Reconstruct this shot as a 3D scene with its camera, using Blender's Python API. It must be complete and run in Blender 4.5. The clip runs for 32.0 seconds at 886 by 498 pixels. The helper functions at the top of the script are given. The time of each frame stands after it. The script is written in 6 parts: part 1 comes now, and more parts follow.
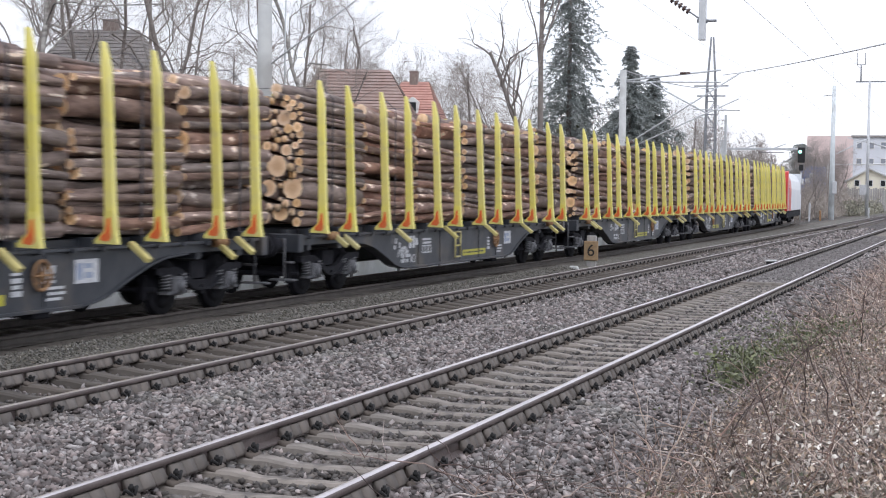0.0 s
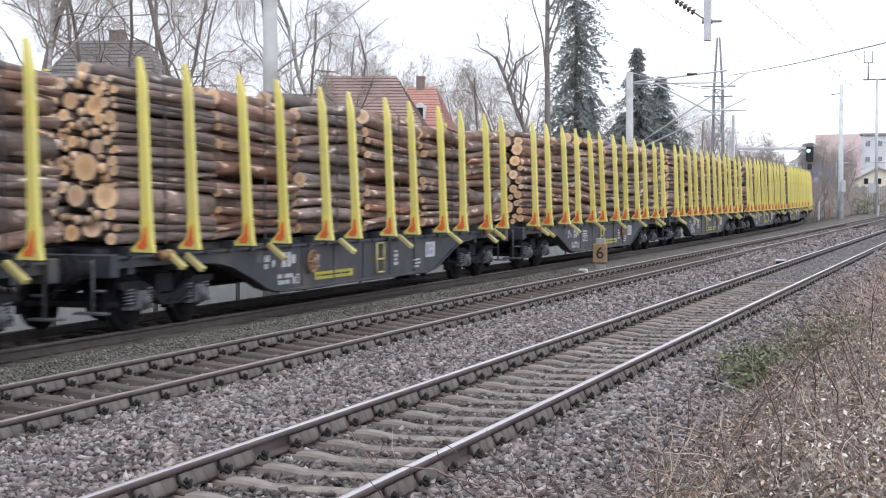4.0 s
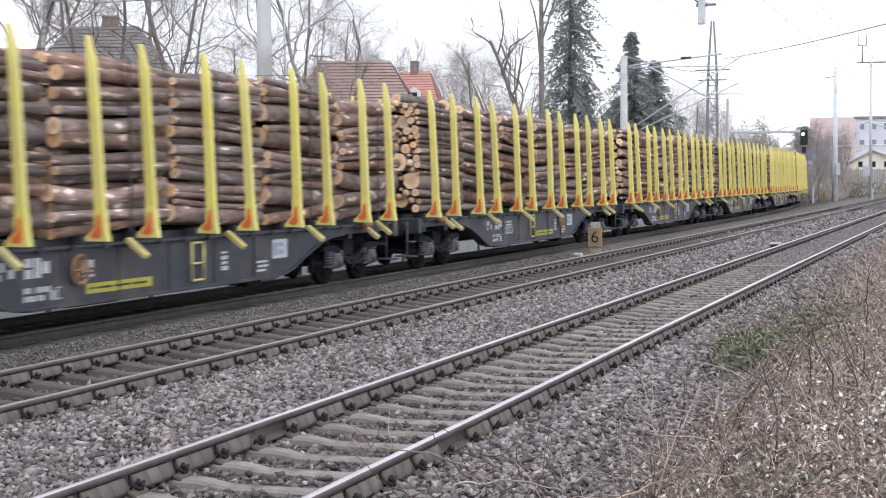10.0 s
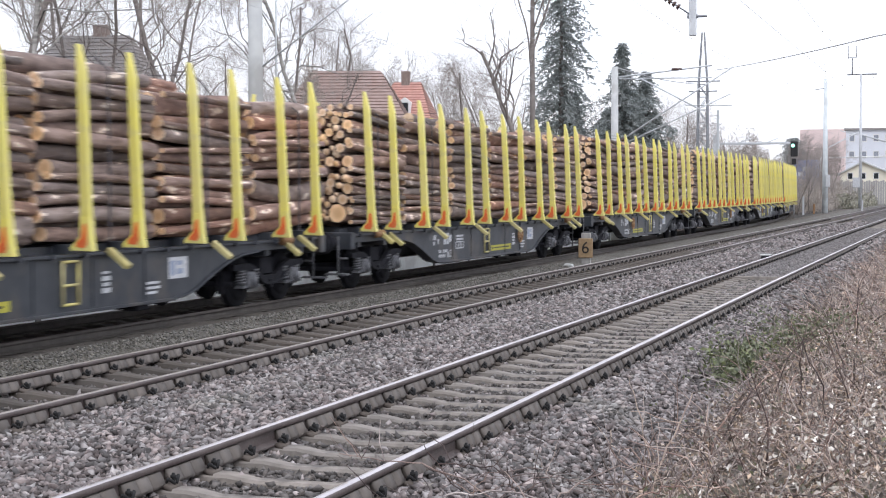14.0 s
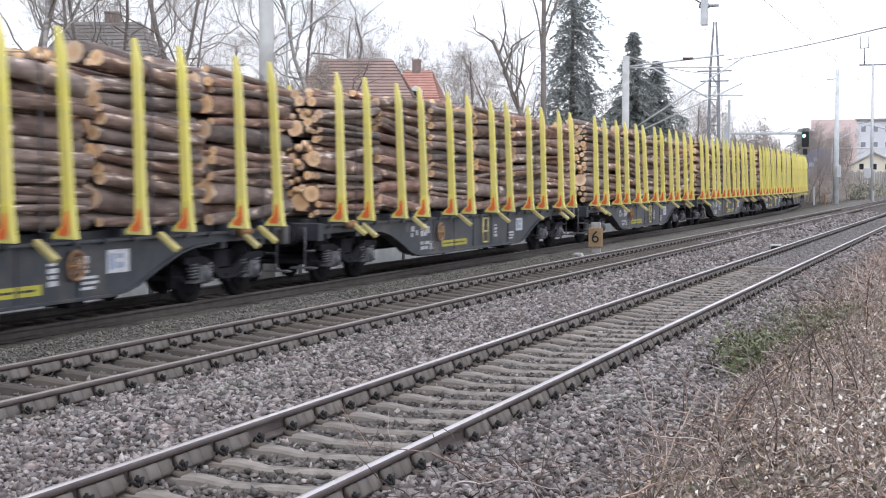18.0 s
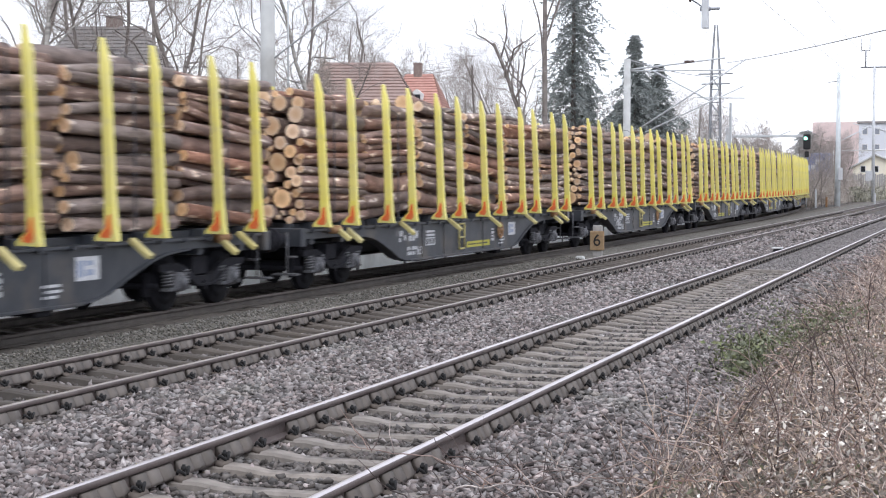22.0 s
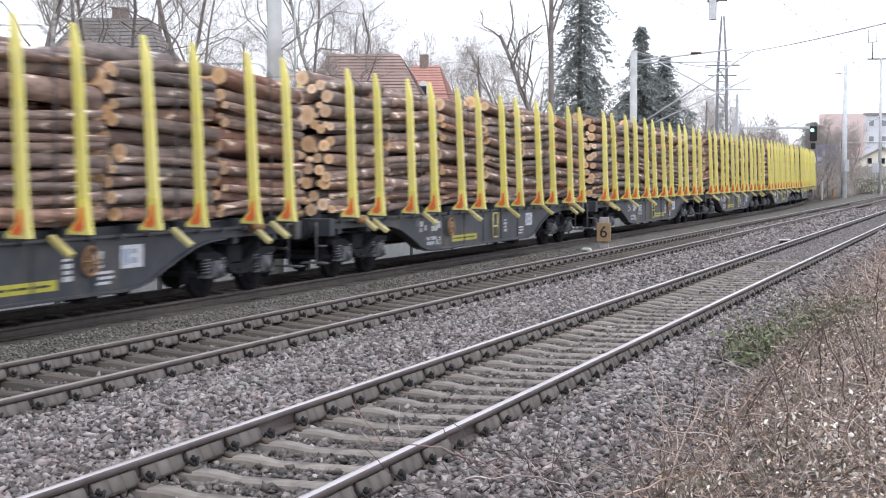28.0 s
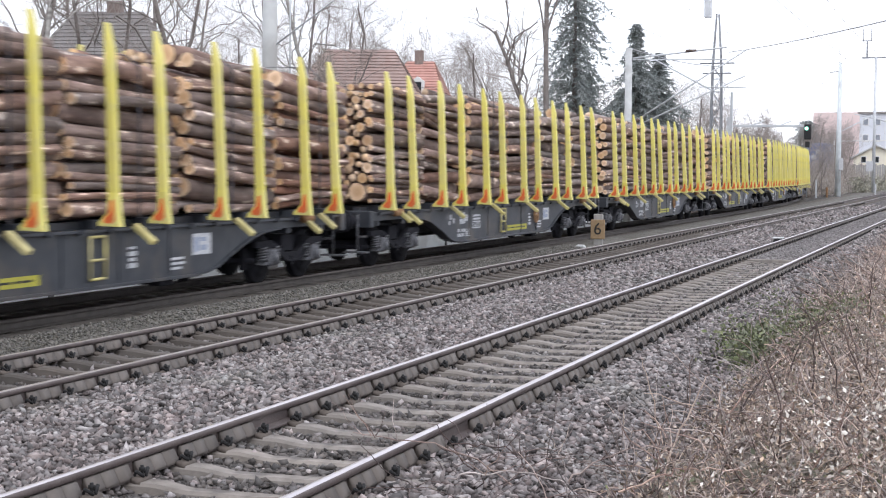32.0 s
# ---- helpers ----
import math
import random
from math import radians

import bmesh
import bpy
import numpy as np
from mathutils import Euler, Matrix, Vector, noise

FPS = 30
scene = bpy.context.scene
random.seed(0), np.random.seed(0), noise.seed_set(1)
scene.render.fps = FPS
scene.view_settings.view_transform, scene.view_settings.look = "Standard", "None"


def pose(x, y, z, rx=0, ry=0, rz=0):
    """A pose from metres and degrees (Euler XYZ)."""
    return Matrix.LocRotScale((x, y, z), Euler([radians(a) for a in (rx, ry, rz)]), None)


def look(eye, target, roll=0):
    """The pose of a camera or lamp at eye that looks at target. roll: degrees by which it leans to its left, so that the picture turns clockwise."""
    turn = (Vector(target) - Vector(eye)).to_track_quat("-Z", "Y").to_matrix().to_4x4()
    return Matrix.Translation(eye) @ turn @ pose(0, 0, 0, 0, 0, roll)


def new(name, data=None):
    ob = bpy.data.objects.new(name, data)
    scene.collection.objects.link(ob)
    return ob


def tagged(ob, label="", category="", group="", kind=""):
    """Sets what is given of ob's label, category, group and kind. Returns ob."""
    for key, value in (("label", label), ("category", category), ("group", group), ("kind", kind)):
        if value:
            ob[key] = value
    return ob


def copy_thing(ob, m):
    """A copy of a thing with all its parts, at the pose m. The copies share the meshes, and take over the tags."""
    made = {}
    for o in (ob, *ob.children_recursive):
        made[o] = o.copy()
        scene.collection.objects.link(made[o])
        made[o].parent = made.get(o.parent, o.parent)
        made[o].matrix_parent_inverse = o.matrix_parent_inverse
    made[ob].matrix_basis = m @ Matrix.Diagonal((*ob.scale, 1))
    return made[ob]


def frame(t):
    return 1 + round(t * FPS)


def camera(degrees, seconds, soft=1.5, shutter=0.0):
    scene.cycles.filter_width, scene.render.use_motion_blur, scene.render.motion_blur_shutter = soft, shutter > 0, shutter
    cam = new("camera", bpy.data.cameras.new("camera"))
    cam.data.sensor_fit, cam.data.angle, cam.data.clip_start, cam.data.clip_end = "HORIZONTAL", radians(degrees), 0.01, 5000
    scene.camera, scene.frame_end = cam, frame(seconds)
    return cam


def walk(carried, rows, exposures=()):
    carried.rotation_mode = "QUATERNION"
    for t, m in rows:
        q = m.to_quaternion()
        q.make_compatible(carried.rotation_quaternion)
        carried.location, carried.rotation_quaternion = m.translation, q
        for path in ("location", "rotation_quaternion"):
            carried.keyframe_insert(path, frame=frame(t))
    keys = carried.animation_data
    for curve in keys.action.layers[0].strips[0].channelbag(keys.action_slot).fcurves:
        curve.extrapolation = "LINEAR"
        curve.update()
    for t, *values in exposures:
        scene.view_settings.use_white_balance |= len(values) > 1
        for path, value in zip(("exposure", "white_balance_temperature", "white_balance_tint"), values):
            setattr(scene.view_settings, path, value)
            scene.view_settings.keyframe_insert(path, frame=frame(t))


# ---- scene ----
cam = camera(31.96, 32.0, soft=1.1, shutter=0.5)

# seconds, turn, tilt, lean in degrees, sway and heave in metres
CARRIED = (
    (0, 18.587, -2.137, 0.911, -0.022, -0.002), (0.5, 18.670, -2.114, 0.779, -0.016, 0.004), (1, 18.801, -2.126, 0.692, -0.019, 0.002),
    (1.5, 18.910, -2.062, 0.581, -0.012, -0.002), (2, 19.020, -2.016, 0.445, -0.005, -0.001), (2.5, 19.026, -1.962, 0.387, -0.009, -0.004),
    (3, 19.067, -1.960, 0.264, -0.004, -0.000), (3.5, 19.005, -1.959, 0.114, -0.001, -0.001), (5.5, 18.911, -2.046, -0.238, 0.003, -0.003),
    (6, 18.895, -2.136, -0.184, -0.009, -0.005), (6.5, 18.869, -2.205, -0.249, -0.007, -0.002), (7, 18.819, -2.326, -0.137, -0.015, -0.001),
    (7.5, 18.743, -2.418, -0.013, -0.021, -0.006), (8, 18.645, -2.448, 0.049, -0.016, 0.000), (8.5, 18.699, -2.438, 0.109, -0.014, 0.003),
    (9, 18.754, -2.419, -0.157, -0.000, 0.000), (9.5, 18.785, -2.448, -0.110, -0.009, -0.001), (10, 18.753, -2.514, -0.274, -0.005, -0.009),
    (10.5, 18.605, -2.554, -0.150, -0.014, -0.003), (11, 18.602, -2.576, -0.333, -0.012, 0.000), (11.5, 18.620, -2.583, -0.259, -0.010, -0.001),
    (12, 18.516, -2.513, -0.157, -0.006, -0.006), (12.5, 18.483, -2.333, -0.116, -0.013, -0.006), (13, 18.483, -2.153, -0.220, -0.003, -0.005),
    (13.5, 18.466, -2.118, -0.188, -0.009, -0.001), (14, 18.396, -2.135, -0.085, -0.012, -0.007), (14.5, 18.414, -2.194, -0.003, -0.010, -0.005),
    (16.5, 18.593, -2.266, 0.158, -0.010, -0.003), (17, 18.702, -2.360, 0.159, -0.006, -0.004), (17.5, 18.743, -2.470, 0.255, -0.015, -0.004),
    (17.7, 18.751, -2.524, 0.250, 0.000, 0.000), (18, 18.762, -2.567, 0.239, -0.010, -0.004), (18.5, 18.752, -2.611, 0.144, -0.009, -0.004),
    (19, 18.761, -2.745, 0.115, -0.015, -0.002), (19.5, 18.740, -2.770, 0.108, -0.012, -0.003), (20, 18.731, -2.743, 0.034, -0.005, -0.005),
    (20.5, 18.767, -2.681, -0.064, -0.008, -0.001), (21, 18.800, -2.546, 0.108, -0.010, -0.003), (21.5, 18.804, -2.457, 0.158, -0.013, -0.005),
    (22, 18.827, -2.442, 0.107, -0.006, 0.002), (22.5, 18.882, -2.479, 0.092, -0.013, -0.003), (23, 18.955, -2.541, -0.080, -0.014, -0.004),
    (23.5, 19.027, -2.547, -0.134, -0.020, -0.004), (24, 19.027, -2.501, -0.163, -0.017, -0.004), (24.5, 19.118, -2.454, -0.040, -0.027, 0.001),
    (25, 19.075, -2.471, 0.061, -0.034, -0.006), (25.5, 18.937, -2.562, 0.243, -0.036, -0.006), (27.5, 19.084, -2.754, 0.113, -0.028, -0.001),
    (28, 19.042, -2.748, 0.128, -0.029, -0.003), (28.5, 19.072, -2.689, 0.161, -0.031, -0.004), (29, 19.039, -2.698, 0.209, -0.032, -0.003),
    (29.5, 18.980, -2.754, 0.348, -0.036, -0.003), (29.7, 18.972, -2.759, 0.348, 0.000, -0.000), (30, 18.888, -2.783, 0.369, -0.028, -0.002),
    (30.5, 18.972, -2.751, 0.201, -0.013, -0.003), (31, 18.922, -2.813, 0.336, -0.026, -0.002), (31.5, 18.853, -2.846, 0.341, -0.021, -0.001),
    (32, 18.811, -2.891, 0.473, -0.036, -0.004),
)
EYE = 1.843


def held(turn, tilt, lean, sway, heave):
    a = radians(turn)
    return pose(sway * math.cos(a), sway * math.sin(a), EYE + heave, 90 + tilt, 0, turn) @ pose(0, 0, 0, 0, 0, lean)


walk(cam, [(t, held(*v)) for t, *v in CARRIED],
     [(0, -0.07, 6290, 12.5), (2.5, 0.03, 6290, 12.5), (6, 0.03, 6290, 12.5), (10, 0.10, 6290, 12.5), (13, 0.13, 6290, 12.5), (19, 0.08, 6290, 12.5), (23, 0.17, 6290, 12.5), (32, 0.18, 6290, 12.5)])

# ---- light ----
world = bpy.data.worlds.new("overcast")
scene.world = world
world.use_nodes = True
wt = world.node_tree
wt.nodes.clear()
w_out, w_bg, w_mix = wt.nodes.new("ShaderNodeOutputWorld"), wt.nodes.new("ShaderNodeBackground"), wt.nodes.new("ShaderNodeMix")
w_sky = wt.nodes.new("ShaderNodeTexSky")
w_sky.sky_type, w_sky.sun_disc, w_sky.sun_elevation, w_sky.sun_rotation = "NISHITA", False, radians(38), radians(-60)
w_mul = wt.nodes.new("ShaderNodeVectorMath")
w_mul.operation = "SCALE"
w_mul.inputs["Scale"].default_value = 0.1
w_mix.data_type = "RGBA"
w_mix.inputs[0].default_value = 0.86
w_mix.inputs[7].default_value = (0.975, 1.0, 1.06, 1)
wt.links.new(w_sky.outputs[0], w_mul.inputs[0])
wt.links.new(w_mul.outputs[0], w_mix.inputs[6])
wt.links.new(w_mix.outputs[2], w_bg.inputs[0])
w_bg.inputs[1].default_value = 1.38
wt.links.new(w_bg.outputs[0], w_out.inputs[0])

sun = new("sun", bpy.data.lights.new("sun", "SUN"))
sun.data.energy, sun.data.angle, sun.data.color = 0.9, radians(25), (1.0, 0.985, 0.965)
sun.matrix_world = look((30, -40, 45), (0, 0, 0))


# ---- materials ----
def mat(name, color, rough=0.8, metal=0.0, second=None, scale=6.0, detail=6.0, mix=(0.35, 0.65), bump=0.0, bump_scale=40.0,
        spots=None, spot_scale=1.5, spot_at=(0.55, 0.68), vary=0.0, stretch=(1, 1, 1), transmission=0.0):
    """A principled material with grain at one scale, stains at another, relief and variation from piece to piece."""
    m = bpy.data.materials.new(name)
    m.use_nodes = True
    t = m.node_tree
    p = t.nodes["Principled BSDF"]
    p.inputs["Roughness"].default_value, p.inputs["Metallic"].default_value = rough, metal
    p.inputs["Transmission Weight"].default_value = transmission
    co = t.nodes.new("ShaderNodeTexCoord")
    mp = t.nodes.new("ShaderNodeMapping")
    mp.inputs["Scale"].default_value = stretch
    t.links.new(co.outputs["Object"], mp.inputs[0])

    def ramp(source, lo, hi):
        r = t.nodes.new("ShaderNodeMapRange")
        r.inputs[1].default_value, r.inputs[2].default_value = lo, hi
        t.links.new(source, r.inputs[0])
        return r.outputs[0]

    def blend(factor, a, b, kind="MIX"):
        x = t.nodes.new("ShaderNodeMix")
        x.data_type, x.blend_type = "RGBA", kind
        for socket, v in ((x.inputs[0], factor), (x.inputs[6], a), (x.inputs[7], b)):
            if isinstance(v, tuple):
                socket.default_value = (*v[:3], 1)
            elif isinstance(v, float):
                socket.default_value = v
            else:
                t.links.new(v, socket)
        return x.outputs[2]

    def grain(s, d=6.0):
        n = t.nodes.new("ShaderNodeTexNoise")
        n.inputs["Scale"].default_value, n.inputs["Detail"].default_value = s, d
        t.links.new(mp.outputs[0], n.inputs[0])
        return n.outputs[0]

    col = color
    if second:
        col = blend(ramp(grain(scale, detail), *mix), color, second)
    if spots:
        col = blend(ramp(grain(spot_scale, 4.0), *spot_at), col, spots)
    if vary:
        info, geo = t.nodes.new("ShaderNodeObjectInfo"), t.nodes.new("ShaderNodeNewGeometry")
        add = t.nodes.new("ShaderNodeMath")
        add.operation = "ADD"
        t.links.new(info.outputs["Random"], add.inputs[0])
        t.links.new(geo.outputs["Random Per Island"], add.inputs[1])
        fr = t.nodes.new("ShaderNodeMath")
        fr.operation = "FRACT"
        t.links.new(add.outputs[0], fr.inputs[0])
        h = t.nodes.new("ShaderNodeHueSaturation")
        mr = t.nodes.new("ShaderNodeMapRange")
        mr.inputs[3].default_value, mr.inputs[4].default_value = 1 - vary, 1 + vary
        t.links.new(fr.outputs[0], mr.inputs[0])
        t.links.new(mr.outputs[0], h.inputs["Value"])
        hs = t.nodes.new("ShaderNodeMath")
        hs.operation = "MULTIPLY"
        hs.inputs[1].default_value = 7.31
        t.links.new(fr.outputs[0], hs.inputs[0])
        hf = t.nodes.new("ShaderNodeMath")
        hf.operation = "FRACT"
        t.links.new(hs.outputs[0], hf.inputs[0])
        sr = t.nodes.new("ShaderNodeMapRange")
        sr.inputs[3].default_value, sr.inputs[4].default_value = 1 - vary * 0.8, 1 + vary * 0.5
        t.links.new(hf.outputs[0], sr.inputs[0])
        t.links.new(sr.outputs[0], h.inputs["Saturation"])
        if isinstance(col, tuple):
            h.inputs["Color"].default_value = (*col[:3], 1)
        else:
            t.links.new(col, h.inputs["Color"])
        col = h.outputs[0]
    if isinstance(col, tuple):
        p.inputs["Base Color"].default_value = (*col[:3], 1)
    else:
        t.links.new(col, p.inputs["Base Color"])
    if bump:
        b = t.nodes.new("ShaderNodeBump")
        b.inputs["Strength"].default_value, b.inputs["Distance"].default_value = bump, 0.02
        t.links.new(grain(bump_scale, 5.0), b.inputs["Height"])
        t.links.new(b.outputs[0], p.inputs["Normal"])
    return m


def glow(name, color, strength):
    m = bpy.data.materials.new(name)
    m.use_nodes = True
    p = m.node_tree.nodes["Principled BSDF"]
    p.inputs["Base Color"].default_value = (*color, 1)
    p.inputs["Emission Color"].default_value, p.inputs["Emission Strength"].default_value = (*color, 1), strength
    return m


BARK = mat("bark", (0.150, 0.093, 0.074), 0.72, second=(0.355, 0.238, 0.194), scale=2.2, stretch=(5, 1, 5), bump=0.9, bump_scale=12,
           spots=(0.84, 0.68, 0.56), spot_scale=2.4, spot_at=(0.63, 0.665), vary=0.45)
BARK_RED = mat("reddish_bark", (0.165, 0.088, 0.066), 0.72, second=(0.37, 0.222, 0.17), scale=2.2, stretch=(5, 1, 5), bump=0.9, bump_scale=12,
               spots=(0.85, 0.68, 0.55), spot_scale=2.2, spot_at=(0.625, 0.66), vary=0.42)
BARK_GREY = mat("grey_bark", (0.145, 0.103, 0.090), 0.8, second=(0.30, 0.228, 0.20), scale=2.2, stretch=(5, 1, 5), bump=0.9, bump_scale=12,
                spots=(0.76, 0.63, 0.53), spot_scale=1.8, spot_at=(0.64, 0.675), vary=0.38)
CUT = mat("cut_wood", (0.86, 0.64, 0.42), 0.75, second=(0.74, 0.50, 0.29), scale=9, vary=0.3, bump=0.2, bump_scale=60)
CUT_WITHIN = mat("sawn_wood", (0.80, 0.585, 0.37), 0.75, second=(0.66, 0.43, 0.24), scale=9, vary=0.3, bump=0.2, bump_scale=60)


def ringed(m):
    """Growth rings and a redder heart on a sawn end, about the log's own axis."""
    t = m.node_tree
    p = t.nodes["Principled BSDF"]
    source = p.inputs["Base Color"].links[0].from_socket
    co, sep = t.nodes.new("ShaderNodeTexCoord"), t.nodes.new("ShaderNodeVectorMath")
    sep.operation = "MULTIPLY"
    sep.inputs[1].default_value = (10.0, 0.0, 10.0)
    t.links.new(co.outputs["Object"], sep.inputs[0])
    dist = t.nodes.new("ShaderNodeVectorMath")
    dist.operation = "LENGTH"
    t.links.new(sep.outputs[0], dist.inputs[0])
    heart = t.nodes.new("ShaderNodeMapRange")
    for i, v in enumerate((0.25, 0.72, 0.45, 0.0)):
        heart.inputs[i + 1].default_value = v
    t.links.new(dist.outputs["Value"], heart.inputs[0])
    wave = t.nodes.new("ShaderNodeMath")
    wave.operation = "SINE"
    turns = t.nodes.new("ShaderNodeMath")
    turns.operation = "MULTIPLY"
    turns.inputs[1].default_value = 55.0
    t.links.new(dist.outputs["Value"], turns.inputs[0])
    t.links.new(turns.outputs[0], wave.inputs[0])
    soft = t.nodes.new("ShaderNodeMath")
    soft.operation = "MULTIPLY_ADD"
    soft.inputs[1].default_value, soft.inputs[2].default_value = 0.08, 0.08
    t.links.new(wave.outputs[0], soft.inputs[0])
    both = t.nodes.new("ShaderNodeMath")
    both.operation = "ADD"
    t.links.new(heart.outputs[0], both.inputs[0])
    t.links.new(soft.outputs[0], both.inputs[1])
    x = t.nodes.new("ShaderNodeMix")
    x.data_type = "RGBA"
    x.inputs[7].default_value = (0.52, 0.28, 0.13, 1)
    t.links.new(both.outputs[0], x.inputs[0])
    t.links.new(source, x.inputs[6])
    t.links.new(x.outputs[2], p.inputs["Base Color"])


ringed(CUT)
YELLOW = mat("yellow_paint", (0.84, 0.75, 0.17), 0.45, second=(0.78, 0.70, 0.22), scale=4, spots=(0.64, 0.58, 0.27), spot_scale=2.2, vary=0.07, bump=0.08)
YELLOW_DIRTY = mat("worn_yellow_paint", (0.62, 0.55, 0.22), 0.6, second=(0.42, 0.36, 0.16), scale=5, vary=0.15, bump=0.1)
RED = mat("signal_red_paint", (0.88, 0.15, 0.035), 0.5, second=(0.74, 0.19, 0.06), scale=6)
WAGON = mat("anthracite_wagon_paint", (0.027, 0.031, 0.040), 0.5, second=(0.045, 0.050, 0.060), scale=3, spots=(0.085, 0.076, 0.07), spot_scale=0.9, bump=0.1)
BOGIE = mat("bogie_grime", (0.010, 0.010, 0.013), 0.95, second=(0.020, 0.020, 0.026), scale=5, bump=0.3)
BOGIE.node_tree.nodes["Principled BSDF"].inputs["Specular IOR Level"].default_value = 0.3
STEEL = mat("worn_steel", (0.065, 0.068, 0.078), 0.55, metal=0.1, second=(0.13, 0.13, 0.14), scale=8)
RUSTY = mat("rusty_steel", (0.25, 0.135, 0.065), 0.75, second=(0.36, 0.215, 0.11), scale=8, bump=0.2)
WHITE = mat("stencil_white", (0.62, 0.63, 0.65), 0.7, second=(0.45, 0.46, 0.48), scale=14)
PRINT_BLUE = mat("blue_grey_print", (0.22, 0.27, 0.40), 0.7, second=(0.34, 0.38, 0.47), scale=12)
STRIP = mat("yellow_notice", (0.50, 0.46, 0.05), 0.6, second=(0.38, 0.36, 0.06), scale=8)
WEB = mat("webbing_strap", (0.075, 0.07, 0.08), 0.9)
RAIL_TOP = mat("polished_rail", (0.70, 0.65, 0.665), 0.32, metal=1.0, second=(0.50, 0.46, 0.47), scale=2, stretch=(1, 0.2, 1))
RAIL_TOP_MATT = mat("dull_rail", (0.46, 0.42, 0.40), 0.42, metal=0.9, second=(0.34, 0.30, 0.28), scale=2)
RAIL_SIDE = mat("rusted_rail", (0.085, 0.066, 0.062), 0.6, second=(0.13, 0.104, 0.097), scale=4, bump=0.2)
DAMPER = mat("rail_damper", (0.165, 0.143, 0.127), 0.8, second=(0.115, 0.099, 0.088), scale=5, vary=0.15)
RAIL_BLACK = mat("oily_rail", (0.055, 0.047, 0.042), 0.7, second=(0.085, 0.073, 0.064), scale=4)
INFILL = mat("dusty_infill", (0.14, 0.128, 0.122), 0.95, second=(0.33, 0.302, 0.29), scale=26, detail=3.0, spots=(0.20, 0.183, 0.174), spot_scale=1.6, bump=1.0, bump_scale=30)
PLATE_DIRT = mat("soiled_plate", (0.15, 0.125, 0.108), 0.9, second=(0.10, 0.082, 0.07), scale=9)
CLIP = mat("dark_fastener", (0.016, 0.0155, 0.016), 0.9)
# soiled, and darkened further for the shade under the train
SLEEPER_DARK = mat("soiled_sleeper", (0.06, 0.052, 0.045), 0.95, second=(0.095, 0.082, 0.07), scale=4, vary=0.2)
SLEEPER_DIRTY = mat("dirty_sleeper", (0.088, 0.074, 0.064), 0.95, second=(0.138, 0.12, 0.105), scale=4, vary=0.2)
SLEEPER = mat("concrete_sleeper", (0.30, 0.268, 0.238), 0.95, second=(0.185, 0.163, 0.144), scale=5, spots=(0.13, 0.117, 0.107), spot_scale=3.5, bump=0.3, vary=0.15)
STONE_DARK = mat("soiled_stone", (0.165, 0.147, 0.135), 0.95, second=(0.075, 0.066, 0.061), scale=9, vary=0.5)
STONE_INFILL = mat("dusty_stone", (0.25, 0.23, 0.225), 0.95, second=(0.14, 0.128, 0.124), scale=9, spots=(0.20, 0.186, 0.18), spot_scale=0.8, vary=0.4)
STONE = mat("ballast_stone", (0.335, 0.295, 0.283), 0.95, second=(0.12, 0.102, 0.099), scale=9, spots=(0.23, 0.214, 0.199), spot_scale=0.8, vary=0.66, bump=0.15)
STONE_PALE = mat("grit", (0.225, 0.21, 0.188), 0.95, second=(0.125, 0.118, 0.102), scale=9, vary=0.45)
PANEL_PALE = mat("pale_panel", (0.76, 0.81, 0.83), 0.9, second=(0.66, 0.71, 0.73), scale=2.5, spots=(0.56, 0.59, 0.60), spot_scale=0.8, bump=0.15)
PANEL_POST = mat("grey_post", (0.16, 0.17, 0.18), 0.8, second=(0.11, 0.115, 0.12), scale=6)
CONCRETE = mat("concrete", (0.58, 0.59, 0.58), 0.9, second=(0.50, 0.51, 0.51), scale=2.5, spots=(0.43, 0.43, 0.42), spot_scale=0.8, bump=0.15)
GALV = mat("galvanised_steel", (0.68, 0.70, 0.72), 0.5, metal=0.25, second=(0.58, 0.60, 0.62), scale=4)
DARK_STEEL = mat("dark_steel", (0.27, 0.28, 0.305), 0.6, metal=0.2, second=(0.34, 0.35, 0.37), scale=3)
WIRE = mat("wire", (0.45, 0.46, 0.48), 0.6, metal=0.3)
INSULATOR = mat("insulator", (0.10, 0.06, 0.05), 0.3)
TREE_BARK = mat("tree_bark", (0.17, 0.146, 0.132), 0.95, second=(0.26, 0.232, 0.215), scale=2, bump=0.4, bump_scale=8)
# twigs lightened for haze and the glare of the sky behind them
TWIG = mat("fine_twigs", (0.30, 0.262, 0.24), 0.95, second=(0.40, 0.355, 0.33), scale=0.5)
BIRCH = mat("pale_bark", (0.42, 0.40, 0.37), 0.9, second=(0.16, 0.15, 0.14), scale=2.0, stretch=(0.4, 0.4, 3))
# needles paled and greyed to carry the haze of distance
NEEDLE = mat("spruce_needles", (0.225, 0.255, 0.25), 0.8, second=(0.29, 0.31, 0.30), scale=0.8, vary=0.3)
SHRUB = mat("evergreen_shrub", (0.105, 0.115, 0.08), 0.85, second=(0.145, 0.15, 0.11), scale=0.8, vary=0.4)
STEM = mat("bramble_stem", (0.15, 0.10, 0.088), 0.8, second=(0.46, 0.36, 0.31), scale=4, vary=0.6)
STEM_DARK = mat("dark_stem", (0.07, 0.048, 0.044), 0.8, second=(0.21, 0.155, 0.14), scale=6, vary=0.4)
STEM_PALE = mat("pale_stem", (0.60, 0.49, 0.41), 0.8, second=(0.38, 0.29, 0.245), scale=6, vary=0.4)
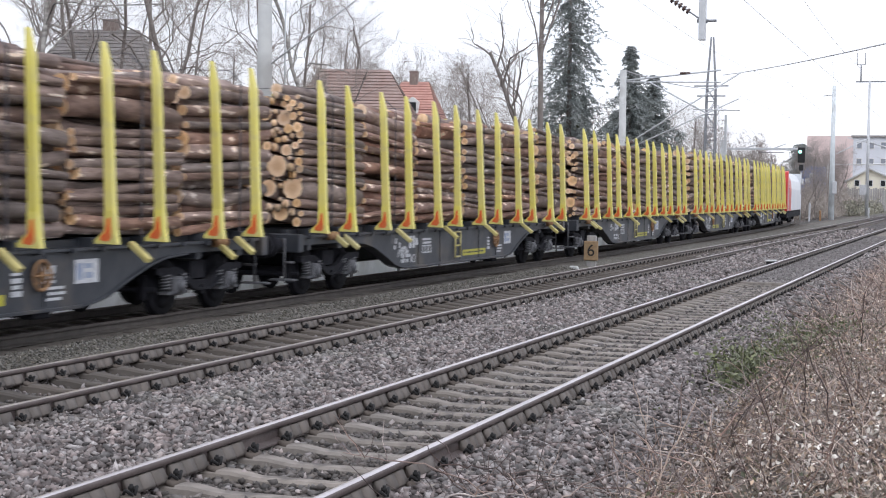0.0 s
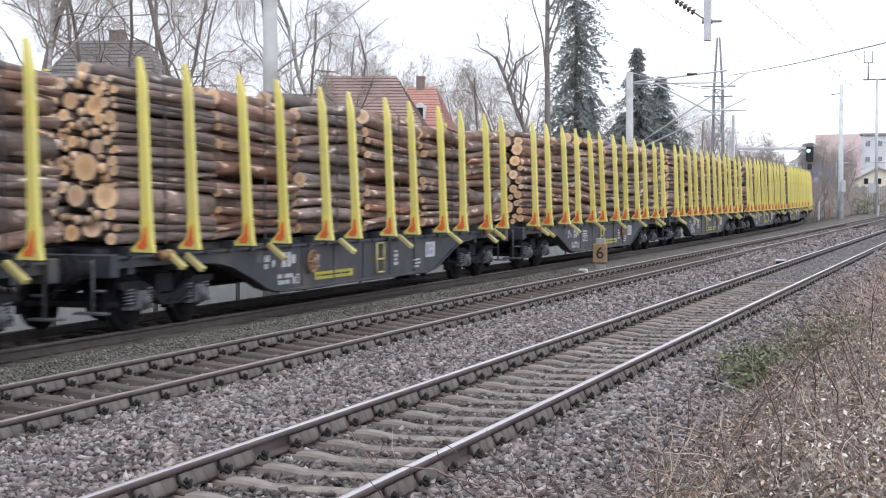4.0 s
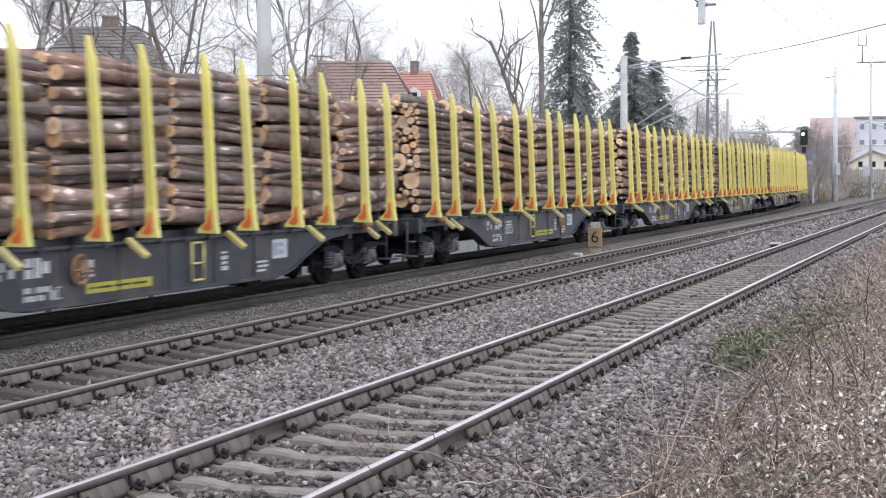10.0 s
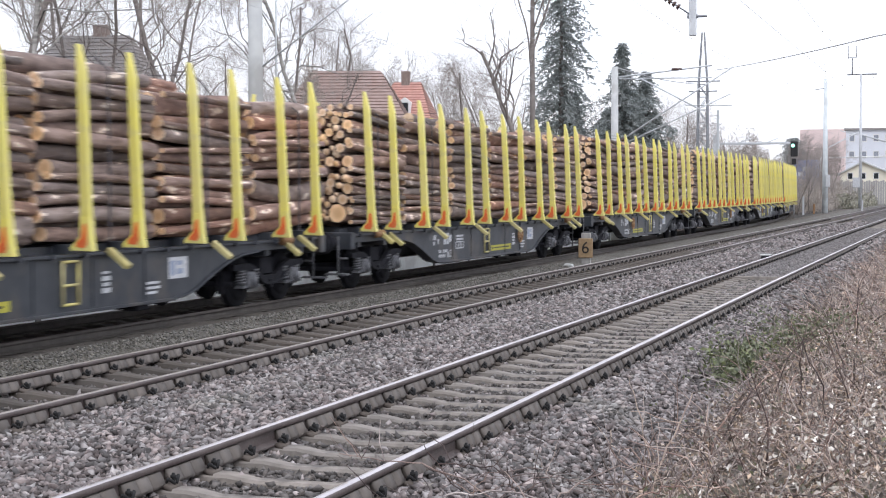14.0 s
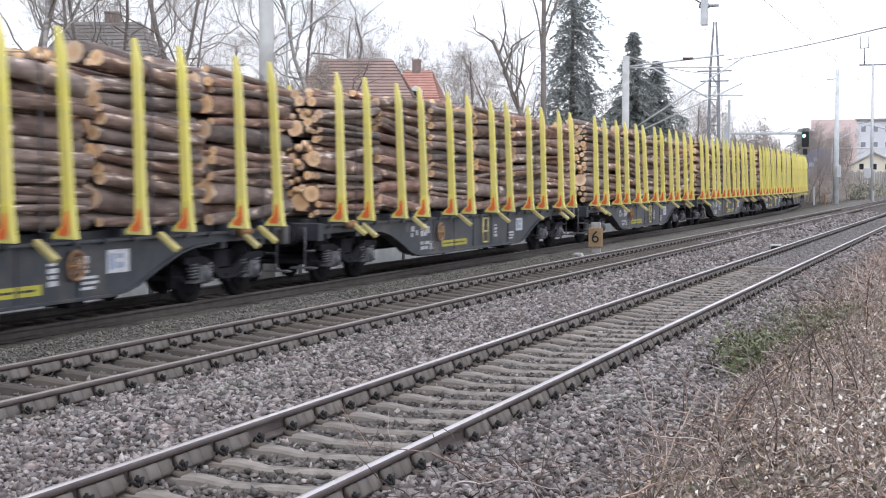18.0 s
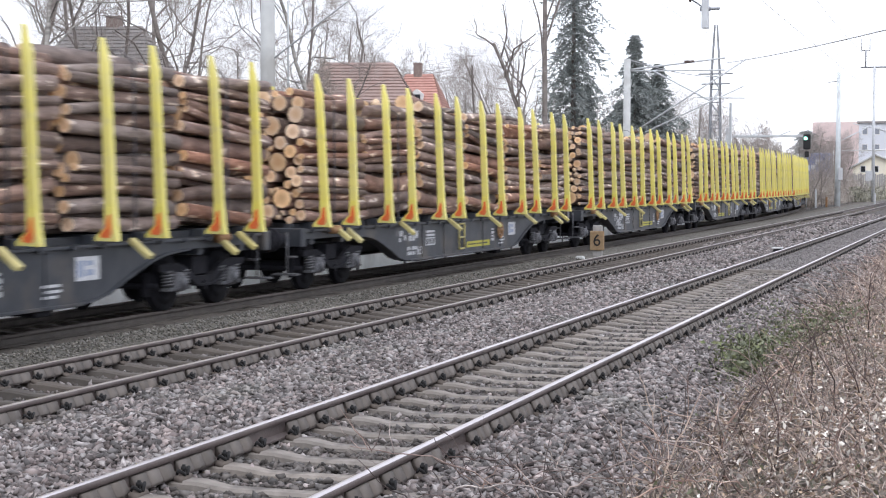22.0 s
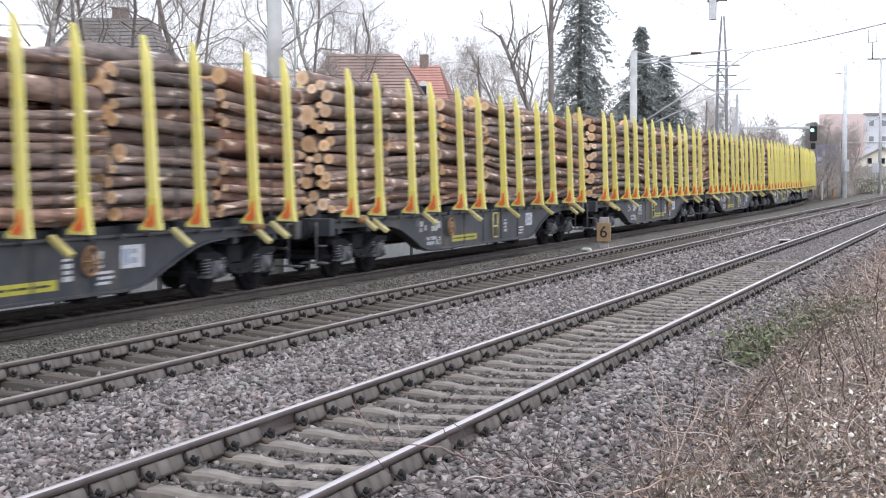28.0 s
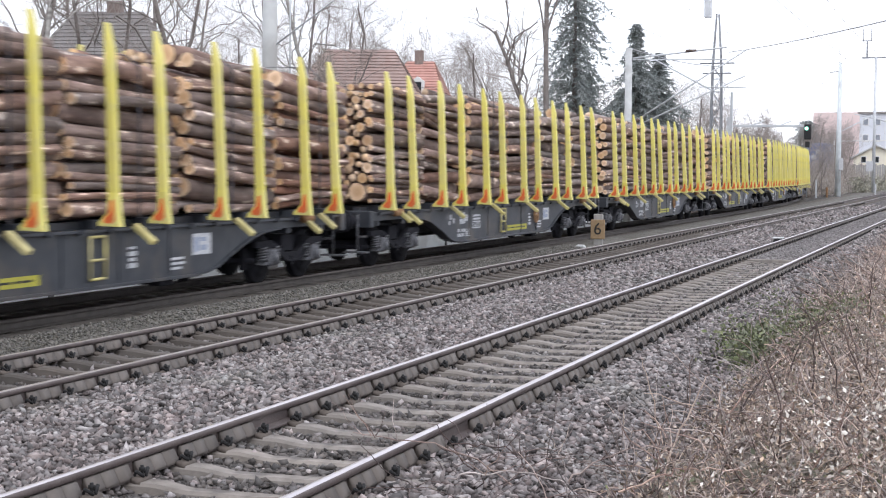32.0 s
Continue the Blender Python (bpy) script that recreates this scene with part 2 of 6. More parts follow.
DRY = mat("dry_leaf", (0.21, 0.16, 0.125), 0.9, second=(0.52, 0.425, 0.34), scale=12, vary=0.6)
DRY_PALE = mat("pale_dry_leaf", (0.82, 0.77, 0.70), 0.8, vary=0.15)
GREEN = mat("bramble_leaf", (0.112, 0.135, 0.064), 0.7, second=(0.195, 0.205, 0.115), scale=15, vary=0.45)
ROOF_DARK = mat("dark_roof_tiles", (0.24, 0.225, 0.215), 0.8, second=(0.31, 0.29, 0.28), scale=3, vary=0.25)
# brown lightened and greyed to put haze over the roof
ROOF_BROWN = mat("brown_roof_tiles", (0.35, 0.255, 0.225), 0.85, second=(0.41, 0.315, 0.285), scale=2, vary=0.2)
ROOF_RED = mat("red_roof_tiles", (0.56, 0.32, 0.27), 0.8, second=(0.49, 0.27, 0.225), scale=3, vary=0.2)
BRICK = mat("brick", (0.235, 0.18, 0.158), 0.9, second=(0.30, 0.24, 0.215), scale=8, bump=0.2)
RENDERED = mat("rendered_wall", (0.66, 0.60, 0.48), 0.9, second=(0.58, 0.53, 0.43), scale=2)
YELLOW_WALL = mat("cream_wall", (0.87, 0.82, 0.68), 0.9, second=(0.82, 0.77, 0.64), scale=1.5)
# distance haze is mixed into the colours of both far walls
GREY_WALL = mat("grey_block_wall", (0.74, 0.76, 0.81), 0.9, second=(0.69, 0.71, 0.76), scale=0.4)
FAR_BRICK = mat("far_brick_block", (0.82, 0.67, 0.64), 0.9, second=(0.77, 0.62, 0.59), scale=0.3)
GLASS = mat("window_glass", (0.03, 0.035, 0.04), 0.08)
# far panes paled too, so they sit in the same painted haze
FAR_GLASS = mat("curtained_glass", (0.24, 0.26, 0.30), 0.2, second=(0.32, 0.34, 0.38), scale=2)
FRAME_WHITE = mat("white_frame", (0.75, 0.75, 0.74), 0.5)
FENCE_WOOD = mat("weathered_boards", (0.36, 0.35, 0.34), 0.9, second=(0.42, 0.405, 0.395), scale=3, stretch=(6, 6, 1))
# dark blue, lightened for the haze over the far end
BLUE = mat("blue_paint", (0.16, 0.19, 0.32), 0.5, second=(0.20, 0.23, 0.36), scale=1)
LOCO_WHITE = mat("loco_white", (0.74, 0.76, 0.80), 0.35, second=(0.66, 0.69, 0.74), scale=1)
LOCO_RED = mat("loco_red", (0.55, 0.03, 0.025), 0.35)
BLACK = mat("black_paint", (0.012, 0.012, 0.013), 0.5)
SIGN_OCHRE = mat("faded_sign", (0.38, 0.265, 0.15), 0.7, second=(0.31, 0.21, 0.12), scale=12)
GREEN_LAMP = glow("green_lamp", (0.35, 1.0, 0.75), 3.0)
# shrub and undergrowth colours lightened for the pale haze beyond the junction
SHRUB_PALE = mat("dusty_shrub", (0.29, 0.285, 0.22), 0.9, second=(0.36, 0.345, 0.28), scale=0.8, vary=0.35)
HEDGE_DRY = mat("dry_undergrowth", (0.47, 0.415, 0.37), 0.95, second=(0.37, 0.325, 0.285), scale=0.7, vary=0.4)


def ground_material():
    m = bpy.data.materials.new("ground_cover")
    m.use_nodes = True
    t = m.node_tree
    p = t.nodes["Principled BSDF"]
    p.inputs["Roughness"].default_value = 0.97
    geo = t.nodes.new("ShaderNodeNewGeometry")
    sep = t.nodes.new("ShaderNodeSeparateXYZ")
    t.links.new(geo.outputs["Position"], sep.inputs[0])

    def noise_at(s, d=6):
        n = t.nodes.new("ShaderNodeTexNoise")
        n.inputs["Scale"].default_value, n.inputs["Detail"].default_value = s, d
        t.links.new(geo.outputs["Position"], n.inputs[0])
        return n.outputs[0]

    def rng(src, a, b, lo=0.0, hi=1.0):
        r = t.nodes.new("ShaderNodeMapRange")
        for i, v in enumerate((a, b, lo, hi)):
            r.inputs[i + 1].default_value = v
        t.links.new(src, r.inputs[0])
        return r.outputs[0]

    def math2(op, a, b):
        x = t.nodes.new("ShaderNodeMath")
        x.operation = op
        for i, v in enumerate((a, b)):
            if isinstance(v, float):
                x.inputs[i].default_value = v
            else:
                t.links.new(v, x.inputs[i])
        return x.outputs[0]

    def blend(f, a, b):
        x = t.nodes.new("ShaderNodeMix")
        x.data_type = "RGBA"
        for i, v in ((0, f), (6, a), (7, b)):
            if isinstance(v, tuple):
                x.inputs[i].default_value = (*v, 1)
            else:
                t.links.new(v, x.inputs[i])
        return x.outputs[2]

    vor = t.nodes.new("ShaderNodeTexVoronoi")
    vor.inputs["Scale"].default_value = 17.0
    t.links.new(geo.outputs["Position"], vor.inputs[0])
    vsep = t.nodes.new("ShaderNodeSeparateColor")
    t.links.new(vor.outputs["Color"], vsep.inputs[0])
    # bed between the loose stones painted dark, for the shade in the gaps
    stone = blend(vsep.outputs[0], (0.030, 0.026, 0.025), (0.15, 0.132, 0.128))
    stone = blend(rng(noise_at(1.2, 4), 0.5, 0.9), stone, (0.11, 0.098, 0.094))
    earth = blend(rng(noise_at(3.0), 0.35, 0.65), (0.065, 0.049, 0.042), (0.16, 0.122, 0.104))
    earth = blend(rng(noise_at(0.35, 5), 0.52, 0.66), earth, (0.12, 0.125, 0.07))
    grit = blend(rng(noise_at(9.0), 0.35, 0.65), (0.10, 0.093, 0.080), (0.20, 0.19, 0.165))
    grit = blend(rng(noise_at(0.8, 5), 0.5, 0.66), grit, (0.118, 0.110, 0.094))
    wob = math2("MULTIPLY", math2("SUBTRACT", noise_at(1.3, 4), 0.5), 1.1)
    x = math2("ADD", sep.outputs[0], wob)
    right = rng(x, -2.55, -2.0)
    left = rng(x, -15.6, -16.4)
    mid = math2("MULTIPLY", rng(x, -11.9, -11.6), rng(x, -9.9, -10.3))
    col = blend(mid, stone, grit)
    col = blend(math2("MULTIPLY", rng(x, -5.25, -5.05), rng(x, -3.55, -3.75)), col, (0.12, 0.108, 0.10))
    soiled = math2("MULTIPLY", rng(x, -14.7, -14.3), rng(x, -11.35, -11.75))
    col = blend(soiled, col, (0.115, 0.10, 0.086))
    # shade under the train, painted dark between its rails
    shade_band = math2("MULTIPLY", rng(x, -13.9, -13.5), rng(x, -12.4, -12.7))
    col = blend(shade_band, col, (0.058, 0.051, 0.045))
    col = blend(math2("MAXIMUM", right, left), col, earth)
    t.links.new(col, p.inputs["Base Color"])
    b = t.nodes.new("ShaderNodeBump")
    b.inputs["Strength"].default_value, b.inputs["Distance"].default_value = 0.9, 0.03
    t.links.new(vor.outputs["Distance"], b.inputs["Height"])
    t.links.new(b.outputs[0], p.inputs["Normal"])
    return m


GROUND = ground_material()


# ---- mesh helpers ----
def finish(bm, name, materials, smooth=False):
    me = bpy.data.meshes.new(name)
    bm.to_mesh(me)
    bm.free()
    for m in materials if isinstance(materials, (list, tuple)) else (materials,):
        me.materials.append(m)
    if smooth:
        me.polygons.foreach_set("use_smooth", [True] * len(me.polygons))
    return me


def part(name, bm, material, parent, label="", m=None, smooth=False):
    """One mesh object under a thing or a part."""
    me = bm if isinstance(bm, bpy.types.Mesh) else finish(bm, name, material, smooth)
    ob = new(name, me)
    ob.parent = parent
    if m is not None:
        ob.matrix_basis = m
    if label:
        ob["label"] = label
    return ob


def thing(name, label, category, group="", m=None):
    ob = new(name)
    ob.empty_display_size = 0.3
    if m is not None:
        ob.matrix_basis = m
    return tagged(ob, label, category, group)


def structure(name, bm, material, smooth=False):
    me = bm if isinstance(bm, bpy.types.Mesh) else finish(bm, name, material, smooth)
    return tagged(new(name, me), kind="structure")


def box(bm, lo, hi, bevel=0.0, mi=0):
    vs = [bm.verts.new((x, y, z)) for z in (lo[2], hi[2]) for y in (lo[1], hi[1]) for x in (lo[0], hi[0])]
    fs = [bm.faces.new([vs[i] for i in q]) for q in ((0, 2, 3, 1), (4, 5, 7, 6), (0, 1, 5, 4), (2, 6, 7, 3), (0, 4, 6, 2), (1, 3, 7, 5))]
    for f in fs:
        f.material_index = mi
    if bevel:
        es = {e for f in fs for e in f.edges}
        r = bmesh.ops.bevel(bm, geom=list(es), offset=bevel, segments=1, affect="EDGES")
        for f in r["faces"]:
            f.material_index = mi
    return vs


def prism(bm, pts, axis, lo, hi, mi=0):
    """A polygon of (a, b) pairs drawn out along an axis (0 x, 1 y, 2 z) from lo to hi."""
    def at(a, b, c):
        return ((c, a, b), (a, c, b), (a, b, c))[axis]
    one = [bm.verts.new(at(a, b, lo)) for a, b in pts]
    two = [bm.verts.new(at(a, b, hi)) for a, b in pts]
    n = len(pts)
    fs = [bm.faces.new(one), bm.faces.new(two[::-1])]
    fs += [bm.faces.new((one[i], two[i], two[(i + 1) % n], one[(i + 1) % n])) for i in range(n)]
    for f in fs:
        f.material_index = mi
    bmesh.ops.recalc_face_normals(bm, faces=fs)


def tube(bm, a, b, r1, r2=None, n=8, caps=True, mi=0):
    a, b = Vector(a), Vector(b)
    r2 = r1 if r2 is None else r2
    d = (b - a).normalized()
    u = d.orthogonal().normalized()
    v = d.cross(u)
    ring = [[bm.verts.new(p + (u * math.cos(2 * math.pi * i / n) + v * math.sin(2 * math.pi * i / n)) * r) for i in range(n)] for p, r in ((a, r1), (b, r2))]
    fs = [bm.faces.new((ring[0][i], ring[0][(i + 1) % n], ring[1][(i + 1) % n], ring[1][i])) for i in range(n)]
    if caps:
        fs += [bm.faces.new(ring[0][::-1]), bm.faces.new(ring[1])]
    for f in fs:
        f.material_index = mi
        f.smooth = n > 5


def torus(bm, centre, axis, R, r, n=20, k=6):
    axis = Vector(axis).normalized()
    u = axis.orthogonal().normalized()
    v = axis.cross(u)
    rings = []
    for i in range(n):
        a = 2 * math.pi * i / n
        d = u * math.cos(a) + v * math.sin(a)
        rings.append([bm.verts.new(Vector(centre) + d * (R + r * math.cos(b)) + axis * r * math.sin(b)) for b in (2 * math.pi * j / k for j in range(k))])
    for i in range(n):
        for j in range(k):
            bm.faces.new((rings[i][j], rings[(i + 1) % n][j], rings[(i + 1) % n][(j + 1) % k], rings[i][(j + 1) % k]))


def soup(name, verts, faces, materials, index=None, smooth=False):
    """A mesh from arrays of triangles or quads."""
    me = bpy.data.meshes.new(name)
    verts, faces = np.asarray(verts, np.float32), np.asarray(faces, np.int32)
    k = faces.shape[1]
    me.vertices.add(len(verts))
    me.vertices.foreach_set("co", verts.ravel())
    me.loops.add(faces.size)
    me.loops.foreach_set("vertex_index", faces.ravel())
    me.polygons.add(len(faces))
    me.polygons.foreach_set("loop_start", np.arange(0, faces.size, k, dtype=np.int32))
    me.polygons.foreach_set("loop_total", np.full(len(faces), k, np.int32))
    for m in materials if isinstance(materials, (list, tuple)) else (materials,):
        me.materials.append(m)
    if index is not None:
        me.polygons.foreach_set("material_index", np.asarray(index, np.int32))
    if smooth:
        me.polygons.foreach_set("use_smooth", [True] * len(faces))
    me.update(calc_edges=True)
    me.validate()
    return me


# ---- plan: tracks run along y, the near one lowest in x ----
NEAR_X, MID_X, TRAIN_X = -4.40, -8.74, -12.98
NEAR_Z, MID_Z, TRAIN_Z = 0.0, -0.108, -0.199


def bend(y):
    """How far the straight tracks sway to the right at y."""
    if y < 0:
        return 0.0
    c = min(y, 118.0)
    return 0.00023028 * c * c / 2 - 3.375e-6 * c ** 3 / 6 + (y - c) * 0.0037


def main_line(x0, z0):
    def at(s):
        a = (bend(s + 0.5) - bend(s - 0.5))
        return Vector((x0 + bend(s), s, z0)), -a
    return at


def branch_table():
    """The train's track: straight at first, then an easing left-hand curve away from the others."""
    ss = np.arange(-260.0, 760.0, 0.5)
    u = np.clip(ss - 70.0, 0, 85.0)
    a = 4.1e-5 * u * u / 2 + np.clip(ss - 155.0, 0, 300.0) * 4.1e-5 * 85
    b = np.array([-(bend(v + 0.5) - bend(v - 0.5)) * min(1.0, (58 - v) / 10) if v < 58 else 0.0 for v in ss])
    a = a + b
    k0 = int(np.argmin(np.abs(ss)))
    x = np.concatenate([[0], np.cumsum(-np.sin((a[1:] + a[:-1]) / 2) * 0.5)])
    y = np.concatenate([[0], np.cumsum(np.cos((a[1:] + a[:-1]) / 2) * 0.5)])
    return ss, x - x[k0] + TRAIN_X, y - y[k0], a


BRANCH = branch_table()


def branch_line(s):
    ss, x, y, a = BRANCH
    return Vector((float(np.interp(s, ss, x)), float(np.interp(s, ss, y)), TRAIN_Z)), float(np.interp(s, ss, a))


def level(x, y):
    """Height of the ground."""
    u = x - bend(min(max(y, 0.0), 140.0))
    z = float(np.interp(u, (-400, -120, -60, -34, -24, -18.5, -16.9, -15.3, -14.45, -11.4, -10.9, -10.4, -10.0, -9.62, -9.4, -8.1, -7.86, -7.4, -7.1, -6.55, -6.0, -5.75, -5.28, -5.05, -3.75, -3.52, -3.05, -2.55, -2.1, -1.2, 0, 4, 30),
                        (12, 7, 3.6, 1.0, -0.3, -0.75, -1.15, -1.1, -0.43, -0.352, -0.44, -0.44, -0.33, -0.29, -0.38, -0.38, -0.29, -0.29, -0.25, -0.14, -0.17, -0.195, -0.185, -0.245, -0.245, -0.185, -0.20, -0.40, -0.42, -0.24, 0.05, 0.35, 0.8)))
    if y > 130:
        k = min(1.0, (y - 130) / 60)
        z = z * (1 - k) + k * max(min(z, 1.0), -0.3)
    return z


# ---- ground ----
def make_ground():
    xs = np.unique(np.concatenate([[-2500, -1200, -600], np.arange(-400, -60, 40), np.arange(-60, -20, 4), np.arange(-20, -1, 0.2), np.arange(-1, 5, 0.5), [8, 14, 30, 80, 300, 1000, 2500]]))
    ys = np.unique(np.concatenate([[-800, -300, -100], np.arange(-40, 6, 4), np.arange(6, 60, 0.6), np.arange(60, 160, 2), np.arange(160, 400, 20), [500, 700, 1000, 1800, 3500]]))
    rng = np.random.RandomState(3)
    verts, n = [], len(xs)
    for y in ys:
        for x in xs:
            near = -19 < x < 3 and 5 < y < 60
            verts.append((x, y, level(x, y) + (rng.uniform(-0.02, 0.02) if near else 0)))
    faces = [(j * n + i, j * n + i + 1, (j + 1) * n + i + 1, (j + 1) * n + i) for j in range(len(ys) - 1) for i in range(n - 1)]
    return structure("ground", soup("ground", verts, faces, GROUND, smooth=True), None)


make_ground()


def stones(name, count, xr, yr, size, material, seed, keep=None, sink=0.25, lift=0.0):
    """Crushed stones strewn over a stretch: flat-lying shards with eight uneven faces each, joined."""
    rng = np.random.RandomState(seed)
    y = rng.uniform(yr[0], yr[1], count)
    x = rng.uniform(xr[0], xr[1], count)
    ok = (x < -0.02 * y + 1.0) & (x > -0.75 * y - 1.5)
    if keep is not None:
        ok &= keep(x, y, rng)
    x, y = x[ok], y[ok]
    x = x + np.array([bend(v) for v in y])
    n = len(x)
    s = rng.uniform(size[0], size[1], n)
    z = np.array([level(a, b) for a, b in zip(x, y)]) + s * sink * rng.uniform(0.0, 2.6, n) + lift
    tip = np.array(((1, 0, 0), (-1, 0, 0), (0, 1, 0), (0, -1, 0), (0, 0, 1), (0, 0, -1)), float) * 0.5
    skew = tip[None] + rng.uniform(-0.17, 0.17, (n, 6, 3))
    shape = skew * np.stack([s * rng.uniform(1.2, 2.3, n), s * rng.uniform(0.9, 1.5, n), s * rng.uniform(0.6, 1.15, n)], 1)[:, None, :]
    yaw, lean = rng.uniform(0, 2 * np.pi, n), rng.normal(0, 0.6, n)
    head = rng.uniform(0, 2 * np.pi, n)
    q = np.stack([np.cos(lean / 2), np.sin(lean / 2) * np.cos(head), np.sin(lean / 2) * np.sin(head), np.zeros(n)], 1)
    w, i, j, k = q.T
    R = np.stack([1 - 2 * (j * j + k * k), 2 * (i * j - k * w), 2 * (i * k + j * w), 2 * (i * j + k * w), 1 - 2 * (i * i + k * k), 2 * (j * k - i * w),
                  2 * (i * k - j * w), 2 * (j * k + i * w), 1 - 2 * (i * i + j * j)], 1).reshape(n, 3, 3)
    cy, sy = np.cos(yaw)[:, None], np.sin(yaw)[:, None]
    shape = np.stack([shape[..., 0] * cy - shape[..., 1] * sy, shape[..., 0] * sy + shape[..., 1] * cy, shape[..., 2]], -1)
    v = np.einsum("nij,nkj->nki", R, shape) + np.stack([x, y, z], 1)[:, None, :]
    tris = np.array(((0, 2, 4), (2, 1, 4), (1, 3, 4), (3, 0, 4), (2, 0, 5), (1, 2, 5), (3, 1, 5), (0, 3, 5)))
    f = tris[None] + (np.arange(n) * 6)[:, None, None]
    ob = new(name, soup(name, v.reshape(-1, 3), f.reshape(-1, 3), material))
    return tagged(ob, "loose grey-pink crushed stones heaped between the rails", "ballast", kind="stuff")



def off_sleepers(x0, share):
    """Keeps stones off the sleepers of the track at x0."""
    def keep(x, y, r):
        on = (np.abs(x - x0) < 0.66) & (np.abs(y % 0.6 - 0.3) < 0.10)
        between = np.abs(x - x0) < 0.66
        return (~on | (r.rand(len(x)) < 0.07 + 0.03 * np.maximum(y - 12, 0))) & (~between | (r.rand(len(x)) < share))
    return keep


stones("ballast", 76000, (-7.3, -2.2), (7.5, 27), (0.024, 0.064), STONE, 11, off_sleepers(NEAR_X, 0.12))
stones("ballast", 25000, (NEAR_X - 0.68, NEAR_X + 0.68), (7.5, 36.2), (0.022, 0.055), STONE_DARK, 16, off_sleepers(NEAR_X, 0.95))
stones("ballast", 25000, (-10.1, -7.3), (10, 30), (0.028, 0.066), STONE, 12, off_sleepers(MID_X, 0.15))
stones("ballast", 14000, (MID_X - 0.68, MID_X + 0.68), (10, 50), (0.028, 0.06), STONE_DARK, 17, off_sleepers(MID_X, 0.9))
stones("ballast", 26000, (-7.3, -2.3), (27, 55), (0.042, 0.082), STONE, 13, off_sleepers(NEAR_X, 0.1))
stones("ballast", 13000, (-10.4, -2.5), (54, 100), (0.08, 0.14), STONE, 18, off_sleepers(NEAR_X, 0.05))
stones("ballast", 9000, (NEAR_X - 0.6, NEAR_X + 0.6), (36.2, 84), (0.022, 0.055), STONE_INFILL, 19, None, 0.12, 0.09)
stones("ballast", 9000, (-10.1, -7.3), (30, 55), (0.045, 0.08), STONE, 15, off_sleepers(MID_X, 0.1))
stones("ballast", 26000, (-11.7, -10.0), (14, 45), (0.018, 0.042), STONE_PALE, 14)


# ---- tracks ----
RAIL_SHAPE = ((-0.0375, -0.044), (-0.0375, -0.012), (-0.031, -0.003), (-0.02, 0.001), (0.0, 0.003), (0.02, 0.001), (0.031, -0.003), (0.0375, -0.012), (0.0375, -0.044),
              (0.009, -0.055), (0.009, -0.125), (0.072, -0.145), (0.072, -0.158), (-0.072, -0.158), (-0.072, -0.145), (-0.009, -0.125), (-0.009, -0.055))


def rail_mesh(name, at, side, s0, s1, top, flank=RAIL_SIDE):
    ss = np.concatenate([np.arange(s0, 60, 1.5), np.arange(60, s1, 4.0), [s1]])
    verts, k = [], len(RAIL_SHAPE)
    for s in ss:
        p, a = at(float(s))
        out = Vector((math.cos(a), math.sin(a), 0))
        for u, z in RAIL_SHAPE:
            q = p + out * (side * 0.7535 + u)
            verts.append((q.x, q.y, p.z + z))
    faces, index = [], []
    for i in range(len(ss) - 1):
        for j in range(k):
            faces.append((i * k + j, i * k + (j + 1) % k, (i + 1) * k + (j + 1) % k, (i + 1) * k + j))
            index.append(0 if 1 <= j <= 5 else 1)
    me = soup(name, verts, faces, (top, flank), index)
    me.polygons.foreach_set("use_smooth", [j < 8 for _ in range(len(ss) - 1) for j in range(k)])
    return me


def sleeper_mesh():
    """Concrete sleeper: high shoulders under the rails, a lower waist."""
    bm = bmesh.new()
    xs = (-1.30, -1.02, -0.50, -0.30, 0.30, 0.50, 1.02, 1.30)
    tops = (-0.20, -0.160, -0.166, -0.196, -0.196, -0.166, -0.160, -0.20)
    half = (0.10, 0.10, 0.095, 0.078, 0.078, 0.095, 0.10, 0.10)
    rows = []
    for x, z, w in zip(xs, tops, half):
        rows.append([bm.verts.new(c) for c in ((x, -w - 0.02, -0.36), (x, -w, z - 0.02), (x, -w + 0.025, z), (x, w - 0.025, z), (x, w, z - 0.02), (x, w + 0.02, -0.36))])
    for a, b in zip(rows, rows[1:]):
        for j in range(5):
            bm.faces.new((a[j], b[j], b[j + 1], a[j + 1]))
    bm.faces.new(rows[0])
    bm.faces.new(rows[-1][::-1])
    bmesh.ops.recalc_face_normals(bm, faces=bm.faces)
    return finish(bm, "sleeper", SLEEPER)


def fastener_mesh():
    """Two sprung clamps and a bolt on both sides of one rail."""
    bm = bmesh.new()
    for s in (-1, 1):
        tube(bm, (s * 0.112, 0, -0.16), (s * 0.112, 0, -0.066), 0.012, n=6)
        tube(bm, (s * 0.112, 0, -0.10), (s * 0.112, 0, -0.08), 0.022, n=6)
        for e in (-1, 1):
            tube(bm, (s * 0.13, e * 0.012, -0.135), (s * 0.11, e * 0.075, -0.094), 0.012, n=5)
            tube(bm, (s * 0.11, e * 0.075, -0.094), (s * 0.088, e * 0.055, -0.125), 0.010, n=5)
    return finish(bm, "fastener", CLIP)


def guide_plate_mesh():
    """Soiled angled plates under the clamps."""
    bm = bmesh.new()
    for s in (-1, 1):
        prism(bm, ((s * 0.072, -0.165), (s * 0.072, -0.138), (s * 0.10, -0.130), (s * 0.135, -0.145), (s * 0.145, -0.185)), 1, -0.085, 0.085)
    return finish(bm, "guide_plate", PLATE_DIRT)


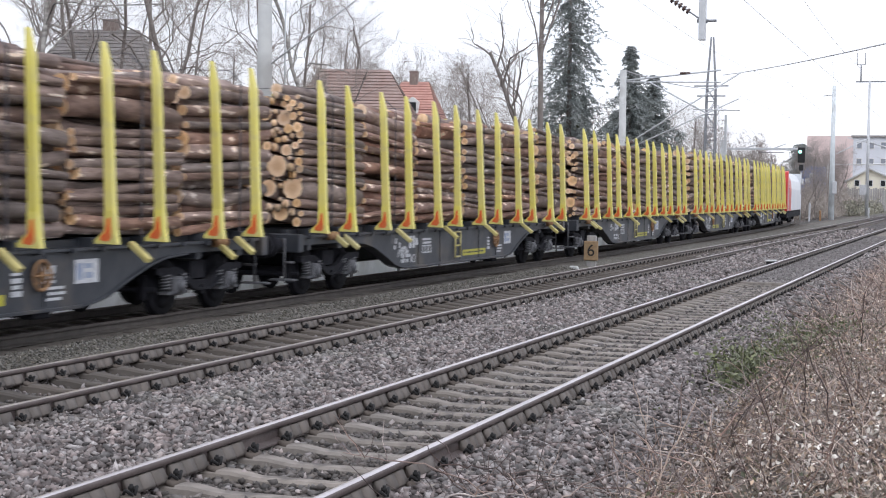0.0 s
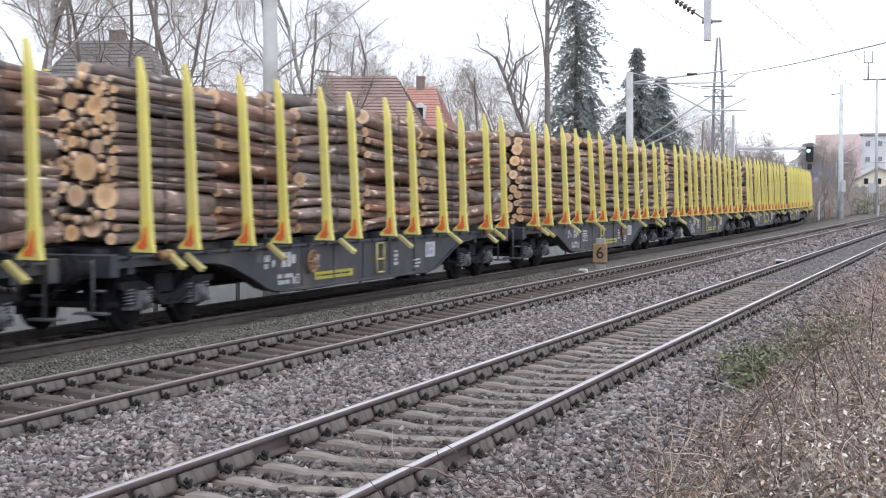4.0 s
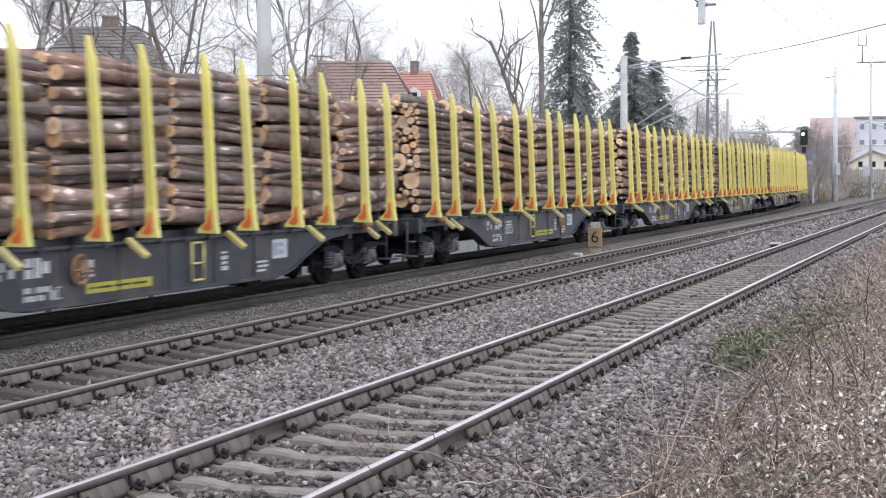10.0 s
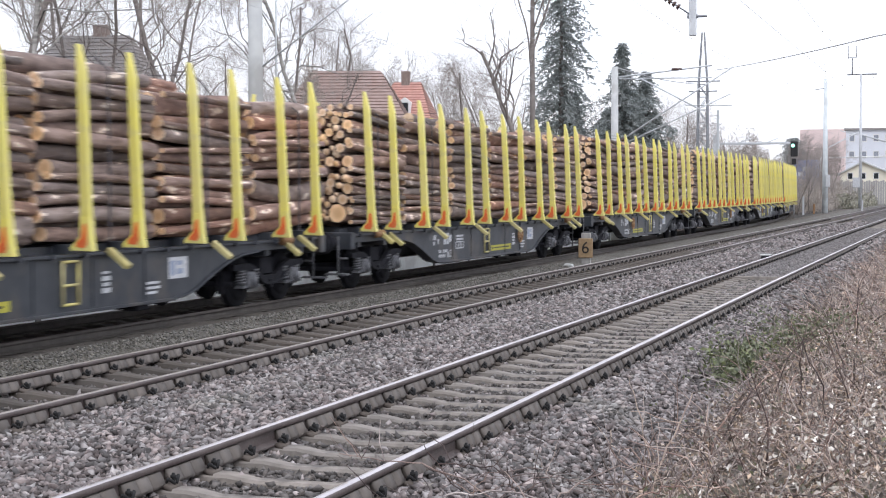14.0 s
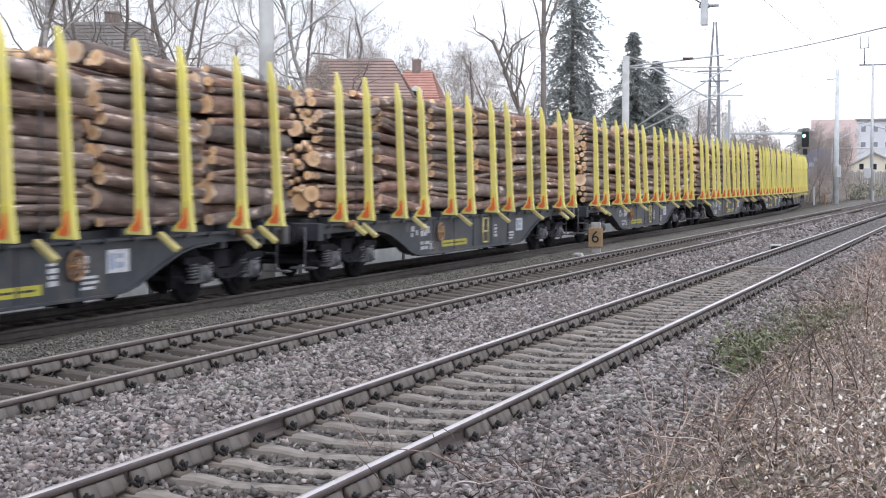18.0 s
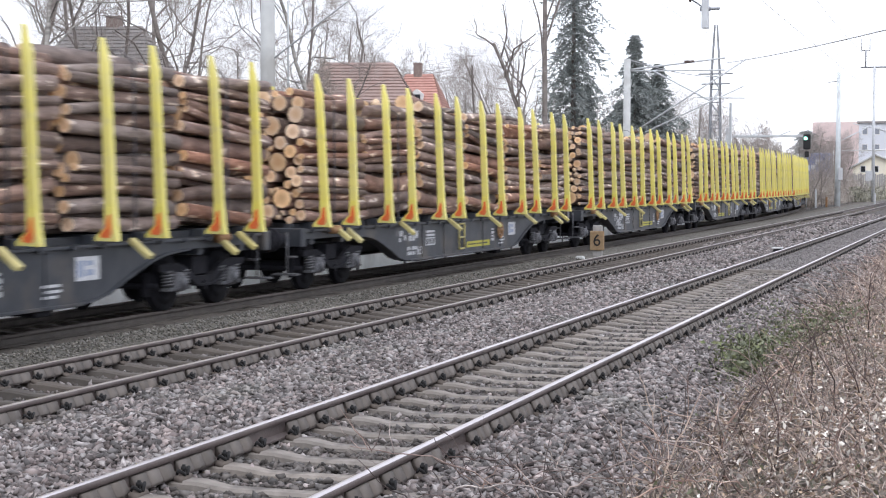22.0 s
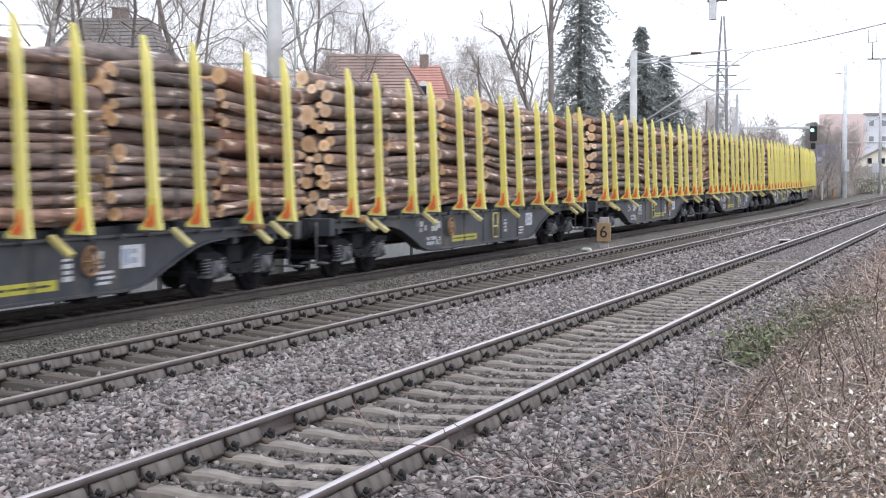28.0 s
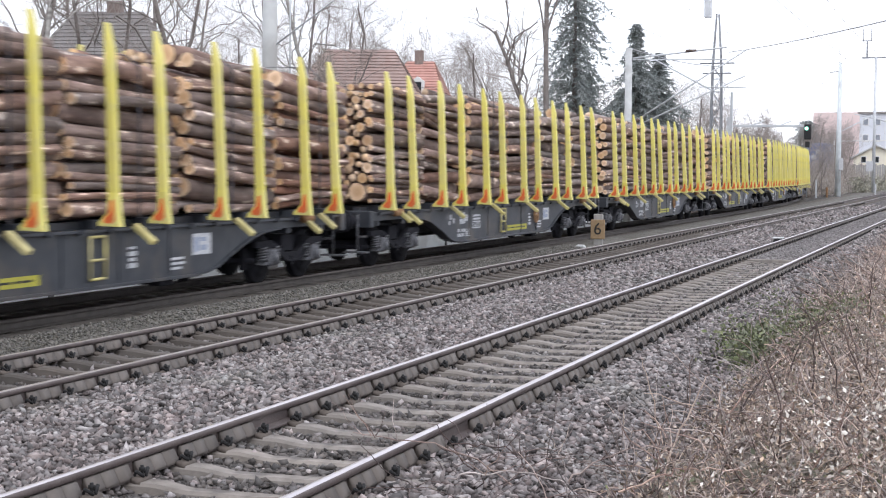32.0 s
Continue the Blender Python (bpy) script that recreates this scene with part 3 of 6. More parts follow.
def damper_mesh():
    bm = bmesh.new()
    for s in (-1, 1):
        for a, b in ((-0.25, -0.088), (-0.076, 0.076), (0.088, 0.25)):
            prism(bm, ((s * 0.012, -0.056), (s * 0.032, -0.056), (s * 0.042, -0.062), (s * 0.078, -0.134), (s * 0.076, -0.152), (s * 0.012, -0.145)), 1, a, b)
    return finish(bm, "rail_damper", DAMPER)


SLEEPER_MESH, FASTENER_MESH, DAMPER_MESH, PLATE_MESH = sleeper_mesh(), fastener_mesh(), damper_mesh(), guide_plate_mesh()


def joined(name, mesh, poses, material):
    """Many copies of one mesh as a single mesh."""
    co = np.empty(len(mesh.vertices) * 3, np.float32)
    mesh.vertices.foreach_get("co", co)
    co = np.c_[co.reshape(-1, 3), np.ones(len(mesh.vertices))]
    tri = []
    for p in mesh.polygons:
        v = list(p.vertices)
        tri += [(v[0], v[i], v[i + 1]) for i in range(1, len(v) - 1)]
    tri = np.array(tri)
    ms = np.array([np.array(m) for m in poses])
    v = np.einsum("nij,kj->nki", ms, co)[:, :, :3]
    f = tri[None] + (np.arange(len(ms)) * len(co))[:, None, None]
    return soup(name, v.reshape(-1, 3), f.reshape(-1, 3), material)


def make_track(name, at, s0, s1, top, near, dampers=True, sleeper=None, flank=RAIL_SIDE):
    soiled = sleeper.materials[0] if sleeper else SLEEPER
    track = structure(name, rail_mesh("rail", at, -1, s0, s1, top, flank), None)
    part("rail", rail_mesh("rail", at, 1, s0, s1, top, flank), None, track, "worn running rail with a shiny head")
    far, clips, damp = [], [], []
    rng = random.Random(5)
    s = near[0] - 26.0
    s = math.floor(s / 0.6) * 0.6 + 0.3
    while s < min(s1, 150):
        p, a = at(s)
        m = Matrix.Translation(p) @ Matrix.Rotation(a + rng.uniform(-0.004, 0.004), 4, "Z")
        if near[0] <= s < near[1]:
            part("sleeper", sleeper or SLEEPER_MESH, None, track, m=m)
        else:
            far.append(m)
        if s < 115:
            for side in (-1, 1):
                clips.append(m @ Matrix.Translation((side * 0.7535, 0, 0)))
                if not (near[0] == 6 and 10.2 < s < 10.7):
                    damp.append(m @ Matrix.Translation((side * 0.7535, 0.3, 0)))
        s += 0.6
    ob = part("sleeper", joined("sleepers_beyond", SLEEPER_MESH, far, soiled), None, track, "row of further concrete sleepers")
    ob["kind"] = "stuff"
    if dampers:
        ob = part("fastener", joined("fasteners", FASTENER_MESH, clips, CLIP), None, track, "black steel rail clamps and bolts")
        ob["kind"] = "stuff"
        ob = part("guide_plate", joined("guide_plates", PLATE_MESH, clips, PLATE_DIRT), None, track, "soiled brown plates under the clamps")
        ob["kind"] = "stuff"
        ob = part("rail_damper", joined("rail_dampers", DAMPER_MESH, damp, DAMPER), None, track, "grey-brown damper blocks along the rail web")
        ob["kind"] = "stuff"
    return track


track_near = make_track("track_near", main_line(NEAR_X, NEAR_Z), -60, 900, RAIL_TOP, (6, 66))
for i in range(16):
    p, a = main_line(NEAR_X, NEAR_Z)(36.2 + 3.0 * i + 1.5)
    bm = bmesh.new()
    box(bm, (-0.64, -1.5, -0.26), (0.64, 1.5, -0.15), 0.004)
    part("infill_panel", bm, INFILL, track_near, "dusty grey panel filling the space between the rails", Matrix.Translation(p) @ Matrix.Rotation(a, 4, "Z"))
p, a = main_line(NEAR_X, NEAR_Z)(36.1)
bm = bmesh.new()
box(bm, (-0.62, -0.05, -0.26), (0.62, 0.05, -0.135), 0.015)
part("edge_stone", bm, SLEEPER, track_near, "pale concrete edge of the infill", Matrix.Translation(p) @ Matrix.Rotation(a, 4, "Z"))
DIRTY_SLEEPER = SLEEPER_MESH.copy()
DIRTY_SLEEPER.materials[0] = SLEEPER_DIRTY
make_track("track_middle", main_line(MID_X, MID_Z), -60, 900, RAIL_TOP_MATT, (8, 68), True, DIRTY_SLEEPER)
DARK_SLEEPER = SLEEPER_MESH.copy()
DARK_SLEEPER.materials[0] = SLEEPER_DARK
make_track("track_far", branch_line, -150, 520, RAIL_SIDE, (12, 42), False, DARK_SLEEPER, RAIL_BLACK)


# ---- the train ----
PITCH, WAGONS_AHEAD, WAGONS = 20.95, 3, 21
FLOOR = 1.16


def first_stake(t):
    """Where the rear stake of the reference wagon stands at t seconds."""
    return 27.037 + 8.62203 * t + 0.0326955 * t ** 2 + 9.68551e-4 * t ** 3 - 3.85975e-5 * t ** 4 + 5.01306e-7 * t ** 5


def train_pose(s):
    p, a = branch_line(s)
    return Matrix.Translation(p) @ Matrix.Rotation(a, 4, "Z")


HALF = 9.035
STAKE_YS = [3.33 * i + d - HALF for i in range(6) for d in (0.0, 1.42)]


def stake_mesh():
    """Upright of folded steel: broad below, a slanting tip, inner corner highest. Outer face towards +x, origin at its foot."""
    bm = bmesh.new()
    prism(bm, ((-0.085, 0.0), (0.08, 0.0), (0.074, 0.9), (0.068, 2.40), (-0.015, 2.78), (-0.066, 2.78), (-0.078, 0.9)), 1, -0.05, 0.05)
    bmesh.ops.bevel(bm, geom=list(bm.edges), offset=0.012, segments=1, affect="EDGES")
    return finish(bm, "stake", YELLOW)


def gusset_mesh():
    """Yellow foot plate that runs inwards from the stake."""
    bm = bmesh.new()
    prism(bm, ((-0.25, -0.10), (0.112, -0.12), (0.09, 0.05), (0.082, 0.28), (0.072, 0.37), (-0.078, 0.37), (-0.086, 0.28), (-0.092, 0.09), (-0.25, -0.05)), 1, -0.053, 0.053)
    bmesh.ops.bevel(bm, geom=list(bm.edges), offset=0.004, segments=1, affect="EDGES")
    return finish(bm, "foot", YELLOW)


def wedge_mesh():
    """Red triangle on the foot's rear and front."""
    bm = bmesh.new()
    for y in (-0.060, 0.054):
        prism(bm, ((-0.15, -0.05), (-0.02, -0.07), (0.03, -0.01), (0.022, 0.11), (0.012, 0.28), (-0.028, 0.25), (-0.066, 0.08), (-0.15, 0.0)), 1, y, y + 0.006)
    return finish(bm, "marking", RED)


def winch_mesh():
    """Slanting tensioner board with a rusty drum."""
    bm = bmesh.new()
    vs = box(bm, (0.0, -0.065, -0.04), (0.42, 0.065, 0.04), 0.008)
    bmesh.ops.rotate(bm, verts=list(bm.verts), cent=(0, 0, 0), matrix=Matrix.Rotation(radians(38), 3, "Y"))
    return finish(bm, "tensioner", YELLOW_DIRTY)


STAKE, GUSSET, MARK, WINCH = stake_mesh(), gusset_mesh(), wedge_mesh(), winch_mesh()


def underframe():
    """Side members that deepen amidships, cross members, deck beams."""
    bm = bmesh.new()
    arc = ((-7.0, 0.985), (-6.4, 0.955), (-6.15, 0.92), (-5.88, 0.87), (-5.45, 0.745), (-5.0, 0.60), (-4.6, 0.45), (-4.22, 0.375), (-3.77, 0.345))
    side = ((-9.75, FLOOR), (-9.75, 0.985), *arc, *((-y, z) for y, z in arc[::-1]), (9.75, 0.985), (9.75, FLOOR))
    for s in (-1, 1):
        prism(bm, side, 0, s * 1.12 - 0.02, s * 1.12 + 0.02)
        for y0, y1, z in ((-9.75, 9.75, FLOOR - 0.02), (-3.9, 3.9, 0.335)):
            box(bm, (s * 1.06 - 0.14, y0, z - 0.02), (s * 1.06 + 0.14, y1, z + 0.025), 0.006)
        for e in (-1, 1):
            for (y0, z0), (y1, z1) in zip(arc, arc[1:]):
                prism(bm, ((e * y0, z0 - 0.02), (e * y1, z1 - 0.02), (e * y1, z1 + 0.015), (e * y0, z0 + 0.015)), 0, s * 1.06 - 0.13, s * 1.06 + 0.13)
    for s in (-1, 1):
        for y in (-3.0, -1.5, 0.0, 1.5, 3.0):
            box(bm, (s * 1.145 - 0.012, y - 0.02, 0.39), (s * 1.145 + 0.012, y + 0.02, FLOOR - 0.05))
        for y in np.arange(-9.2, 9.3, 0.8):
            box(bm, (s * 1.2 - 0.03, y - 0.05, FLOOR - 0.06), (s * 1.2 + 0.04, y + 0.05, FLOOR + 0.01))
    for y in np.arange(-9.0, 9.1, 1.5):
        box(bm, (-1.1, y - 0.09, FLOOR - 0.28), (1.1, y + 0.09, FLOOR - 0.03))
    box(bm, (-0.25, -9.7, 0.78), (0.25, 9.7, FLOOR - 0.05))
    for y in STAKE_YS:
        box(bm, (-1.14, y - 0.09, FLOOR), (1.14, y + 0.09, FLOOR + 0.14), 0.01)
    for x in (-0.85, 0.0, 0.85):
        box(bm, (x - 0.06, -9.6, FLOOR), (x + 0.06, 9.6, FLOOR + 0.11))
    for e in (-1, 1):
        box(bm, (-1.25, e * 9.70 - 0.12, 0.86), (1.25, e * 9.70 + 0.12, FLOOR + 0.04), 0.015)
    return bm


def wheelset_mesh():
    bm = bmesh.new()
    for s in (-1, 1):
        for x0, x1, r in ((0.685, 0.715, 0.485), (0.715, 0.82, 0.455)):
            tube(bm, (s * x0, 0, 0), (s * x1, 0, 0), r, n=24)
        tube(bm, (s * 0.82, 0, 0), (s * 0.835, 0, 0), 0.36, 0.22, n=20)
        for i in range(3):
            a = i * 2.094
            box(bm, (s * 0.83 - 0.012, 0.2 * math.cos(a) - 0.03, 0.2 * math.sin(a) - 0.03), (s * 0.83 + 0.012, 0.2 * math.cos(a) + 0.03, 0.2 * math.sin(a) + 0.03))
    tube(bm, (-1.0, 0, 0), (1.0, 0, 0), 0.085, n=12)
    return finish(bm, "wheelset", (BOGIE,))


def bogie_frame_mesh():
    """Cast frame with a dropped middle, spring seats and brake gear."""
    bm = bmesh.new()
    for s in (-1, 1):
        x0, x1 = s * 0.98 - 0.05, s * 0.98 + 0.05
        low = ((1.45, 0.66), (0.80, 0.62), (0.58, 0.52), (0.40, 0.41), (0.22, 0.36), (-0.22, 0.36), (-0.40, 0.41), (-0.58, 0.52), (-0.80, 0.62), (-1.45, 0.66))
        high = ((-1.45, 0.76), (-0.85, 0.77), (-0.62, 0.70), (-0.40, 0.58), (-0.22, 0.52), (0.22, 0.52), (0.40, 0.58), (0.62, 0.70), (0.85, 0.77), (1.45, 0.76))
        prism(bm, low + high, 0, x0, x1)
        for a, b in zip(low[1:-2], low[2:-1]):
            prism(bm, (a, b, (b[0], b[1] + 0.035), (a[0], a[1] + 0.035)), 0, x1 if s > 0 else x0 - 0.05, x1 + 0.05 if s > 0 else x0)
        box(bm, (s * 0.98 - 0.08, -0.05, 0.30), (s * 0.98 + 0.08, 0.05, 0.45))
    box(bm, (-0.95, -0.25, 0.55), (0.95, 0.25, 0.84))
    for y in (-1.4, 1.4, -0.42, 0.42):
        tube(bm, (-0.95, y, 0.42), (0.95, y, 0.42), 0.05, n=6)
    for y in (-1.42, 1.42):
        for s in (-1, 1):
            box(bm, (s * 0.74 - 0.06, y - 0.05, 0.25), (s * 0.74 + 0.06, y + 0.05, 0.65), 0.015)
    return finish(bm, "bogie", BOGIE)


def axlebox_mesh():
    bm = bmesh.new()
    box(bm, (0.93, -0.16, -0.14), (1.13, 0.16, 0.16), 0.04)
    tube(bm, (1.10, 0, 0), (1.17, 0, 0), 0.115, 0.10, n=12)
    box(bm, (0.93, -0.36, -0.12), (1.08, 0.36, -0.07))
    return finish(bm, "axlebox", STEEL)


def spring_mesh():
    bm = bmesh.new()
    turns, step = 5.5, 10
    pts = [Vector((1.0 + 0.075 * math.cos(6.2832 * i / step), 0.075 * math.sin(6.2832 * i / step), -0.03 + 0.05 * i / step)) for i in range(int(turns * step) + 1)]
    rings = []
    for i, p in enumerate(pts):
        d = (pts[min(i + 1, len(pts) - 1)] - pts[max(i - 1, 0)]).normalized()
        u = d.cross(Vector((0, 0, 1))).normalized()
        v = d.cross(u)
        rings.append([bm.verts.new(p + (u * math.cos(1.5708 * j) + v * math.sin(1.5708 * j)) * 0.018) for j in range(4)])
    for a, b in zip(rings, rings[1:]):
        for j in range(4):
            bm.faces.new((a[j], a[(j + 1) % 4], b[(j + 1) % 4], b[j]))
    return finish(bm, "spring", STEEL)


def rust_ring_mesh():
    bm = bmesh.new()
    torus(bm, (0, 0, 0), (1, 0, 0), 0.20, 0.024, 22, 6)
    for i in range(4):
        a = i * math.pi / 4
        tube(bm, (0, -0.2 * math.cos(a), -0.2 * math.sin(a)), (0, 0.2 * math.cos(a), 0.2 * math.sin(a)), 0.012, n=5)
    tube(bm, (-0.1, 0, 0), (0.04, 0, 0), 0.04, n=8)
    return finish(bm, "handwheel", RUSTY)


def step_mesh():
    bm = bmesh.new()
    for y in (-0.2, 0.2):
        tube(bm, (0.03, y, 0.08), (0.03, y, -0.52), 0.022, n=6)
    for z in (0.08, -0.25, -0.52):
        tube(bm, (0.03, -0.2, z), (0.03, 0.2, z), 0.022, n=6)
    return finish(bm, "step", YELLOW_DIRTY)


def bars_mesh(name, rows, material, w, h):
    """Stencilled lettering as plain bars, on the side sheet."""
    bm = bmesh.new()
    for y, z, ww, hh in rows:
        box(bm, (0, y * w, z * h), (0.003, (y + ww) * w, (z + hh) * h))
    return finish(bm, name, material)


def buffer_mesh():
    bm = bmesh.new()
    tube(bm, (0, 0, 0), (0, 0.32, 0), 0.12, n=12)
    tube(bm, (0, 0.3, 0), (0, 0.52, 0), 0.09, n=12)
    tube(bm, (0, 0.52, 0), (0, 0.56, 0), 0.22, 0.225, n=16)
    return finish(bm, "buffer", BOGIE)


def coupling_mesh():
    bm = bmesh.new()
    box(bm, (-0.06, 0, -0.1), (0.06, 0.35, 0.08), 0.02)
    tube(bm, (0, 0.3, 0), (0, 0.55, -0.35), 0.035, n=6)
    return finish(bm, "coupling", STEEL)


def hose_mesh():
    bm = bmesh.new()
    pts = [Vector((0, 0.55 * t, -0.05 - 0.36 * math.sin(math.pi * min(1, t * 1.15)))) for t in (0, 0.2, 0.4, 0.6, 0.8, 1.0)]
    for p, q in zip(pts, pts[1:]):
        tube(bm, p, q, 0.028, n=6)
    return finish(bm, "hose", BOGIE)


def handrail_mesh():
    bm = bmesh.new()
    for p, q in (((0.75, 0.1, -0.3), (0.95, 0.1, -0.3)), ((0.95, 0.1, -0.62), (0.95, 0.1, 0.15)), ((0.75, 0.1, -0.62), (1.2, 0.1, -0.62))):
        tube(bm, p, q, 0.022, n=6)
    box(bm, (0.72, 0.02, -0.64), (1.22, 0.2, -0.61))
    return finish(bm, "shunter_step", STEEL)


HOSE, HANDRAIL = hose_mesh(), handrail_mesh()


UNDERFRAME = finish(underframe(), "underframe", WAGON)
WHEELSET, BOGIE_FRAME, AXLEBOX, SPRING = wheelset_mesh(), bogie_frame_mesh(), axlebox_mesh(), spring_mesh()
RING, STEP, BUFFER, COUPLING = rust_ring_mesh(), step_mesh(), buffer_mesh(), coupling_mesh()
PLATE = bars_mesh("data_plate", ((0, 0, 1, 1),), WHITE, 0.62, 0.34)
LINES = bars_mesh("stencil_block", ((0, 0, 0.8, 0.2), (0.1, 0.38, 0.9, 0.2), (0, 0.76, 0.95, 0.2)), WHITE, 0.46, 0.2)
NUMBER = bars_mesh("stencil_number", tuple((x, 0.58, 0.075, 0.36) for x in (0.0, 0.1, 0.3, 0.4, 0.5, 0.6)) + tuple((x, 0.05, 0.08, 0.36) for x in (0.0, 0.1, 0.2, 0.34, 0.44))
                   + ((0.68, 0.0, 0.1, 0.62), (0.84, 0.0, 0.16, 0.1), (0.84, 0.0, 0.03, 0.8), (0.97, 0.0, 0.03, 0.8), (0.84, 0.74, 0.16, 0.08)), WHITE, 0.92, 0.21)
NOTICE = bars_mesh("yellow_notice_strip", ((0, 0, 1, 1),), STRIP, 1.85, 0.145)
NOTICE_PRINT = bars_mesh("notice_print", tuple((0.05 + 0.09 * i, 0.4, 0.055 + 0.02 * (i % 3), 0.22) for i in range(10)), BLACK, 1.85, 0.145)
GREY_BOX = bars_mesh("junction_box", ((0, 0, 1, 1),), STEEL, 0.3, 0.34)
FRAME_SIGN = bars_mesh("framed_sign", ((0, 0, 0.3, 0.45), (0, 0.55, 0.3, 0.45), (0.4, 0, 0.25, 1), (0.72, 0.2, 0.28, 0.6)), WHITE, 0.58, 0.27)


RING_PLATE = bars_mesh("ring_plate", ((0, 0, 1, 0.16), (0, 0.28, 0.9, 0.14), (0, 0.55, 0.12, 0.45), (0.2, 0.55, 0.8, 0.45)), WHITE, 0.29, 0.24)
SIDE_STACK = bars_mesh("stencil_column", ((0, 0, 1, 0.2), (0.1, 0.28, 0.8, 0.14), (0, 0.5, 1, 0.18), (0, 0.78, 0.9, 0.1)), WHITE, 0.24, 0.36)
SMALL_MARKS = bars_mesh("stencil_mark", ((0, 0, 0.3, 0.35), (0, 0.5, 0.5, 0.5), (0.75, 0.1, 0.25, 0.5)), WHITE, 0.42, 0.24)
TABLE = bars_mesh("stencil_table", ((0.05, 0.86, 0.9, 0.14), (0.05, 0.62, 0.9, 0.14), (0, 0.46, 1, 0.07), (0, 0, 1, 0.07), (0, 0.07, 0.06, 0.39), (0.3, 0.07, 0.09, 0.39), (0.62, 0.07, 0.09, 0.39), (0.94, 0.07, 0.06, 0.39)), WHITE, 0.62, 0.34)


def scrawl_mesh(seed):
    """Pale spray-painted squiggle on the side sheet."""
    rng = random.Random(seed)
    bm = bmesh.new()
    for k in range(4 + seed % 3):
        y, z = 0.19 * k, 0.0
        last = None
        for i in range(6):
            p = Vector((0.004, y + rng.uniform(-0.12, 0.16), z + rng.uniform(-0.16, 0.16)))
            if last is not None:
                d = (p - last).normalized() if (p - last).length > 1e-4 else Vector((0, 1, 0))
                n = Vector((0, -d.z, d.y)) * 0.022
                bm.faces.new([bm.verts.new(q) for q in (last - n, p - n, p + n, last + n)])
            last = p
    return finish(bm, "scrawl", WHITE)


PRINT = bars_mesh("plate_print", ((0.1, 0.15, 0.3, 0.7), (0.5, 0.62, 0.4, 0.2), (0.5, 0.2, 0.42, 0.25)), PRINT_BLUE, 0.5, 0.34)


def drum_mesh():
    bm = bmesh.new()
    tube(bm, (0, -0.16, 0), (0, 0.16, 0), 0.055, n=10)
    for y in (-0.16, 0.0, 0.16):
        tube(bm, (0, y - 0.012, 0), (0, y + 0.012, 0), 0.085, n=10)
    return finish(bm, "drum", RUSTY)


DRUM = drum_mesh()


def cylinder_mesh():
    bm = bmesh.new()
    tube(bm, (0, -0.28, 0), (0, 0.28, 0), 0.19, n=14)
    tube(bm, (0, 0.28, 0), (0, 0.5, 0), 0.06, n=8)
    box(bm, (0.1, -0.3, -0.2), (0.36, 0.12, 0.1), 0.02)
    return finish(bm, "brake_cylinder", BOGIE)


def tank_mesh():
    bm = bmesh.new()
    tube(bm, (0, -0.7, 0), (0, 0.7, 0), 0.2, n=14)
    for y in (-0.7, 0.7):
        tube(bm, (0, y, 0), (0, y * 1.08, 0), 0.2, 0.1, n=14)
    return finish(bm, "air_tank", BOGIE)


CYLINDER, TANK = cylinder_mesh(), tank_mesh()
SCRAWLS = [scrawl_mesh(i) for i in range(3)]
WAGON_LABEL = "anthracite four-axle flat wagon with bright yellow stakes"


# wagons whose step stands behind the notice strip
STEP_AFT = {0, 2, 3, 4, 7, 9, 12, 13, 15, 17, 18}


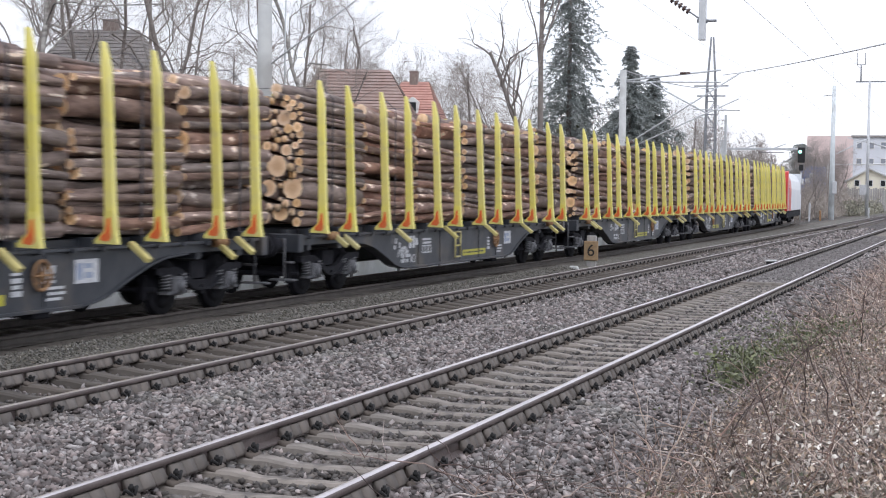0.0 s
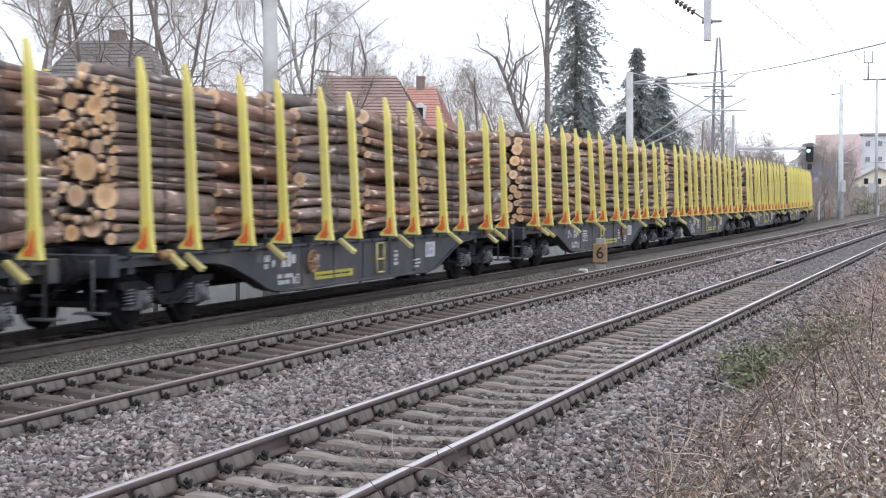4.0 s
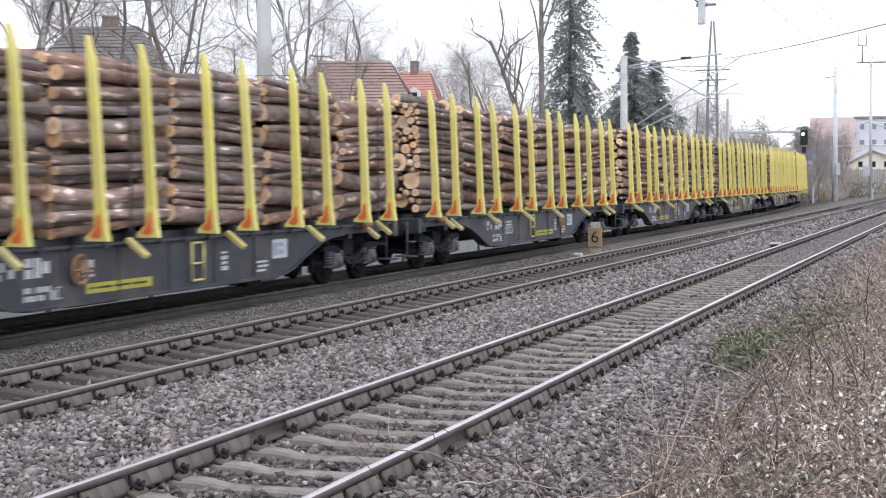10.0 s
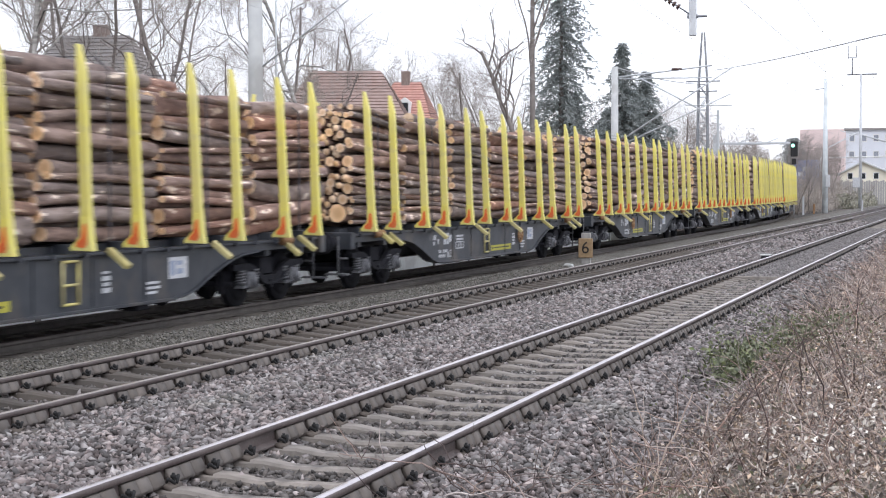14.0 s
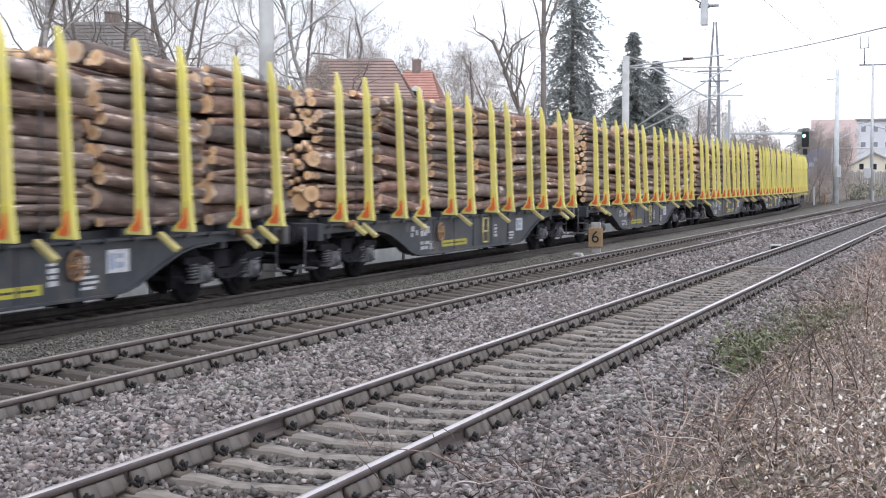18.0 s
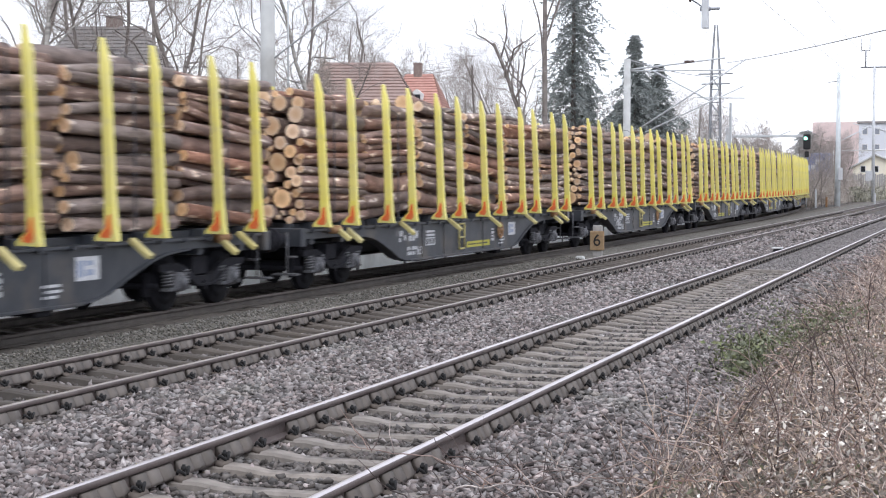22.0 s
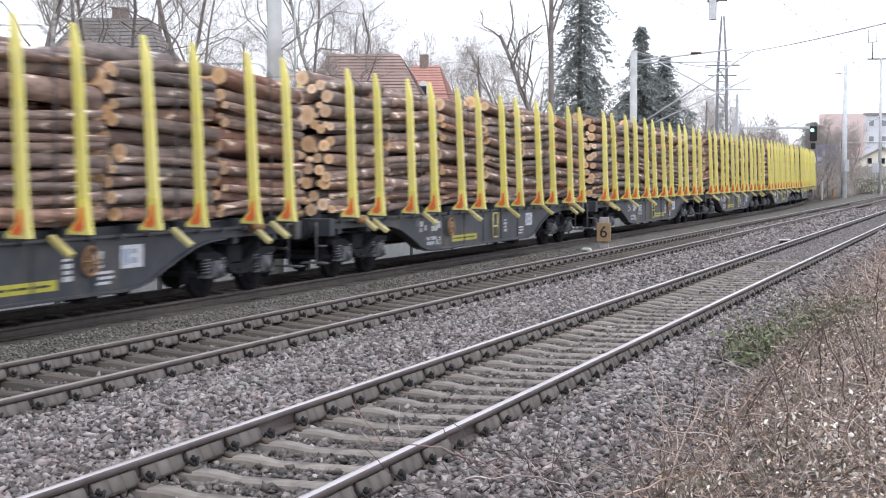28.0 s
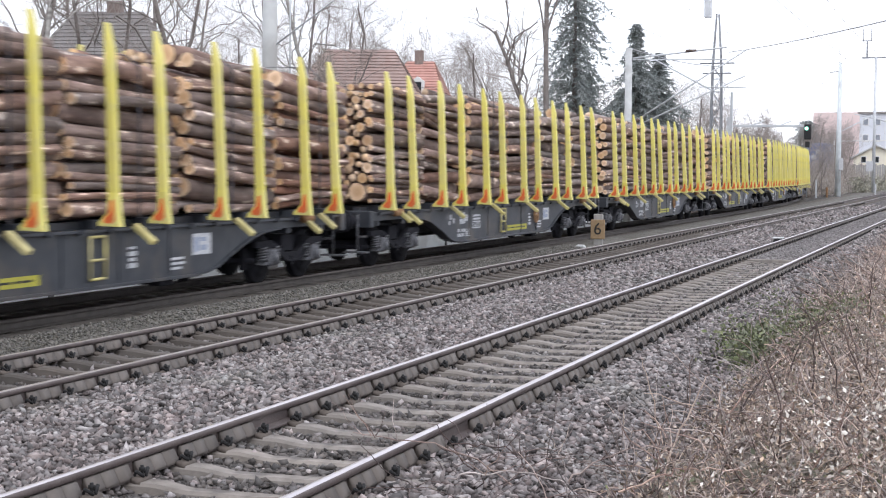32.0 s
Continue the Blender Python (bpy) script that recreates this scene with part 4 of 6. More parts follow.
def make_wagon(k):
    rng = random.Random(100 + k)
    aft = k in STEP_AFT
    w = thing("timber_wagon", WAGON_LABEL, "railway wagon", "wagons of the timber train")
    part("underframe", UNDERFRAME, None, w)
    for side in (1, -1):
        flip = Matrix.Rotation(0 if side > 0 else math.pi, 4, "Z")
        for y in STAKE_YS:
            m = Matrix.Translation((side * 1.40, y, FLOOR + 0.16)) @ flip @ Matrix.Rotation(-0.04 + rng.uniform(-0.012, 0.012), 4, "Y") @ Matrix.Rotation(rng.uniform(-0.01, 0.01), 4, "X")
            st = part("stake", STAKE, None, w, "bright yellow steel stake with a slanting tip", m)
            if side > 0:
                foot = part("foot", GUSSET, None, st)
                part("marking", MARK, None, st, "red triangle marking")
        if side > 0:
            for i, y in enumerate((-8.5, -7.9, -4.9, -1.7, 1.5, 4.8, 7.6, 8.3)):
                part("tensioner", WINCH, None, w, "worn yellow strap tensioner hanging out", Matrix.Translation((1.20, y + 0.35, FLOOR + 0.04 + (-0.06 if i in (1, 6) else 0))))
    part("brake_cylinder", CYLINDER, None, w, "black brake cylinder below the frame", Matrix.Translation((0.75, 3.1, 0.42)))
    part("air_tank", TANK, None, w, "black air tank below the frame", Matrix.Translation((0.6, -1.4, 0.42)))
    for e in (-1, 1):
        bog = part("bogie", BOGIE_FRAME, None, w, "dark grimy two-axle bogie", Matrix.Translation((0, e * 7.75, 0)))
        for y in (-0.9, 0.9):
            ws = part("wheelset", WHEELSET, None, bog, "black wheels on one axle", Matrix.Translation((0, y, 0.46)))
            part("axlebox", AXLEBOX, None, bog, m=Matrix.Translation((0, y, 0.46)))
            for d in (-0.27, 0.27):
                part("spring", SPRING, None, bog, "coil spring", Matrix.Translation((0, y + d, 0.42)))
        for x in (-0.875, 0.875):
            part("buffer", BUFFER, None, w, m=Matrix.Translation((x, e * 9.80, 1.0)) @ Matrix.Rotation(0 if e > 0 else math.pi, 4, "Z"))
        end = Matrix.Translation((0, e * 9.80, 0.98)) @ Matrix.Rotation(0 if e > 0 else math.pi, 4, "Z")
        part("coupling", COUPLING, None, w, "screw coupling", end)
        for x in (-0.42, 0.42):
            part("hose", HOSE, None, w, "black air hose", end @ Matrix.Translation((x, 0, 0)))
        part("shunter_step", HANDRAIL, None, w, "grey step and handrail at the end", end if e > 0 else Matrix.Translation((0, e * 9.80, 0.98)) @ Matrix.Rotation(math.pi, 4, "Z") @ Matrix.Translation((-1.95, 0, 0)))
    X = 1.143
    for mesh, y, z, label in ((FRAME_SIGN, -3.75, 0.76, "white stencilled marks"), (NUMBER, -4.0, 0.44, "white stencilled number as bars"), (LINES, 3.0, 0.46, "three lines of white stencil"),
                              (GREY_BOX, -4.85, 0.88, "grey steel box")):
        ob = part(mesh.name, mesh, None, w, label, Matrix.Translation((X, y + rng.uniform(-0.15, 0.15), z)))
        if mesh is not GREY_BOX:
            ob["kind"] = "stuff"
    y = 0.22 if aft else -2.4
    strip = part("yellow_notice_strip", NOTICE, None, w, "yellow notice strip", Matrix.Translation((X, y, 0.46)))
    part("notice_print", NOTICE_PRINT, None, strip, "dark printing as bars", Matrix.Translation((0.0035, 0, 0)))["kind"] = "stuff"
    part("data_plate", PLATE, None, w, "white data plate", Matrix.Translation((X, 3.74, 0.66)))
    part("plate_print", PRINT, None, w, "grey printed lines", Matrix.Translation((1.1462, 3.74, 0.66)))["kind"] = "stuff"
    part("drum", DRUM, None, w, "rusty strap drum", Matrix.Translation((1.26, -8.25, FLOOR - 0.02)))
    part("drum", DRUM, None, w, "rusty strap drum", Matrix.Translation((1.26, 7.95, FLOOR - 0.02)))
    part("handwheel", RING, None, w, "rust-orange brake handwheel", Matrix.Translation((1.20, 2.85 if aft else -2.62, 0.82)))
    part("step", STEP, None, w, "yellow step frame", Matrix.Translation((1.16, -0.3 if aft else 0.85, 0.98)))
    more = [part("ring_plate", RING_PLATE, None, w, "white panel beside the handwheel", Matrix.Translation((X, (2.95 if aft else -2.5), 0.70))),
            part("stencil_column", SIDE_STACK, None, w, "column of small white stencils", Matrix.Translation((X, 2.22 if aft else 1.75, 0.56))),
            part("stencil_mark", SMALL_MARKS, None, w, "small white marks", Matrix.Translation((X, -4.5 + rng.uniform(-0.1, 0.1), 0.76)))]
    if aft:
        more.append(part("stencil_table", TABLE, None, w, "white stencilled load table as bars", Matrix.Translation((X, -2.75, 0.62))))
    for ob in more:
        ob["kind"] = "stuff"
    if k in (1, 3, 12):
        mark = part("scrawl", SCRAWLS[k % 3], None, w, "white spray-painted squiggle", Matrix.Translation((X, -4.35, 0.66)))
        mark["kind"] = "stuff"
    return w


# ---- logs ----
def log_meshes(main, other):
    """Round timber of about three metres: bark with bumps and slight sweep, pale sawn ends."""
    out = []
    for i in range(16):
        rng = random.Random(40 + i)
        bm = bmesh.new()
        n, segs = 9, 5
        sweep, phase = (0.18 if i % 6 == 1 else 0.07) * rng.random(), rng.uniform(0, 6.28)
        rings = []
        for j in range(segs):
            t = j / (segs - 1)
            y = (t - 0.5) * 3.08
            r = 1.0 - (0.24 if i % 4 == 2 else 0.12) * (t if i % 2 else 1 - t) + rng.uniform(-0.04, 0.04)
            cx, cz = sweep * math.sin(math.pi * t) * math.cos(phase), sweep * math.sin(math.pi * t) * math.sin(phase)
            rings.append([bm.verts.new((cx + 0.1 * r * math.cos(2 * math.pi * a / n) * (1 + rng.uniform(-0.06, 0.06)), y, cz + 0.1 * r * math.sin(2 * math.pi * a / n) * (1 + rng.uniform(-0.06, 0.06)))) for a in range(n)])
        for a, b in zip(rings, rings[1:]):
            for j in range(n):
                f = bm.faces.new((a[j], a[(j + 1) % n], b[(j + 1) % n], b[j]))
                f.smooth = True
        for ring in (rings[0], rings[-1][::-1]):
            f = bm.faces.new(ring)
            f.material_index = 1
        bmesh.ops.recalc_face_normals(bm, faces=bm.faces)
        out.append(finish(bm, "log", (other if i % 5 == 4 else main, CUT)))
    return out


LOG_SETS = (log_meshes(BARK, BARK_GREY), log_meshes(BARK_RED, BARK), log_meshes(BARK_GREY, BARK))


def pack(seed, mean, width=2.34, height=2.45, big=0.05):
    """Circles dropped into the rack one by one, each to the lowest place."""
    rng = np.random.RandomState(seed)
    cs = np.zeros((0, 3))
    xs = np.linspace(-1, 1, 61)
    crown = rng.uniform(0.02, 0.25)
    for _ in range(400):
        r = rng.uniform(0.55, 1.4) * mean if rng.rand() > big else rng.uniform(0.14, 0.225)
        x = xs * (width / 2 - r)
        z = np.full(61, r)
        if len(cs):
            d = np.abs(x[:, None] - cs[None, :, 0])
            s = r + cs[None, :, 2] * 0.98
            top = np.where(d < s, cs[None, :, 1] + np.sqrt(np.maximum(s * s - d * d, 0)), 0)
            z = np.maximum(z, top.max(axis=1))
        cap = height + crown * (1 - (x / (width / 2)) ** 2) - z - r
        i = int(np.argmin(z + rng.uniform(0, 0.01, 61)))
        if cap[i] < -0.02:
            if rng.rand() < 0.25:
                break
            continue
        cs = np.vstack([cs, (x[i], z[i], r)])
    return cs


def make_stack(seed, singles, rear):
    """One bundle of logs, lengthwise, between two pairs of stakes. singles: how many of those in sight are pieces of their own."""
    rng = random.Random(seed)
    mean = rng.choice((0.072, 0.083, 0.095, 0.112))
    cs = pack(seed, mean, height=2.40 + rng.uniform(-0.07, 0.1), big=rng.choice((0.04, 0.1, 0.22)))
    tone = (0, 1, 0, 2, 1)[seed % 5]
    LOGS = LOG_SETS[tone]
    stack = thing("log_stack", ("stack of rough brown logs with pale sawn ends between yellow stakes", "stack of reddish-brown logs with pale sawn ends between yellow stakes",
                  "stack of grey-brown logs with pale sawn ends between yellow stakes")[tone], "logs", "log stacks on the train")
    tilt_bias = rng.choice((-0.06, -0.03, 0.0, 0.03, 0.055))
    if rng.random() < 0.7:
        for _ in range(rng.randrange(2, 6)):
            x = rng.uniform(-0.7, 0.95)
            r = rng.choice((rng.uniform(0.06, 0.13), rng.uniform(0.10, 0.19)))
            near = [c[1] + c[2] for c in cs if abs(c[0] - x) < c[2] + r]
            if near and max(near) + r * 1.75 < 2.72:
                cs = np.vstack([cs, (x, max(near) + r * 0.75, r)])
    order = sorted(range(len(cs)), key=lambda i: cs[i][0] + cs[i][2] + (0.35 * cs[i][1] / 2.4 if cs[i][1] > 2.0 else 0), reverse=True)
    if rear:
        order = order[:24] + sorted(order[24:], key=lambda i: -cs[i][2])
    poses = {}
    for i in range(len(cs)):
        x, z, r = cs[i]
        ln = rng.uniform(0.98, 1.02)
        m = (Matrix.Translation((x, rng.gauss(0, 0.035 if rear else 0.06), z)) @ Matrix.Rotation(tilt_bias + rng.gauss(0, 0.042 if seed % 3 == 0 else 0.026), 4, "X") @ Matrix.Rotation(rng.gauss(0, 0.009), 4, "Z")
             @ Matrix.Rotation(rng.uniform(0, 6.28), 4, "Y") @ Matrix.Diagonal((r * 10, ln, r * 10, 1)))
        poses[i] = (m, rng.randrange(16))
    for i in order[:singles]:
        m, k = poses[i]
        ob = part("log", LOGS[k], None, stack)
        ob.matrix_basis = m
    rest = order[singles:]
    vs, fs, ix, base = [], [], [], 0
    for i in rest:
        m, k = poses[i]
        me = LOGS[k]
        for v in me.vertices:
            vs.append(m @ v.co)
        for p in me.polygons:
            v = list(p.vertices)
            for j in range(1, len(v) - 1):
                fs.append((base + v[0], base + v[j], base + v[j + 1]))
                ix.append(p.material_index)
        base += len(me.vertices)
    core = part("log", soup("logs_within", vs, fs, ((BARK, BARK_RED, BARK_GREY)[tone], CUT_WITHIN), ix), None, stack, "logs packed behind the outer ones")
    core["kind"] = "stuff"
    bm = bmesh.new()
    y = rng.choice((-0.18, 0.12, 0.25))
    top = float(np.max(cs[:, 1] + cs[:, 2]))
    edge = max(c[0] + c[2] for c in cs)
    pts = [(edge + 0.012, -0.02), (edge + 0.014, top * 0.5), (edge + 0.005, top * 0.93), (edge - 0.22, top + 0.01), (0.0, top + 0.03), (-edge + 0.22, top + 0.01), (-edge - 0.012, top * 0.9), (-edge - 0.012, -0.02)]
    for (x0, z0), (x1, z1) in zip(pts, pts[1:]):
        d = Vector((x1 - x0, 0, z1 - z0)).normalized()
        nrm = Vector((-d.z, 0, d.x)) * 0.004
        a, b = Vector((x0, y, z0)), Vector((x1, y, z1))
        w = Vector((0, 0.025, 0))
        vsx = [bm.verts.new(q + s * w + o) for o in (-nrm, nrm) for q, s in ((a, -1), (a, 1), (b, 1), (b, -1))]
        for q in ((0, 1, 2, 3), (7, 6, 5, 4), (0, 4, 5, 1), (1, 5, 6, 2), (2, 6, 7, 3), (3, 7, 4, 0)):
            bm.faces.new([vsx[i] for i in q])
    part("strap", bm, WEB, stack, "dark webbing strap over the logs")
    return stack


PLAIN = [make_stack(500 + i, 22, False) for i in range(11)]
REAR = [make_stack(700 + i, 70, True) for i in range(6)]
wagons, stacks = [], []
order_rng = random.Random(77)
used = set()
for k in range(WAGONS):
    w = make_wagon(k)
    wagons.append(w)
    for i in range(6):
        pool = REAR if i == 0 else PLAIN
        j = order_rng.randrange(len(pool))
        if i and stacks and stacks[-1][3] == j:
            j = (j + 1) % len(pool)
        key = (i == 0, j)
        ob = pool[j] if key not in used else copy_thing(pool[j], Matrix())
        used.add(key)
        stacks.append((ob, k, (-8.145 + order_rng.uniform(-0.09, 0.09) if i else -7.93) + 3.33 * i, j))


# ---- the engine ----
def make_loco():
    e = thing("electric_locomotive", "white electric locomotive with a red rear cab", "locomotive")
    bm = bmesh.new()
    sec = ((-1.45, 1.05), (1.45, 1.05), (1.47, 2.6), (1.40, 3.2), (1.15, 3.65), (0.7, 3.85), (-0.7, 3.85), (-1.15, 3.65), (-1.40, 3.2), (-1.47, 2.6))
    prism(bm, sec, 1, -8.0, 6.9)
    part("body", bm, LOCO_WHITE, e)
    bm = bmesh.new()
    prism(bm, ((6.9, 1.05), (9.3, 1.05), (9.4, 2.0), (8.5, 3.3), (7.7, 3.75), (6.9, 3.85)), 0, -1.42, 1.42)
    part("front_cab", bm, LOCO_WHITE, e)
    bm = bmesh.new()
    prism(bm, ((-8.0, 1.05), (-9.3, 1.05), (-9.4, 2.0), (-8.9, 3.3), (-8.5, 3.75), (-8.0, 3.85)), 0, -1.42, 1.42)
    part("rear_cab", bm, LOCO_RED, e, "red rear cab")
    bm = bmesh.new()
    prism(bm, tuple((x * 1.006, z if z < 1.1 else z + 0.012) for x, z in sec), 1, -7.9, -5.4)
    part("red_band", bm, LOCO_RED, e, "broad red band")
    for s in (1, -1):
        bm = bmesh.new()
        prism(bm, ((8.62, 2.25), (9.22, 2.25), (8.55, 3.15), (8.1, 3.15)), 0, s * 1.425 - 0.006, s * 1.425 + 0.006)
        part("side_window", bm, GLASS, e)
    bm = bmesh.new()
    prism(bm, ((9.36, 2.2), (9.4, 2.2), (8.62, 3.32), (8.56, 3.3)), 0, -1.2, 1.2)
    part("windscreen", bm, GLASS, e)
    bm = bmesh.new()
    box(bm, (-1.4, -9.2, 0.55), (1.4, 9.2, 1.06), 0.05)
    box(bm, (-1.1, -2.0, 0.25), (1.1, 2.0, 0.6), 0.05)
    part("skirt", bm, BOGIE, e)
    for y in (-5.2, 5.2):
        bog = part("bogie", BOGIE_FRAME, None, e, "dark bogie", Matrix.Translation((0, y, 0)))
        for d in (-1.3, 1.3):
            part("wheelset", WHEELSET, None, bog, m=Matrix.Translation((0, d, 0.5)))
    for y, up in ((-5.5, True), (5.5, False)):
        bm = bmesh.new()
        z = 3.95
        h = 1.25 if up else 0.2
        tube(bm, (0, y - 0.6, z), (0, y + 0.7, z + h * 0.5), 0.04, n=6)
        tube(bm, (0, y + 0.7, z + h * 0.5), (0, y - 0.3, z + h), 0.03, n=6)
        for d in (-0.12, 0.12):
            tube(bm, (-0.9, y - 0.3 + d, z + h), (0.9, y - 0.3 + d, z + h), 0.025, n=6)
        box(bm, (-0.6, y - 0.8, z - 0.1), (0.6, y - 0.4, z + 0.05))
        part("pantograph", bm, DARK_STEEL, e, "grey current collector")
    return e


loco = make_loco()


# ---- masts, wires, signs ----
def tapered(bm, x, y, z0, z1, r0, r1, n=16):
    tube(bm, (x, y, z0), (x, y, z1), r0, r1, n=n)


def strut(bm, a, b, r=0.03, n=6):
    tube(bm, a, b, r, n=n)


def insulator(bm, a, b):
    a, b = Vector(a), Vector(b)
    for i in range(5):
        p = a.lerp(b, 0.15 + 0.7 * i / 4)
        d = (b - a).normalized() * 0.025
        tube(bm, p - d, p + d, 0.075, 0.05, n=8)


def overhead_mast(x, y, z0, top, r0, r1, arms):
    """Concrete mast with a beam over the tracks and the registration arms that hang from it."""
    t = thing("catenary_mast", "pale grey round concrete overhead-line mast with steel arms", "mast", "overhead-line masts")
    bm = bmesh.new()
    tapered(bm, x, y, z0, top, r0, r1, 18)
    part("pole", bm, CONCRETE, t, "smooth tapered concrete pole", smooth=False)
    for kind, pts, r in arms:
        bm = bmesh.new()
        for a, b in zip(pts, pts[1:]):
            strut(bm, a, b, r)
        part(kind, bm, INSULATOR if kind == "insulator" else GALV, t)
    return t


M1 = (-16.2, 34.3)
m1 = overhead_mast(*M1, -0.8, 9.6, 0.21, 0.15, (
    ("beam", ((M1[0], M1[1], 8.9), (-5.2, M1[1], 8.9)), 0.09), ("beam", ((M1[0], M1[1], 8.3), (-5.2, M1[1], 8.4)), 0.06),
    ("brace", ((-16.05, 34.3, 4.85), (-12.9, 34.0, 6.85)), 0.022),
    ("rod", ((-15.66, 34.3, 3.0), (-15.66, 34.3, 8.4)), 0.022), ("bracket", ((-16.2, 34.3, 6.9), (-15.66, 34.3, 6.9)), 0.03), ("bracket", ((-16.2, 34.3, 3.2), (-15.66, 34.3, 3.2)), 0.03)))
bm = bmesh.new()
box(bm, (-5.58, 33.63, 5.20), (-5.43, 33.77, 9.0), 0.01)
part("drop_post", bm, GALV, m1, "grey steel drop post")
bm = bmesh.new()
for a, b, r in (((-5.5, 33.7, 5.62), (-6.7, 33.7, 6.45), 0.018), ((-5.5, 33.7, 5.62), (-5.2, 33.7, 5.62), 0.03), ((-5.62, 33.7, 5.62), (-5.4, 33.7, 5.62), 0.05)):
    strut(bm, a, b, r)
part("arm", bm, DARK_STEEL, m1)
bm = bmesh.new()
insulator(bm, (-5.75, 33.7, 5.79), (-6.25, 33.7, 6.14))
part("insulator", bm, INSULATOR, m1, "brown ribbed insulator")

M2 = (-16.5, 77.1)
overhead_mast(*M2, -0.8, 8.1, 0.20, 0.17, (
    ("beam", ((M2[0], M2[1], 7.55), (-11.6, M2[1], 8.05)), 0.045), ("beam", ((M2[0], M2[1], 7.5), (-11.6, M2[1], 7.45)), 0.035),
    ("brace", ((-16.3, 77.0, 4.3), (-10.5, 76.5, 7.9)), 0.04), ("brace", ((-16.0, 77.0, 4.2), (-10.6, 76.5, 6.6)), 0.035),
    ("brace", ((-15.2, 77.0, 7.5), (-12.2, 76.5, 5.9)), 0.04), ("tube", ((-12.9, 77.0, 6.1), (-10.6, 77.0, 6.05)), 0.03),
    ("insulator", ((-13.6, 77.0, 7.9), (-13.1, 77.0, 7.9)), 0.06), ("insulator", ((-16.2, 77.0, 4.35), (-15.9, 77.0, 4.5)), 0.1)))

# lattice mast
def lattice_mast(x, y, z0, top):
    t = thing("lattice_mast", "slender dark steel lattice mast with a pointed head", "mast")
    w0, w1, waist = 0.42, 0.30, top - 3.6
    for sx in (-1, 1):
        for sy in (-1, 1):
            bm = bmesh.new()
            strut(bm, (x + sx * w0, y + sy * w0, z0), (x + sx * w1, y + sy * w1, waist), 0.055, 5)
            strut(bm, (x + sx * w1, y + sy * w1, waist), (x + sx * 0.08, y + sy * 0.08, top), 0.05, 5)
            part("leg", bm, DARK_STEEL, t)
    n = 11
    for i in range(n):
        za, zb = z0 + (waist - z0) * i / n, z0 + (waist - z0) * (i + 1) / n
        wa, wb = w0 + (w1 - w0) * i / n, w0 + (w1 - w0) * (i + 1) / n
        bm = bmesh.new()
        e = 1 if i % 2 else -1
        for s in (-1, 1):
            strut(bm, (x - e * wa, y + s * wa, za), (x + e * wb, y + s * wb, zb), 0.03, 4)
            strut(bm, (x + s * wa, y - e * wa, za), (x + s * wb, y + e * wb, zb), 0.03, 4)
            strut(bm, (x - wb, y + s * wb, zb), (x + wb, y + s * wb, zb), 0.025, 4)
        part("lattice", bm, DARK_STEEL, t)
    bm = bmesh.new()
    for z, l in ((waist + 0.2, 1.2), (waist - 0.5, 1.0)):
        strut(bm, (x - l, y, z), (x + l, y, z), 0.05)
    part("crossarm", bm, DARK_STEEL, t)
    return t


lattice_mast(-17.0, 108.8, -0.6, 12.9)
t = thing("catenary_mast", "grey steel post beside the lattice mast", "mast", "overhead-line masts")
bm = bmesh.new()
box(bm, (-16.36, 110.96, -0.6), (-16.18, 111.14, 7.6), 0.03)
part("pole", bm, GALV, t)

for x, y, z0, z1, r0, r1 in ((-12.3, 155, -0.5, 12.7, 0.30, 0.17),):
    t = thing("catenary_mast", "tall slim pale concrete pole", "mast", "overhead-line masts")
    bm = bmesh.new()
    tapered(bm, x, y, z0, z1, r0, r1, 14)
    part("pole", bm, PANEL_PALE, t)
    bm = bmesh.new()
    strut(bm, (x, y, z1 - 0.9), (x - 1.0, y, z1 - 1.0), 0.04)
    strut(bm, (x, y, z1), (x - 0.3, y, z1 + 3.0), 0.012)
    part("bracket", bm, DARK_STEEL, t)
    bm = bmesh.new()
    box(bm, (x + 0.1, y - 0.5, 2.2), (x + 0.5, y - 0.36, 3.4), 0.03)
    part("notice_plate", bm, WHITE, t)

X, Y = -11.0, 190.0
t = thing("tower_light", "slim steel pole with forked head and crossarm", "mast")
bm = bmesh.new()
tapered(bm, X, Y, -0.3, 15.7, 0.22, 0.13, 10)
part("pole", bm, GALV, t)
bm = bmesh.new()
strut(bm, (X - 1.6, Y, 15.6), (X + 1.8, Y, 15.6), 0.09)
for dx in (-1.5, -0.55):
    strut(bm, (X + dx, Y, 17.6 if dx < -1 else 17.6), (X + dx, Y, 19.0), 0.05)
strut(bm, (X - 1.5, Y, 17.6), (X - 0.55, Y, 17.6), 0.05)
strut(bm, (X - 1.02, Y, 15.6), (X - 1.02, Y, 17.6), 0.09)
part("fork", bm, DARK_STEEL, t)
bm = bmesh.new()
strut(bm, (X, Y, 8.9), (X - 3.4, Y - 3.8, 6.9), 0.06)
strut(bm, (X, Y, 8.4), (X - 2.2, Y - 2, 8.9), 0.05)
strut(bm, (X, Y, 8.5), (X + 3, Y + 1, 7.6), 0.09)
part("brace", bm, GALV, t, "pale slanting tubes")
bm = bmesh.new()
box(bm, (X - 0.85, Y - 0.4, 2.2), (X - 0.05, Y - 0.3, 3.4), 0.03)
part("sign_plate", bm, WHITE, t)

